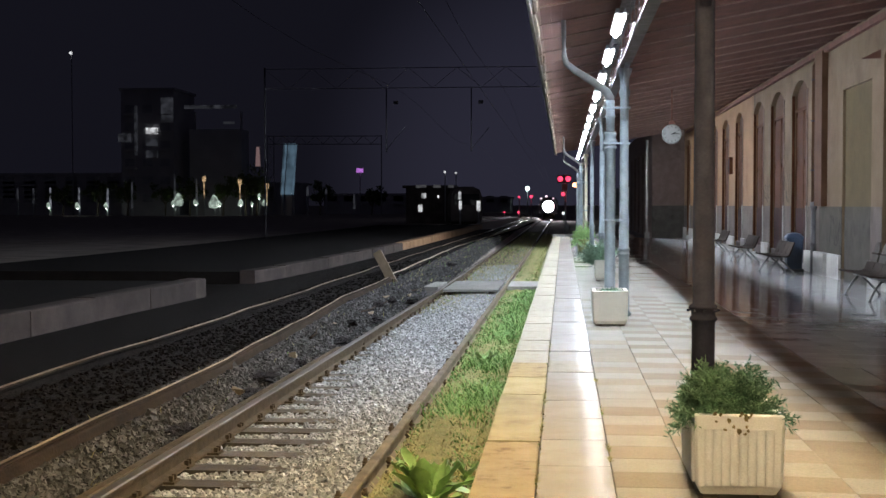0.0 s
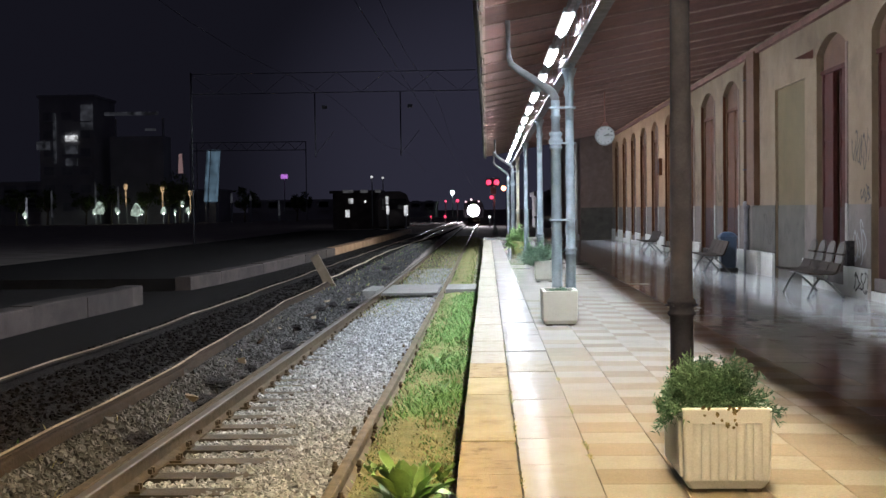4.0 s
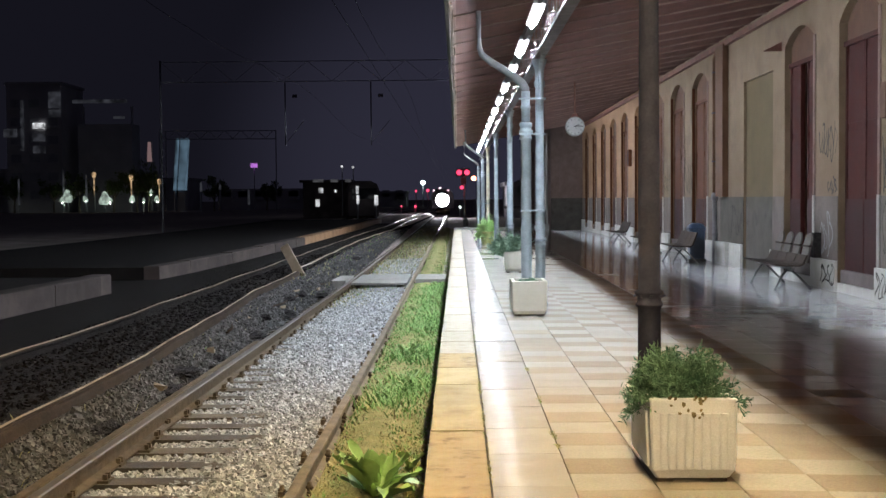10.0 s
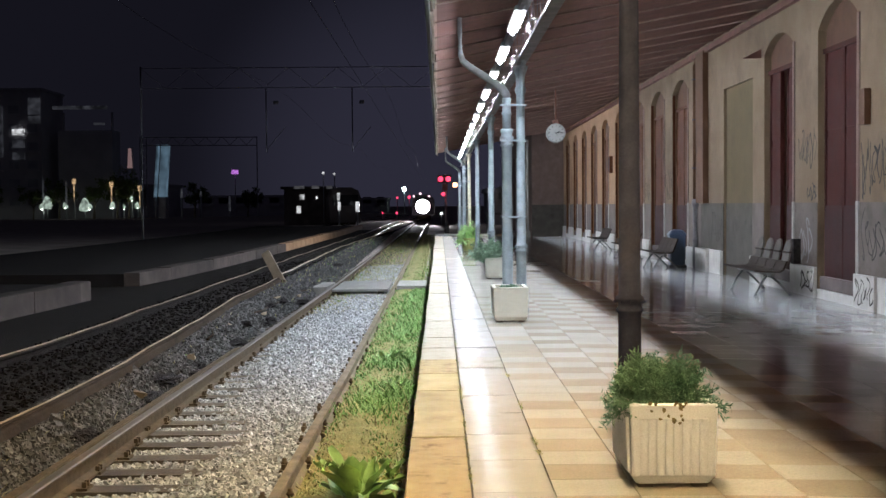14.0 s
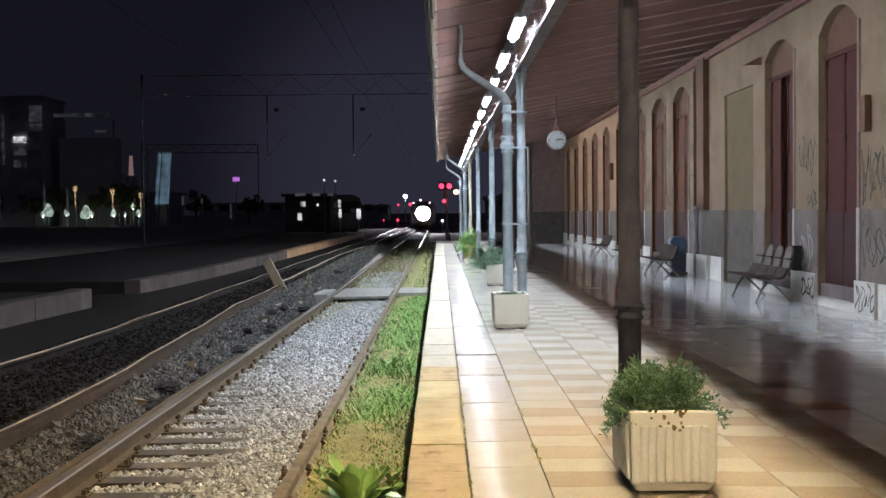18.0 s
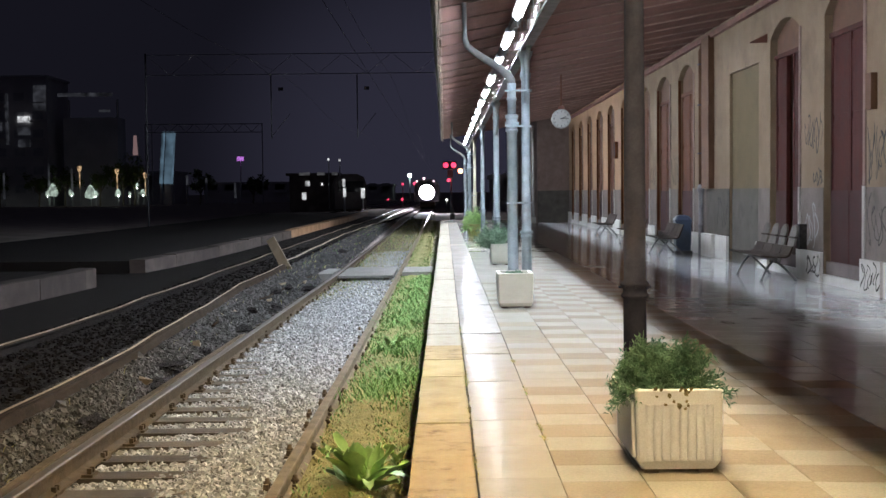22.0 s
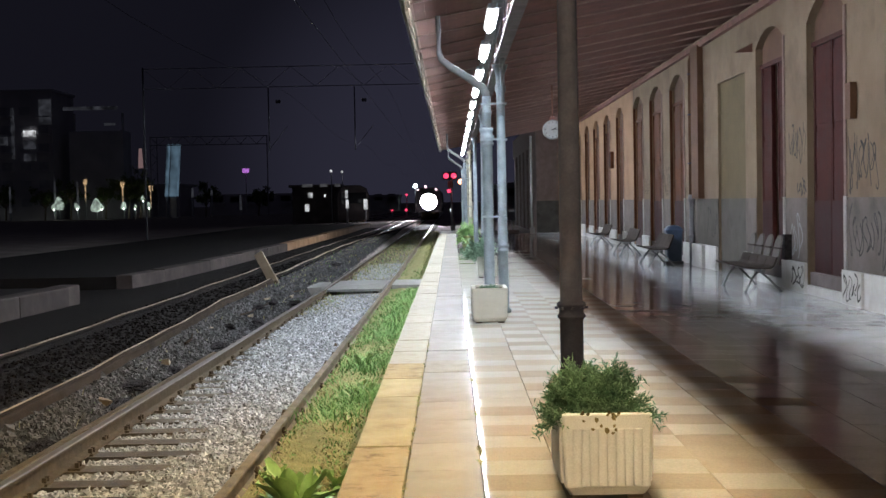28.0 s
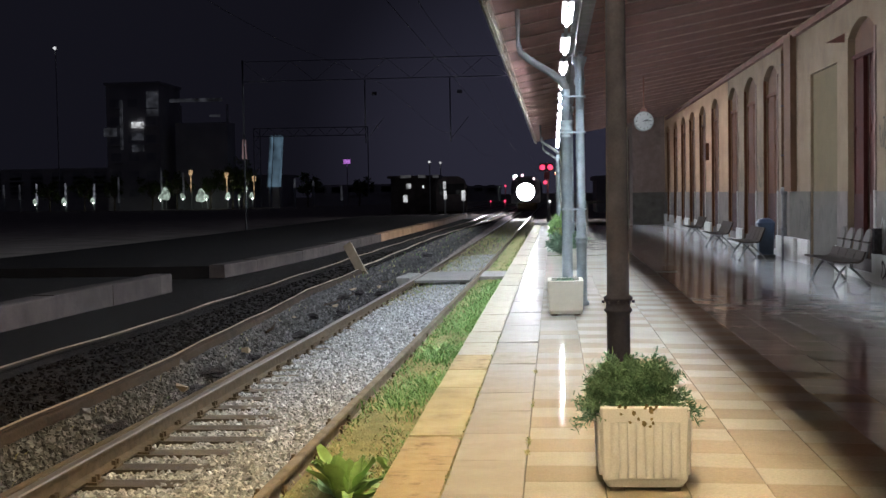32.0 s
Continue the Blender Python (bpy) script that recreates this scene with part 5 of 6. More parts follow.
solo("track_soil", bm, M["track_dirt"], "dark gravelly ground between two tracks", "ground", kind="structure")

bm = bmesh.new()
box(bm, -1.25, -0.11, -0.13, 1.25, 0.11, 0.0)
bevelled(bm, 0.012)
slp = mesh_of("sleeper", bm, M["sleeper"])
bm = bmesh.new()
box(bm, -0.12, -0.075, 0, 0.12, 0.075, 0.018)
box(bm, 0.075, -0.05, 0.018, 0.105, -0.02, 0.055)
box(bm, -0.105, 0.02, 0.018, -0.075, 0.05, 0.055)
box(bm, 0.075, 0.02, 0.018, 0.105, 0.05, 0.055)
box(bm, -0.105, -0.05, 0.018, -0.075, -0.02, 0.055)
clip = mesh_of("fastening", bm, M["rust"])
bm = bmesh.new()
lathe(bm, [(0, 0.016), (0.075, 0.016), (0.078, 0.026), (0.092, 0.024), (0.096, 0.017), (0.118, 0.015)], 8)
screw = mesh_of("screw", bm, M["rust"])
rng = np.random.default_rng(21)
for y in SLEEPER_Y:
    t = thing("sleeper", pose(track_x(y) + rng.normal(0, 0.03), y, rail_z(y) - 0.158, 0, 0, rng.normal(0, 1.0)), "weathered dark timber sleeper half buried in ballast", "sleeper", "near track sleepers")
    ob = new("timber", slp)
    ob.parent = t
    if y < 45:
        for s in (-1, 1):
            ob = new("fastening", clip)
            ob.parent = t
            ob.location = (s * GAUGE / 2, 0, 0.0)
    if 3 < y < 20:
        for dx in (-0.088, 0.088):
            ob = new("screw", screw)
            ob.parent = t
            ob.location = (GAUGE / 2 + dx, rng.normal(0, 0.02), rng.uniform(-0.02, 0.0) - (0.024 if dx < 0 else 0.0))

# plank crossing over the near track
t = thing("plank_crossing", label="grey weathered plank crossing laid between the rails", category="crossing")
for k in range(4):
    y = 30.0 + k * 0.96
    bm = bmesh.new()
    box(bm, track_x(y) - 0.66, y, rail_z(y) - 0.05, track_x(y) + 0.66, y + 0.955, rail_z(y) + 0.005 - 0.004 * (k % 2))
    bevelled(bm, 0.012)
    part("plank", bm, M["plank"], t)
for dx in (-0.5, 0.5):
    bm = bmesh.new()
    box(bm, track_x(32) + dx - 0.06, 30.12, rail_z(32) - 0.22, track_x(32) + dx + 0.06, 33.7, rail_z(32) - 0.046)
    part("bearer", bm, M["sleeper"], t, "dark timber bearer")
for k in range(3):
    y = 30.6 + k * 0.9
    bm = bmesh.new()
    box(bm, track_x(y) - 2.05, y, rail_z(y) - 0.16, track_x(y) - 0.84, y + 0.88, rail_z(y) + 0.03 - 0.01 * k)
    bevelled(bm, 0.012)
    part("plank", bm, M["plank"], t)
bm = bmesh.new()
box(bm, track_x(30) + 0.84, 31.0, rail_z(31) - 0.16, -0.12, 33.2, rail_z(31) + 0.03)
bevelled(bm, 0.012)
part("side_slab", bm, M["plank"], t)

# scraps lying along the shoulder
rng = np.random.default_rng(61)
for k in range(16):
    y = 12.5 + k * 1.0 + rng.normal(0, 0.3)
    x = track_x(y) - rng.uniform(0.90, 1.35)
    t = thing("track_scrap", pose(x, y, bank_z(x, y) + 0.018, rng.normal(0, 6), rng.normal(0, 6), rng.uniform(-60, 60)), "dark rusty scrap lying on the track shoulder" if k % 3 else "pale broken sleeper splinter on the track shoulder", "scrap", "shoulder scraps")
    bm = bmesh.new()
    ln, wd = rng.uniform(0.10, 0.30), rng.uniform(0.02, 0.05)
    vs = box(bm, -wd, -ln / 2, -0.02, wd, ln / 2, rng.uniform(0.0, 0.03))
    for v in vs:
        v.co += Vector(rng.normal(0, 0.012, 3))
    bevelled(bm, 0.006)
    part("piece", bm, M["black"] if k % 3 else M["tan_timber"], t)

# dark lumps along the foot of the bank, added in place of dark gaps and bits
rng = np.random.default_rng(63)
for x, y, w in ((-2.72, 27.4, 0.34), (-2.80, 26.6, 0.26), (-2.92, 22.8, 0.16), (-2.78, 21.8, 0.20), (-2.74, 17.9, 0.15), (-2.66, 14.6, 0.17), (-2.72, 15.2, 0.10), (-2.78, 13.4, 0.20), (-2.70, 12.6, 0.16), (-2.86, 19.6, 0.12), (-3.02, 38.9, 0.30), (-2.9, 24.6, 0.18), (-2.62, 11.2, 0.15), (-2.72, 10.2, 0.12)):
    bm = bmesh.new()
    bmesh.ops.create_icosphere(bm, subdivisions=3, radius=1.0)
    for v in bm.verts:
        k = 1 + 0.75 * noise.noise(v.co * 1.9 + Vector((x * 9, y * 3, 0))) + 0.35 * noise.noise(v.co * 5.0 + Vector((y, x, 3)))
        v.co = Vector((v.co.x * w * 0.75 * k, v.co.y * w * 1.7 * k, max(-0.02, v.co.z * 0.06 * k)))
    t = solo("dark_lump", bm, M["clod"], "dark lump lying at the foot of the bank", "clod", "track clods")
    t.matrix_basis = pose(x, y, bank_z(x, y) + 0.005, 0, 0, rng.uniform(-40, 40))
# bent cable lying on the shoulder
bm = bmesh.new()
tube_path(bm, [(-2.95 + 0.10 * math.sin(y * 0.9) + 0.05 * math.sin(y * 2.7), y, bank_z(-2.9, y) + 0.03 + 0.01 * math.sin(y * 3)) for y in np.arange(16.5, 29.5, 0.5)], 0.018, 6)
solo("loose_cable", bm, M["rail_brown"], "dusty cable lying along the track shoulder", "cable")

# leaning buffer bar at the end of the broken rail
t = thing("buffer_bar", label="leaning pale timber buffer bar propped over the rail", category="buffer stop")
for (a, b, w) in (((-3.33, 28.5, -0.24), (-3.80, 29.1, 0.47), 0.10), ((-3.52, 29.1, -0.24), (-3.78, 29.2, 0.40), 0.05)):
    bm = bmesh.new()
    a, b = Vector(a), Vector(b)
    d = (b - a).normalized()
    side = d.cross(Vector((0, 1, 0))).normalized()
    dep = d.cross(side)
    vs = [bm.verts.new(p + sx * side * w + sy * dep * 0.05) for p in (a, b) for sx, sy in ((-1, -1), (1, -1), (1, 1), (-1, 1))]
    for f in ((0, 1, 2, 3), (4, 7, 6, 5), (0, 4, 5, 1), (1, 5, 6, 2), (2, 6, 7, 3), (3, 7, 4, 0)):
        bm.faces.new([vs[k] for k in f])
    part("timber", bm, M["tan_timber"], t)
bm = bmesh.new()
lathe(bm, [(0, 0.06), (0.08, 0.06), (0.10, 0.03)], 10, pose(-3.32, 28.42, -0.2))
part("bolt_head", bm, M["rust"], t)

# weeds along the platform face
bm = bmesh.new()
ys = list(np.arange(-18, 96, 0.6))
sweep_y(bm, [(0.035, -0.35), (0.70, -0.35), (0.62, -0.05), (0.30, -0.02), (0.07, -0.05)], ys, lambda y: (track_x(y) + GAUGE / 2 + 0.02 + lerp(y, (3, 64), (0, 0.03)), rail_z(y) - 0.02))
solo("verge_soil", bm, M["soil"], "earthy strip between rail and platform", "ground", kind="structure")


def blades(name, n, place, mats, label, hmin, hmax, seed, wide=0.004):
    rng = np.random.default_rng(seed)
    V, F, I = [], [], []
    for k in range(n):
        p = place(rng)
        if p is None:
            continue
        x, y, z, sc, dry = p
        h = rng.uniform(hmin, hmax) * sc
        a = rng.uniform(0, 6.28)
        bend = rng.uniform(0.5, 2.2) * h
        wd = wide * rng.uniform(0.6, 1.5) * (1 + 0.03 * y)
        dx, dy = math.cos(a), math.sin(a)
        sx, sy = -dy * wd, dx * wd
        i = len(V)
        V += [(x - sx, y - sy, z), (x + sx, y + sy, z), (x + dx * bend * 0.35 + sx * 0.8, y + dy * bend * 0.35 + sy * 0.8, z + h * 0.6), (x + dx * bend * 0.35 - sx * 0.8, y + dy * bend * 0.35 - sy * 0.8, z + h * 0.6), (x + dx * bend, y + dy * bend, z + h)]
        F += [(i, i + 1, i + 2, i + 3), (i + 3, i + 2, i + 4)]
        m = 1 if rng.random() < dry else 0
        I += [m, m]
    ob = new(name, raw_mesh(name, V, F, mats, I))
    return tagged(ob, label, "grass", kind="stuff")


def grass_place(rng):
    y = far_y(rng, 5.2, 92)
    lo, hi = track_x(y) + GAUGE / 2 + 0.09, -0.03
    x = rng.uniform(lo, hi)
    clump = noise.noise(Vector((x * 3.0, y * 0.9, 0))) + 0.5 * noise.noise(Vector((x * 7.0, y * 2.5, 4)))
    dens = lerp(y, (5, 8.5, 10, 12, 14.2, 15, 16, 29, 30, 33, 36, 60), (0.5, 0.5, 0.5, 0.65, 0.5, 0.75, 0.8, 0.7, 0.4, 0.3, 0.6, 0.5))
    if rng.random() > dens + 0.5 * clump:
        return None
    tall = lerp(y, (5, 9, 11, 16, 30, 60), (1.1, 1.1, 1.0, 1.15, 1.1, 0.9)) * (1 + 0.8 * max(0, clump))
    return x, y, rail_z(y) - 0.06, tall, lerp(y, (5, 9, 10.5, 14, 30, 45), (0.75, 0.75, 0.62, 0.28, 0.25, 0.7))


blades("verge_grass", 34000, grass_place, [M["grass"], M["dry_grass"]], "patchy green and dry grass along the platform edge", 0.008, 0.032, 31, 0.004)


def tuft_place(rng):
    k = rng.integers(16)
    cx, cy = ((-0.36, 14.9), (-0.25, 15.2), (-0.36, 14.6), (-0.30, 12.0), (-0.45, 11.2), (-0.2, 12.5), (-0.4, 18.2), (-0.3, 19.0), (-0.4, 20), (-0.25, 21), (-0.45, 22), (-0.3, 23.5), (-0.4, 25), (-0.3, 26.5), (-0.4, 28), (-0.2, 29))[k]
    return cx + rng.normal(0, 0.13), cy + rng.normal(0, 0.28 if k < 6 else 0.6), rail_z(cy) - 0.06, 1.0, 0.06


blades("grass_tufts", 6000, tuft_place, [M["grass"], M["dry_grass"]], "taller lush green grass tufts by the platform", 0.04, 0.13, 33, 0.004)


def mid_place(rng):
    y = far_y(rng, 24, 104)
    return track_x(y) + rng.uniform(-0.7, 0.7), y, rail_z(y) - 0.14, lerp(y, (24, 34, 62, 104), (0.4, 0.8, 1.0, 0.7)), 0.85


blades("track_weeds", 5000, mid_place, [M["grass"], M["dry_grass"]], "dry weeds growing between the far rails", 0.035, 0.12, 35)


def shoulder_weed(rng):
    y = far_y(rng, 7, 95)
    if y < 26 and rng.random() > 0.12:
        return None
    x = track_x(y) + rng.uniform(-1.75, -0.85)
    return x, y, bank_z(x, y) - 0.01, 0.8, 0.75


def bed_scatter(rng):
    y = far_y(rng, 7, 40)
    x = rng.uniform(-4.9, -3.4)
    return x, y, -0.19 + rng.uniform(-0.012, 0.01)


stones("second_track_stones", 6000, bed_scatter, "near-black stones on the second track", seed=9, mat="stone_black")
blades("shoulder_weeds", 1500, shoulder_weed, [M["grass"], M["dry_grass"]], "sparse dry weeds on the dark shoulder", 0.04, 0.14, 37)


def joint_place(rng):
    x, cy, s = ((0.806, 8.1, 0.06), (0.806, 7.75, 0.04), (0.366, 8.9, 0.15), (0.366, 10.2, 0.2), (0.366, 7.1, 0.15), (0.806, 11.3, 0.05), (0.366, 14.0, 0.3), (0.366, 8.0, 0.5), (0.366, 9.5, 0.6), (0.366, 11.5, 0.8), (0.806, 9.6, 0.12))[rng.integers(11)]
    return x + rng.normal(0, 0.006), cy + rng.normal(0, s), -0.004, 0.6, 0.85


blades("joint_weeds", 380, joint_place, [M["grass"], M["dry_grass"]], "tiny weeds sprouting from paving joints", 0.012, 0.045, 39, 0.003)


def leaf_mesh(length, width, curl, seed):
    rng = np.random.default_rng(seed)
    V, F = [], []
    n = 9
    for i in range(n + 1):
        s = i / n
        w = width * (0.16 + math.sin(math.pi * min(1, 0.01 + s ** 1.7 * 0.98)) ** 0.8) * (1 + 0.16 * math.sin(s * 19 + seed))
        up = length * (s * math.cos(curl * s))
        out = length * s * math.sin(curl * s) * 0.9
        wav = 0.016 * math.sin(s * 11 + seed * 1.7)
        V += [(-w, out + wav, up), (0, out + 0.024, up - 0.006), (w, out - wav * 0.7, up + 0.004 * math.sin(s * 14))]
    for i in range(n):
        a = 3 * i
        F += [(a, a + 1, a + 4, a + 3), (a + 1, a + 2, a + 5, a + 4)]
    me = raw_mesh("leaf", V, F, [M["broad_leaf"]])
    me.polygons.foreach_set("use_smooth", [True] * len(F))
    return me


def broad_plant(x, y, z, n, size, seed):
    rng = np.random.default_rng(seed)
    t = thing("broadleaf_weed", pose(x, y, z), "large green broadleaf weed at the platform edge", "weed", "broadleaf weeds")
    for k in range(n):
        ln = size * rng.uniform(0.6, 1.1)
        ob = new("leaf", leaf_mesh(ln, ln * rng.uniform(0.11, 0.16), rng.uniform(0.05, 0.5) if k % 5 else rng.uniform(0.7, 1.1), k + seed))
        ob.parent = t
        ob.matrix_basis = pose(rng.normal(0, 0.02), rng.normal(0, 0.02), 0, rng.uniform(-34, -4) if k % 4 else rng.uniform(-62, -42), 0, 137.5 * k + rng.uniform(-20, 20))


broad_plant(-0.30, 7.55, rail_z(7.55) - 0.08, 30, 0.36, 3)
broad_plant(-0.12, 8.3, rail_z(8.3) - 0.08, 6, 0.20, 7)
broad_plant(-0.58, 8.6, rail_z(8.6) - 0.08, 5, 0.12, 9)
broad_plant(-0.25, 12.4, rail_z(12.4) - 0.07, 9, 0.18, 13)
broad_plant(-0.45, 15.0, rail_z(15.0) - 0.07, 10, 0.22, 17)


# ---- second platform ----
IY, IX = (-20, 5, 19.5, 24, 28.2, 30.2, 36.5, 47.8, 72, 96), (-7.4, -7.0, -6.65, -6.42, -6.5, -6.3, -6.0, -5.75, -5.5, -5.6)
K2 = thing("platform_kerb", label="old pale concrete kerb blocks of the far platform", category="kerb", kind="structure")
rng = np.random.default_rng(77)
for ya, yb, zt in ((-18.0, 24.0, 0.15), (28.2, 96.0, 0.10)):
    y = ya
    while y < yb - 0.3:
        ye = min(yb, y + (2.3 if y < 50 else 6.0))
        bm = bmesh.new()
        jit, top = rng.normal(0, 0.006), zt + rng.normal(0, 0.008)
        sweep_y(bm, [(0, -0.8), (0, top - 0.02), (-0.02, top), (-0.35, top + 0.004), (-0.35, -0.8)], [y + 0.006, ye - 0.006], lambda yy: (lerp(yy, IY, IX) + jit, 0))
        # Blocks past y 48 take the brighter orange-brown colour.
        part("kerb_block", bm, M["kerb_orange"] if y > 48 else M["concrete"], K2)
        y = ye
bm = bmesh.new()
sweep_y(bm, [(-0.352, -0.8), (-0.352, 0.10), (-8, 0.10), (-8, -0.8)], [-20, 0, 5, 12, 19.5, 24.0], lambda y: (lerp(y, IY, IX), 0))
sweep_y(bm, [(-0.352, -0.8), (-0.352, 0.06), (-8, 0.06), (-8, -0.8)], [28.2, 30.2, 36.5, 47.8, 60, 72, 96], lambda y: (lerp(y, IY, IX), 0))
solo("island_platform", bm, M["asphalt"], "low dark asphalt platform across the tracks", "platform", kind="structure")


# ---- overhead line gantry and wires ----
def bar(bm, a, b, r, segs=6):
    tube_path(bm, [a, b], r, segs)


def gantry(y, x0, x1, drops, label):
    t = thing("line_gantry", label=label, category="gantry", group="overhead gantries")
    for z in (7.34, 8.32):
        bm = bmesh.new()
        bar(bm, (x0, y, z), (x1, y, z), 0.022)
        part("chord", bm, M["steel_mast"], t)
    n = int((x1 - x0) / 1.2)
    for k in range(n):
        xa = x0 + (x1 - x0) * k / n
        xb = x0 + (x1 - x0) * (k + 1) / n
        bm = bmesh.new()
        bar(bm, (xa, y, 7.34 if k % 2 else 8.32), (xb, y, 8.32 if k % 2 else 7.34), 0.011)
        part("brace", bm, M["steel_mast"], t)
    for x in (x0, x1):
        bm = bmesh.new()
        bar(bm, (x, y, -0.6), (x, y, 8.4), 0.045, 8)
        part("mast", bm, M["mast_dark"], t)
    for x in drops:
        bm = bmesh.new()
        bar(bm, (x, y, 7.3), (x, y, 4.2), 0.03)
        part("drop_post", bm, M["mast_dark"], t)
        bm = bmesh.new()
        bar(bm, (x, y, 4.3), (x + 0.9, y, 5.4), 0.015)
        part("cantilever", bm, M["mast_dark"], t)
        bm = bmesh.new()
        lathe(bm, [(0, 0.04), (0.02, 0.09), (0.10, 0.09), (0.12, 0.04), (0.14, 0.09), (0.22, 0.09), (0.24, 0.04)], 10, pose(x + 0.35, y, 6.62, 0, 90))
        part("insulator", bm, M["clock_face"], t, "white ceramic insulator")


gantry(62.0, -14.3, 8.5, (-8.2, -4.0), "steel lattice gantry spanning the tracks at night")
for x0, x1, z0, z1 in ((-2.2, -2.0, 6.6, 6.0), (-2.2, -2.0, 5.4, 5.0), (-7.4, -6.8, 6.8, 6.2)):
    t = thing("contact_wire", label="thin overhead wire above the tracks", category="wire", group="overhead wires")
    bm = bmesh.new()
    pts = []
    for y in np.arange(44 if x0 < -5 and z0 < 6 else 8, 240, 6.0):
        s = (y - 8) / 232
        sag = 0.35 * math.cos((y - 62) / 56 * 2 * math.pi) if z0 > 6 else 0
        pts.append((x0 + (x1 - x0) * s, y, z0 + (z1 - z0) * s + sag))
    tube_path(bm, pts, 0.006, 5)
    part("wire", bm, M["mast_dark"], t)


# ---- signals ----
def ball(bm, x, y, z, r, segs=12):
    bmesh.ops.create_uvsphere(bm, u_segments=segs, v_segments=segs // 2 + 2, radius=r, matrix=Matrix.Translation((x, y, z)))


t = thing("railway_signal", label="railway signal with two red lights beyond the platform end", category="signal")
bm = bmesh.new()
bar(bm, (0.62, 80.1, -0.6), (0.62, 80.1, 3.5), 0.06, 8)
part("mast", bm, M["steel_mast"], t)
bm = bmesh.new()
box(bm, 0.10, 80.0, 2.95, 0.98, 80.12, 3.45)
part("head", bm, M["black"], t)
# Lens radius takes in the red lamps' bloom.
for x in (0.30, 0.79):
    bm = bmesh.new()
    ball(bm, x, 79.95, 3.2, 0.17)
    part("red_lens", bm, M["red_lamp"], t, "glowing red signal lens")
bm = bmesh.new()
ball(bm, 1.22, 79.95, 2.82, 0.15)
part("amber_lens", bm, M["amber_lamp"], t, "glowing amber lens")
bm = bmesh.new()
box(bm, 0.40, 80.0, 2.45, 0.75, 80.06, 2.9)
part("number_plate", bm, M["galv"], t)
bm = bmesh.new()
ball(bm, 0.47, 79.9, 2.25, 0.12)
part("lower_lens", bm, M["red_lamp"], t, "small red lens")
t = thing("marker_post", pose(0.68, 79.0, -0.2), "white bottle-shaped marker post", "post")
bm = bmesh.new()
lathe(bm, [(0, 0.16), (0.45, 0.16), (0.60, 0.07), (0.80, 0.06)], 12)
part("shaft", bm, M["clock_face"], t)
for k, (x, y, z, r, mname) in enumerate(((-5.07, 160, 2.55, 0.14, "red_lamp"), (-3.57, 160, 2.61, 0.20, "red_lamp"), (-6.95, 160, 0.64, 0.10, "red_lamp"), (-5.16, 160, 0.63, 0.16, "red_lamp"), (0.48, 160, 0.51, 0.16, "small_white"))):
    t = thing("yard_signal", label="distant dwarf signal light in the yard", category="signal", group="yard signals")
    bm = bmesh.new()
    ball(bm, x, y, z, r)
    part("lens", bm, M[mname], t)
    bm = bmesh.new()
    bar(bm, (x, y + 0.2, -0.9), (x, y + 0.2, z), 0.06)
    part("mast", bm, M["steel_mast"], t)
t = thing("yard_light", label="white yard floodlight on a tall pole", category="street lamp", group="yard lights")
bm = bmesh.new()
ball(bm, -8.0, 300, 5.45, 0.5)
part("lantern", bm, M["white_lamp"], t)
bm = bmesh.new()
bar(bm, (-8.0, 300.5, -1), (-8.0, 300.5, 5.5), 0.12)
part("pole", bm, M["steel_mast"], t)


# ---- posts and sign at the platform end ----
t = thing("end_post", label="thin pale post near the far wing", category="post")
bm = bmesh.new()
bar(bm, (4.54, 62.0, floor_z(4.5)), (4.54, 62.0, 4.7), 0.06, 8)
part("shaft", bm, M["jamb"], t)
bm = bmesh.new()
box(bm, 4.42, 61.9, floor_z(4.5), 4.66, 62.1, 0.25)
part("base", bm, M["jamb"], t)
# Pale bar added to stand for a parked car's lit roof.
t = thing("pale_bar", label="pale bar beyond the platform in place of a parked car", category="barrier")
bm = bmesh.new()
box(bm, 2.65, 67, 1.0, 3.9, 67.06, 1.13)
bevelled(bm, 0.015)
part("rail", bm, M["clock_face"], t)
for x in (2.75, 3.8):
    bm = bmesh.new()
    box(bm, x - 0.04, 67.06, -0.8, x + 0.04, 67.12, 1.1)
    part("post", bm, M["steel_mast"], t)


# ---- the far town ----
def facade(x0, x1, y, z1, mat, label, depth=14, floors=0, cols=0, lit=(), name="apartment_building"):
    t = thing(name, label=label, category="building", group="far buildings")
    bm = bmesh.new()
    box(bm, x0, y, -1, x1, y + depth, z1)
    wall = part("wall", bm, mat, t)
    bm = bmesh.new()
    box(bm, x0 - 0.3, y - 0.3, z1, x1 + 0.3, y + depth + 0.3, z1 + 0.5)
    part("parapet", bm, mat, t)
    for f in range(floors):
        for c in range(cols):
            xa = x0 + (x1 - x0) * (c + 0.22) / cols
            xb = x0 + (x1 - x0) * (c + 0.78) / cols
            za = 2.2 + (z1 - 3) * f / floors
            bm = bmesh.new()
            box(bm, xa, y - 0.08, za, xb, y - 0.002, za + 1.5)
            part("window", bm, M["window_white"] if (f, c) in lit else M["far_glass"], wall)
            if c % 2 == 0:
                bm = bmesh.new()
                box(bm, xa - 0.4, y - 1.0, za - 0.5, xb + 0.4, y - 0.1, za - 0.3)
                part("balcony", bm, mat, wall)
    return t


facade(-86, -75.4, 242, 24, M["far_wall"], "dark apartment block with a lit stairwell", floors=6, cols=3)
facade(-125, -88, 262, 8, M["far_wall"], "long dark apartment block", floors=5, cols=8)
facade(-72, -57, 268, 6, M["far_wall"], "dark apartment block behind the trees", floors=5, cols=4)
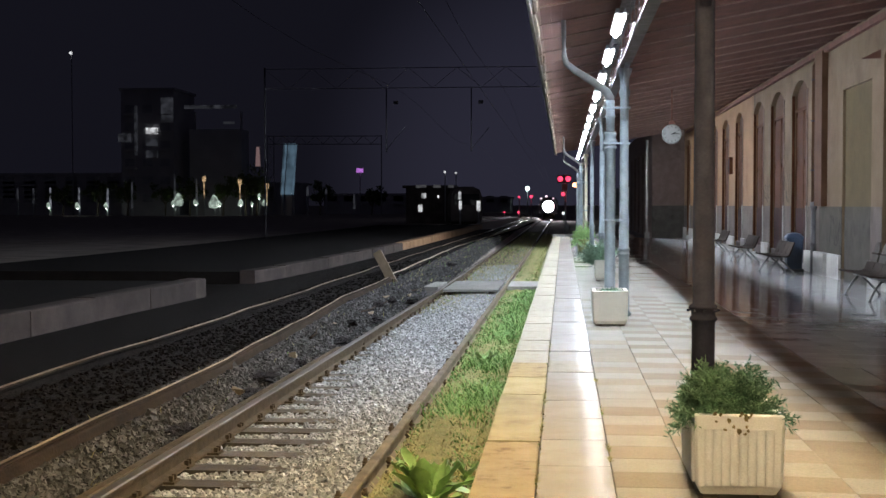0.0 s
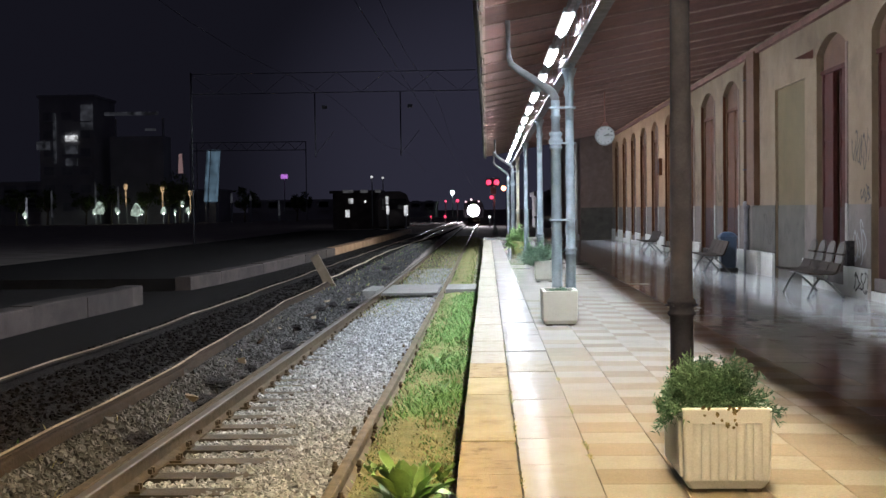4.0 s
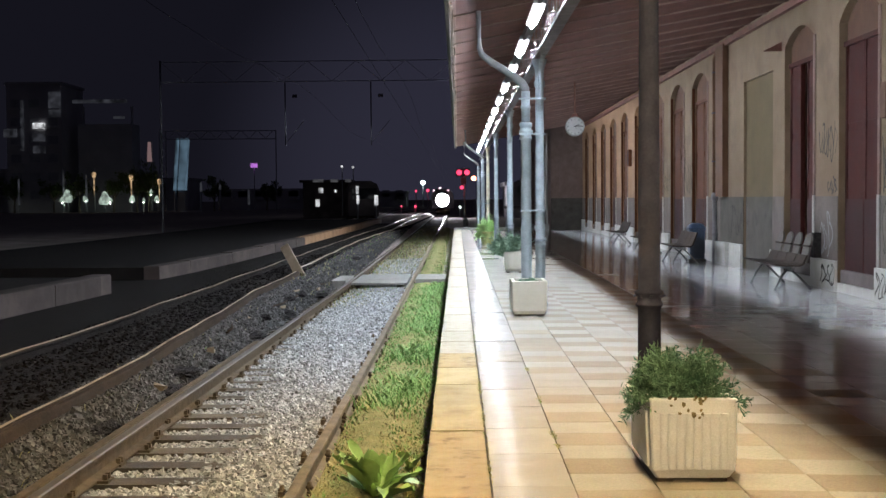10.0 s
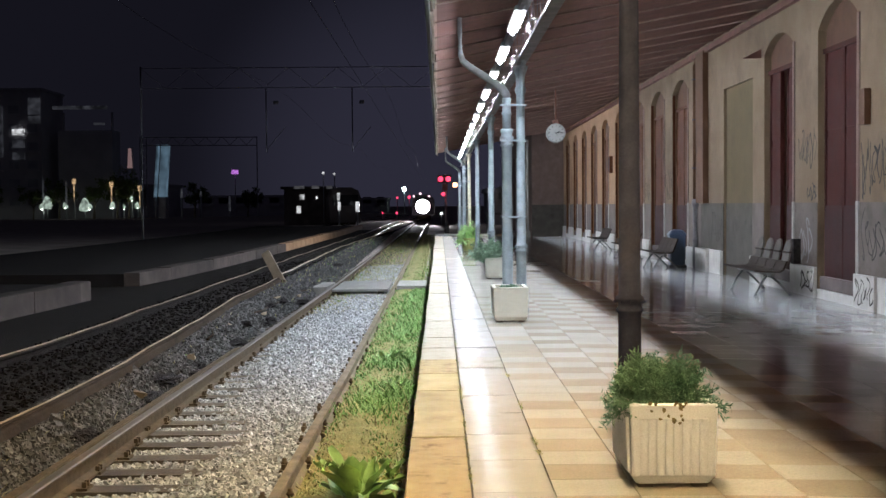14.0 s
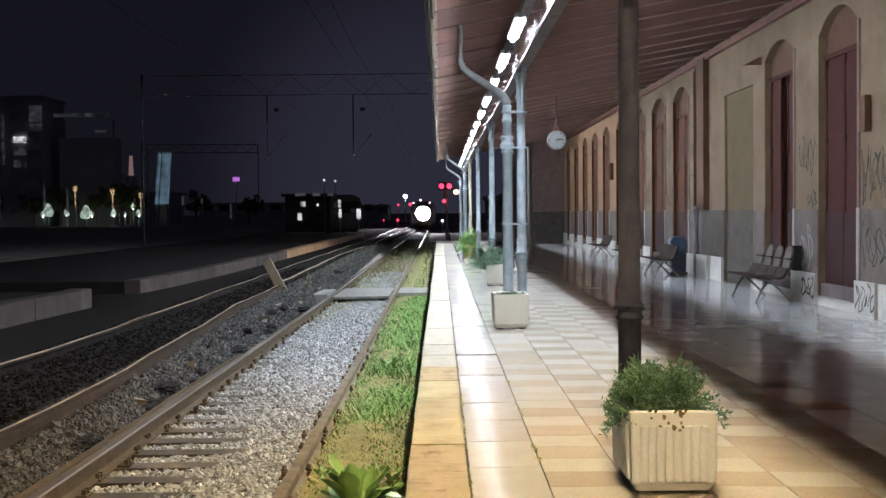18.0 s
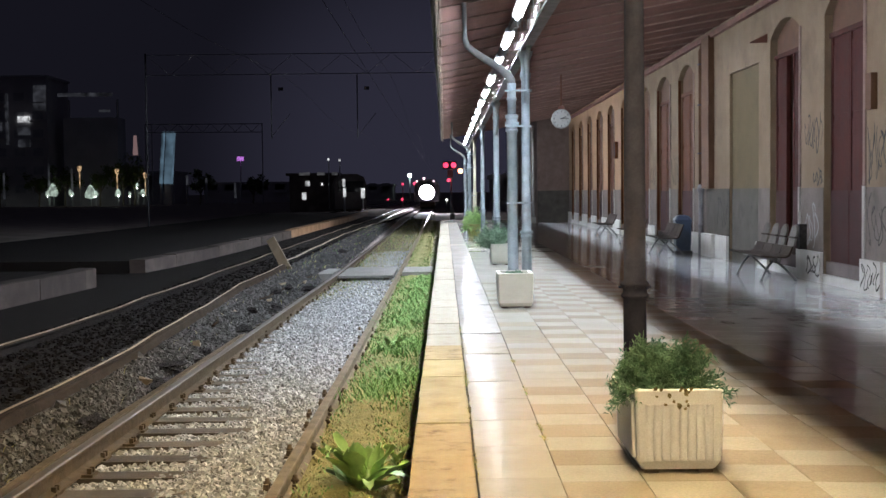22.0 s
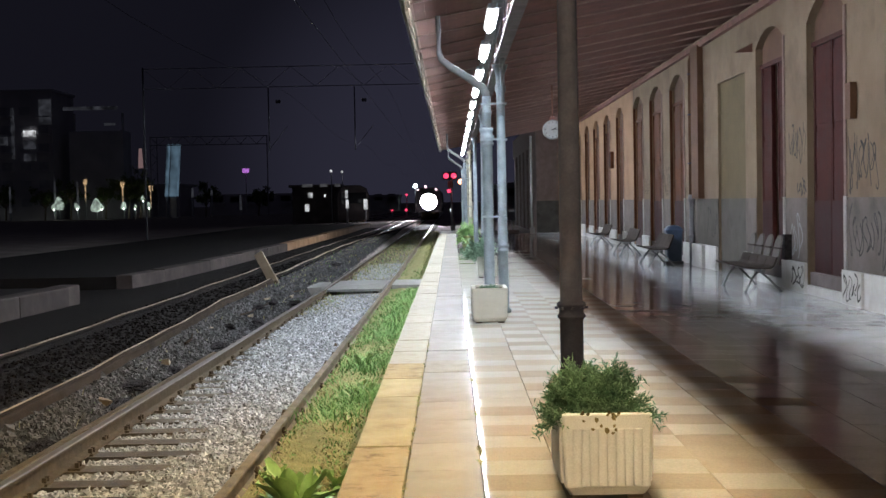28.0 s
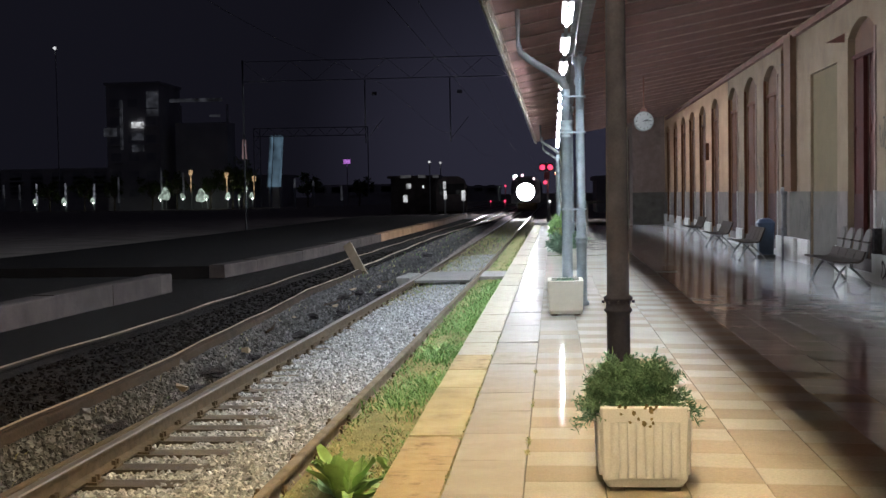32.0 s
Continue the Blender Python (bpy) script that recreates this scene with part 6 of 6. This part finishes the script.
facade(-52, -30, 275, 3.6, M["far_wall"], "low dark block behind the yard", floors=3, cols=6)
facade(-28, -12, 300, 3, M["far_wall"], "dark low building far beyond the tracks", floors=2, cols=5)
facade(6, 60, 150, 3, M["far_wall"], "dark building beyond the platform", floors=2, cols=10)
facade(-180, -128, 250, 9, M["far_wall"], "dark apartment block at the edge of the town", floors=4, cols=9)


def lit_piece(name, x0, x1, z0, z1, y, mat, label, category, depth=0.4, group=""):
    bm = bmesh.new()
    box(bm, x0, y, z0, x1, y + depth, z1)
    bevelled(bm, 0.05)
    return solo(name, bm, mat, label, category, group)


lit_piece("stair_window", -83.2, -82.7, 11.4, 21.0, 241.61, M["dim_glow"], "tall dim stairwell window", "window", group="far lit windows")
# The last piece is a pale roof block drawn as a glow, no window.
for x0, x1, z0, z1, m in ((-80.9, -78.6, 15.6, 16.7, "window_white"), (-80.9, -78.6, 13.2, 14.7, "dim_glow"), (-80.9, -78.6, 10.9, 12.3, "dim_glow"), (-86.5, -84.0, 14.0, 15.6, "dim_glow"), (-77.8, -75.5, 17.8, 22.6, "dim_glow")):
    lit_piece("far_window", x0, x1, z0, z1, 241.61, M[m], "dim glowing window, one a pale roof block, on a far apartment block", "window", group="far lit windows")
t = thing("flat_roof_block", label="far block with a flat roof edge given a floodlit glow", category="building", group="far buildings")
bm = bmesh.new()
box(bm, -73.5, 246, -1, -63.0, 252, 16.6)
part("wall", bm, M["far_wall"], t)
# Roof edge and ledge glow in place of floodlight falling on them.
bm = bmesh.new()
vs = box(bm, -73.8, 243.6, 20.55, -63.4, 244.4, 21.2)
part("roof_edge", bm, M["dim_glow"], t, "flat roof edge given a floodlit glow")
for x in (-73.0, -63.5):
    bm = bmesh.new()
    box(bm, x - 0.2, 248, 16.6, x + 0.2, 248.4, 20.2)
    part("post", bm, M["far_wall"], t)
bm = bmesh.new()
box(bm, -66.3, 245.0, 17.6, -64.2, 245.4, 18.05)
part("ledge", bm, M["dim_glow"], t, "small ledge given a dim glow")
t = thing("roof_lamp", label="small white light on a tall mast", category="lamp")
bm = bmesh.new()
ball(bm, -99.2, 250, 32.5, 0.35)
part("lantern", bm, M["window_white"], t)
bm = bmesh.new()
bar(bm, (-99.2, 250.3, -1), (-99.2, 250.3, 32.5), 0.12)
part("mast", bm, M["steel_mast"], t)
# banner and blue panel
t = thing("banner", label="tall pinkish banner on a pole", category="banner")
bm = bmesh.new()
box(bm, -58.2, 238, 9.0, -57.25, 238.1, 12.7)
for v in bm.verts:
    if v.co.z > 12:
        v.co.x = -57.72 + (v.co.x + 57.72) * 0.6
bevelled(bm, 0.04)
# Cloth glows in place of light falling on the banner.
part("cloth", bm, glowing("pink cloth glow", (0.8, 0.5, 0.5), 0.20), t)
bm = bmesh.new()
bar(bm, (-57.2, 238.2, -1), (-57.2, 238.2, 12.9), 0.06)
part("pole", bm, M["steel_mast"], t)
t = thing("blue_tower", label="tall pale blue floodlit slab behind a lattice mast", category="tower")
for xa, xb in ((-52.9, -52.65), (-52.05, -50.7)):
    bm = bmesh.new()
    box(bm, xa - 0.6, 239.2, -1, xb - 0.7, 240.8, 3.62)
    part("pier", bm, M["far_wall"], t)
    bm = bmesh.new()
    vs = box(bm, xa, 239, 3.6, xb, 241, 13.4)
    for v in vs:
        if v.co.z < 5:
            v.co.x -= 0.7
    # Slab glows to paint the floodlight on it.
    part("slab", bm, M["blue_panel"], t)
t = thing("lattice_mast", label="steel lattice mast of the overhead line", category="mast")
for x in (-54.4, -53.2):
    bm = bmesh.new()
    bar(bm, (x, 232, -1), (x, 232, 14.4), 0.10)
    part("leg", bm, M["steel_mast"], t)
for k in range(11):
    bm = bmesh.new()
    bar(bm, (-54.4 if k % 2 else -53.2, 232, 1.4 * k - 0.9), (-53.2 if k % 2 else -54.4, 232, 1.4 * k + 0.5), 0.05)
    part("brace", bm, M["steel_mast"], t)
for z in (12.9, 14.4):
    bm = bmesh.new()
    bar(bm, (-54.4, 232, z), (-33.0, 232, z - 0.1), 0.09)
    part("chord", bm, M["steel_mast"], t)
for k in range(14):
    bm = bmesh.new()
    bar(bm, (-54.4 + 1.5 * k, 232, 12.9 if k % 2 else 14.4), (-52.9 + 1.5 * k, 232, 14.4 if k % 2 else 12.9), 0.05)
    part("brace", bm, M["steel_mast"], t)
bm = bmesh.new()
bar(bm, (-33.0, 232, -1), (-33.0, 232, 14.4), 0.10)
part("leg", bm, M["steel_mast"], t)
t = thing("purple_sign", label="small glowing purple sign", category="sign")
bm = bmesh.new()
box(bm, -42.3, 260, 8.3, -40.9, 260.3, 9.2)
bevelled(bm, 0.08)
part("panel", bm, M["purple"], t)
bm = bmesh.new()
bar(bm, (-41.6, 260.4, -1), (-41.6, 260.4, 8.9), 0.10)
part("pole", bm, M["steel_mast"], t)

# poles given a glow for the light on them, floodlights and small lights along the street
# The one at x -69.9 stands for a lit tree trunk.
for x, z0, z1, m in ((-105.7, 2.2, 4.9, "dim_glow"), (-102.5, 2.0, 4.9, "dim_glow"), (-99.1, 0.9, 5.0, "pole_glow"), (-93.3, 0.4, 5.0, "pole_glow"), (-87.6, 0.8, 4.8, "pole_glow"), (-82.7, 1.0, 6.0, "dim_glow"), (-39.2, 0.8, 3.6, "dim_glow"), (-48.2, 3.3, 5.1, "dim_glow"), (-44.6, 3.6, 4.6, "dim_glow"), (-74.2, 2.6, 7.6, "dim_glow"), (-69.9, 2.4, 6.6, "dim_glow")):
    t = thing("lit_pole", pose(x, 238.5, 0), "pale pole with the light on it put in as glow", "pole", "street poles")
    bm = bmesh.new()
    lathe(bm, [(z0, 0.24), (z1, 0.16)], 10)
    # The shaft glows in place of lamp light falling on it.
    part("shaft", bm, M[m], t)
    bm = bmesh.new()
    lathe(bm, [(-1, 0.2), (z0, 0.2)], 10)
    part("foot", bm, M["steel_mast"], t)
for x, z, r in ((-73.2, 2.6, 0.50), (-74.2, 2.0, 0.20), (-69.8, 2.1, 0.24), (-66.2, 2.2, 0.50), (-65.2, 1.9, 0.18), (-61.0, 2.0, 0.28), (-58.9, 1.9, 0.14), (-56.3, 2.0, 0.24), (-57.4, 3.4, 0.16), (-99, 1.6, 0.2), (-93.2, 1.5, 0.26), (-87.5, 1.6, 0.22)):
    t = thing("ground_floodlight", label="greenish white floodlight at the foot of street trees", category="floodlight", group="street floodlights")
    # Glowing shape painted for the floodlight falling on the planting.
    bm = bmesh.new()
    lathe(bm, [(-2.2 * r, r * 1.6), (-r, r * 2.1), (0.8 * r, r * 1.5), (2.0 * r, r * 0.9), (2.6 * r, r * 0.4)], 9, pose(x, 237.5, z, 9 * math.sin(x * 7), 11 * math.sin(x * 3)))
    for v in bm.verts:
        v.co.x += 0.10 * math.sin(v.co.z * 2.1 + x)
    part("wash", bm, M["flood"], t, "patch of greenish light on the planting, put in as a glowing shape")
    # Small bulb added to light the trees and facade.
    bm = bmesh.new()
    ball(bm, x + 0.15, 237.0, z - 0.6, 0.07, 8)
    part("bulb", bm, M["bulb"], t)
    bm = bmesh.new()
    bar(bm, (x, 237.9, -1), (x, 237.9, z), 0.1)
    part("post", bm, M["steel_mast"], t)
for x, z in ((-68.1, 7.0), (-61.1, 6.4), (-55.8, 5.6)):
    t = thing("street_lamp", label="warm street lamp among trees", category="street lamp", group="street lamps")
    # Glow runs down the upper pole, painting the lamp's light on it.
    bm = bmesh.new()
    lathe(bm, [(z - 4.2, 0.05), (z - 2.6, 0.10), (z - 1.0, 0.13), (z - 0.8, 0.34), (z, 0.42), (z + 0.1, 0.25)], 10, pose(x, 237.4, 0))
    part("lantern", bm, uneven_glow("warm lantern", (1.0, 0.66, 0.36), 0.55, 1.2, 0.1), t)
    bm = bmesh.new()
    bar(bm, (x, 237.8, -1), (x, 237.8, z + 0.8), 0.09)
    part("pole", bm, M["steel_mast"], t)


def street_tree(x, y, h, seed):
    rng = np.random.default_rng(seed)
    t = thing("street_tree", pose(x, y, -1), "small street tree lit from below", "tree", "street trees")
    bm = bmesh.new()
    tube_path(bm, [(0, 0, 0), (0.05, 0, h * 0.25), (0.15, 0, h * 0.45), (0.1, 0, h * 0.7)], [0.25, 0.2, 0.15, 0.06], 8)
    for k in range(6):
        a = rng.uniform(0, 6.28)
        tube_path(bm, [(0.1, 0, h * 0.42), (math.cos(a) * h * 0.14, math.sin(a) * h * 0.14, h * 0.6), (math.cos(a) * h * 0.28, math.sin(a) * h * 0.28, h * rng.uniform(0.7, 0.9))], [0.1, 0.07, 0.03], 5)
    part("trunk", bm, M["bark"], t)
    V, F = [], []
    cents = [rng.normal(0, 1, 3) * np.array((h * 0.17, h * 0.17, h * 0.13)) + np.array((0, 0, h * 0.72)) for _ in range(16)]
    for k in range(1500):
        p = cents[rng.integers(16)] + rng.normal(0, h * 0.045, 3)
        a, b = rng.normal(0, 0.16, 3), rng.normal(0, 0.16, 3)
        i = len(V)
        V += [tuple(p), tuple(p + a), tuple(p + a + b), tuple(p + b)]
        F.append((i, i + 1, i + 2, i + 3))
    ob = new("crown", raw_mesh("crown", V, F, [M["tree_leaf"]]))
    ob.parent = t


for k, (x, h) in enumerate(((-76.5, 8), (-71.6, 10), (-65.0, 9), (-60.6, 11), (-58.4, 12), (-97, 8), (-90, 9), (-84, 8.5), (-46, 8), (-36, 7))):
    street_tree(x, 239.6, h * 0.8, 40 + k)


# ---- parked railcar ----
t = thing("parked_railcar", label="dark parked railcar with a few lit windows", category="railcar")
bm = bmesh.new()
sweep_y(bm, [(-1.45, 0.1), (1.45, 0.1), (1.5, 0.9), (1.5, 2.4), (1.25, 3.1), (0.6, 3.4), (-0.6, 3.4), (-1.25, 3.1), (-1.5, 2.4), (-1.5, 0.9)], [0, 18], lambda y: (0, 0))
railcar = part("body", bm, M["railcar_paint"], t, "sooty grey-brown car body")
bm = bmesh.new()
box(bm, -1.2, -0.05, 1.7, 1.2, -0.002, 2.7)
part("windscreen", bm, M["glass"], railcar)
for k in range(6):
    bm = bmesh.new()
    box(bm, 1.501, 1 + 2.7 * k, 1.5, 1.53, 2.9 + 2.7 * k, 2.5)
    part("window", bm, M["window_white"] if k in (0, 3) else M["glass"], railcar)
for k in range(4):
    bm = bmesh.new()
    lathe(bm, [(-1.2, 0.45), (1.2, 0.45)], 14, pose(0, 2 + 4.4 * k, -0.15, 0, 90))
    part("wheelset", bm, M["rust"], t)
t.matrix_basis = pose(-8.6, 119, -0.1, 0, 0, 12)
t = thing("switch_hut", label="dark brick lineside hut with lit doorway and roof lamps", category="hut")
bm = bmesh.new()
box(bm, -14.6, 121, -0.8, -10.2, 125, 3.2)
part("wall", bm, M["soot_wall"], t)
bm = bmesh.new()
box(bm, -14.9, 120.7, 3.2, -9.9, 125.3, 3.45)
part("roof", bm, M["soot_wall"], t)
for x0, x1, z0, z1 in ((-13.1, -12.65, 2.2, 2.7), (-13.4, -13.0, 0.9, 1.6), (-11.55, -11.4, 2.25, 2.5)):
    bm = bmesh.new()
    box(bm, x0, 120.94, z0, x1, 120.998, z1)
    part("window", bm, M["window_white"], t, "lit window")
# Strips added to glow where the eaves are dimly lit.
for x0, x1 in ((-13.6, -12.6), (-11.9, -11.2), (-10.5, -9.95)):
    bm = bmesh.new()
    box(bm, x0, 120.62, 3.22, x1, 120.69, 3.5)
    bevelled(bm, 0.02)
    part("eaves_glow", bm, M["eaves"], t, "strip glowing for the dimly lit eaves")
for x0, x1, z0, z1 in ((-9.2, -8.95, 1.15, 1.95), (-9.25, -9.0, 2.1, 2.8), (-7.55, -7.2, 1.0, 1.95)):
    t = thing("platform_lamp", label="bright white light by the parked railcar", category="lamp", group="railcar lights")
    bm = bmesh.new()
    box(bm, x0, 117.5, z0, x1, 117.7, z1)
    bevelled(bm, 0.05)
    part("lantern", bm, M["window_white"], t)
    bm = bmesh.new()
    bar(bm, ((x0 + x1) / 2, 117.75, -0.6), ((x0 + x1) / 2, 117.75, z1), 0.06)
    part("post", bm, M["steel_mast"], t)
for x, z in ((-10.75, 4.7), (-9.7, 4.6)):
    t = thing("roof_floodlight", label="small white floodlight above the hut", category="floodlight", group="hut floodlights")
    bm = bmesh.new()
    ball(bm, x, 120, z, 0.12)
    part("lantern", bm, M["window_white"], t)
    bm = bmesh.new()
    bar(bm, (x, 120.3, 0), (x, 120.3, z), 0.05)
    part("pole", bm, M["steel_mast"], t)


# ---- the arriving train ----
def build_train():
    t = thing("train", label="dark train with a blazing headlight coming along the near track", category="train")
    bm = bmesh.new()
    sweep_y(bm, [(-1.3, -1.0), (1.3, -1.0), (1.35, 0.3), (1.25, 0.95), (0.85, 1.4), (-0.85, 1.4), (-1.25, 0.95), (-1.35, 0.3)], [0.3, 20], lambda y: (0, 0))
    body = part("body", bm, M["train_body"], t, "dark car body")
    bm = bmesh.new()
    box(bm, -0.8, 0.25, 0.9, 0.8, 0.299, 1.3)
    part("windscreen", bm, M["glass"], body)
    bm = bmesh.new()
    lathe(bm, [(-0.02, 0.80), (0.06, 0.86), (0.45, 0.86)], 28, pose(0, 0.02, 0, -90))
    part("lamp_hood", bm, M["black"], t)
    # Disc made far wider than a lamp to take in the headlight's glare.
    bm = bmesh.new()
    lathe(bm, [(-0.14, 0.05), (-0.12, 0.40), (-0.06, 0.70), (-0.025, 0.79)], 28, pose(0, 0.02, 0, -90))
    part("headlight", bm, M["headlight"], t, "white headlight disc widened to its glare")
    bm = bmesh.new()
    ball(bm, -0.28, 0.2, 1.5, 0.13)
    part("marker_light", bm, M["marker"], t, "small pinkish marker light")
    for x in (-1.05, 0.75):
        bm = bmesh.new()
        ball(bm, x, 0.2, 1.2, 0.10)
        part("marker_light", bm, M["marker"], t, "small pinkish marker light")
    for k in range(4):
        bm = bmesh.new()
        lathe(bm, [(-0.8, 0.45), (0.8, 0.45)], 16, pose(0, 3 + 4.5 * k, -1.35, 0, 90))
        part("wheelset", bm, M["rust"], t)
    return t


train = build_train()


# ---- platform paving, piece by piece ----
def paving():
    E = thing("edge_paving", label="worn stone slabs along the platform edge, lamp tone painted in", category="paving", kind="structure")
    rng = np.random.default_rng(51)

    def slab_mesh(name, w, l, mat, h=0.028, gap=0.0015):
        bm = bmesh.new()
        box(bm, gap, gap, -h, w - gap, l - gap, 0.0)
        bmesh.ops.bevel(bm, geom=[e for e in bm.edges if all(v.co.z > -0.001 for v in e.verts)], offset=0.0025, segments=1, affect="EDGES")
        return mesh_of(name, bm, mat)

    em = [slab_mesh("edge_slab", 0.365, 1.055, M["edge"], 0.07, 0.005), slab_mesh("edge_slab", 0.365, 1.055, M["edge_dirty"], 0.07, 0.005), slab_mesh("edge_slab", 0.365, 1.055, M["edge_white_lit"], 0.07, 0.005)]
    y = 8.31 - 1.055 * 24
    while y < PLATFORM_END - 1:
        # Warm-lit slabs up to y 11, white-lit ones beyond, following the lamps.
        ob = new("edge_slab", em[1 if (7.0 < y + 0.5 < 7.9 or 11.6 < y + 0.5 < 12.4 or (y < 11 and rng.random() < 0.15)) else 2 if y > 11.0 else 0])
        ob.parent = E
        ob.matrix_basis = pose(rng.normal(0, 0.003), y, rng.normal(0, 0.0015), rng.normal(0, 0.08), rng.normal(0, 0.15), rng.normal(0, 0.08))
        y += 1.055
    S = thing("walk_paving", label="polished pale slabs beside the platform edge", category="paving", kind="structure")
    sm = [slab_mesh("walk_slab", 0.44, 0.86, M["slab"], 0.028, 0.004), slab_mesh("walk_slab", 0.44, 0.86, M["slab_dirty"], 0.028, 0.004)]
    y = 7.53 - 0.86 * 29
    while y < PLATFORM_END - 0.9:
        ob = new("walk_slab", sm[1 if (11.4 < y + 0.4 < 12.3 or rng.random() < 0.04) else 0])
        ob.parent = S
        ob.matrix_basis = pose(0.366, y, rng.normal(0, 0.0012), rng.normal(0, 0.02), rng.normal(-0.35, 0.26), 0)
        y += 0.86
    T = thing("tile_floor", label="polished cream and tan chequered marble tiles", category="floor", kind="structure")
    tx, ty = 0.44, 0.405
    tm = [slab_mesh("tile", tx, ty, M[k]) for k in ("tile_light", "tile_dark", "tile_grey")]
    V, F, I = [], [], []
    ncol, r0, nrow = 14, -60, 216
    for r in range(nrow):
        for c in range(ncol):
            x, y = 0.807 + c * tx, 7.39 + (r + r0) * ty
            if y + ty > PLATFORM_END:
                continue
            dark = (r + c) % 2
            if rng.random() < 0.06:
                dark = 1 - dark
            # Plain grey tiles without checks towards the wall.
            if x + 0.12 * (rng.random() - 0.5) > 2.95:
                dark = 2
            # Past y 21 most tan tiles turn cream, painting in the lamps' glare.
            if dark == 1 and y > 21 and rng.random() < 0.7:
                dark = 0
            z = floor_z(x)
            sl = math.degrees(math.atan2(floor_z(x) - floor_z(x + tx), tx))
            if 6.0 < y < 14.4 and x < 6:
                ob = new("tile", tm[dark])
                ob.parent = T
                ob.matrix_basis = pose(x, y, z + rng.normal(0, 0.0008), rng.normal(0, 0.05), sl + rng.normal(0, 0.06), 0)
            else:
                g = 0.0015
                i = len(V)
                zz = [floor_z(x + g), floor_z(x + tx - g)]
                d = rng.normal(0, 0.0003, 4)
                V += [(x + g, y + g, zz[0] + d[0]), (x + tx - g, y + g, zz[1] + d[1]), (x + tx - g, y + ty - g, zz[1] + d[2]), (x + g, y + ty - g, zz[0] + d[3]), (x + g, y + g, zz[0] - 0.03), (x + tx - g, y + g, zz[1] - 0.03), (x + tx - g, y + ty - g, zz[1] - 0.03), (x + g, y + ty - g, zz[0] - 0.03)]
                F += [(i, i + 1, i + 2, i + 3), (i, i + 4, i + 5, i + 1), (i + 1, i + 5, i + 6, i + 2), (i + 2, i + 6, i + 7, i + 3), (i + 3, i + 7, i + 4, i)]
                I += [dark] * 5
    ob = new("tile_rest", raw_mesh("tile_rest", V, F, [M["tile_light"], M["tile_dark"], M["tile_grey"]], I))
    ob.parent = T
    tagged(ob, "rows of chequered tiles further along, far checks washed out by painted glare", kind="stuff")
    # end kerb
    K = thing("end_kerb", label="pale stone kerb across the platform end", category="kerb", kind="structure")
    for k in range(4):
        bm = bmesh.new()
        box(bm, 0.01 + k * 1.0, PLATFORM_END - 0.05, -0.6, 0.99 + k * 1.0, PLATFORM_END + 0.30, 0.10)
        bevelled(bm, 0.015)
        part("kerb_stone", bm, M["plinth"], K)


paving()


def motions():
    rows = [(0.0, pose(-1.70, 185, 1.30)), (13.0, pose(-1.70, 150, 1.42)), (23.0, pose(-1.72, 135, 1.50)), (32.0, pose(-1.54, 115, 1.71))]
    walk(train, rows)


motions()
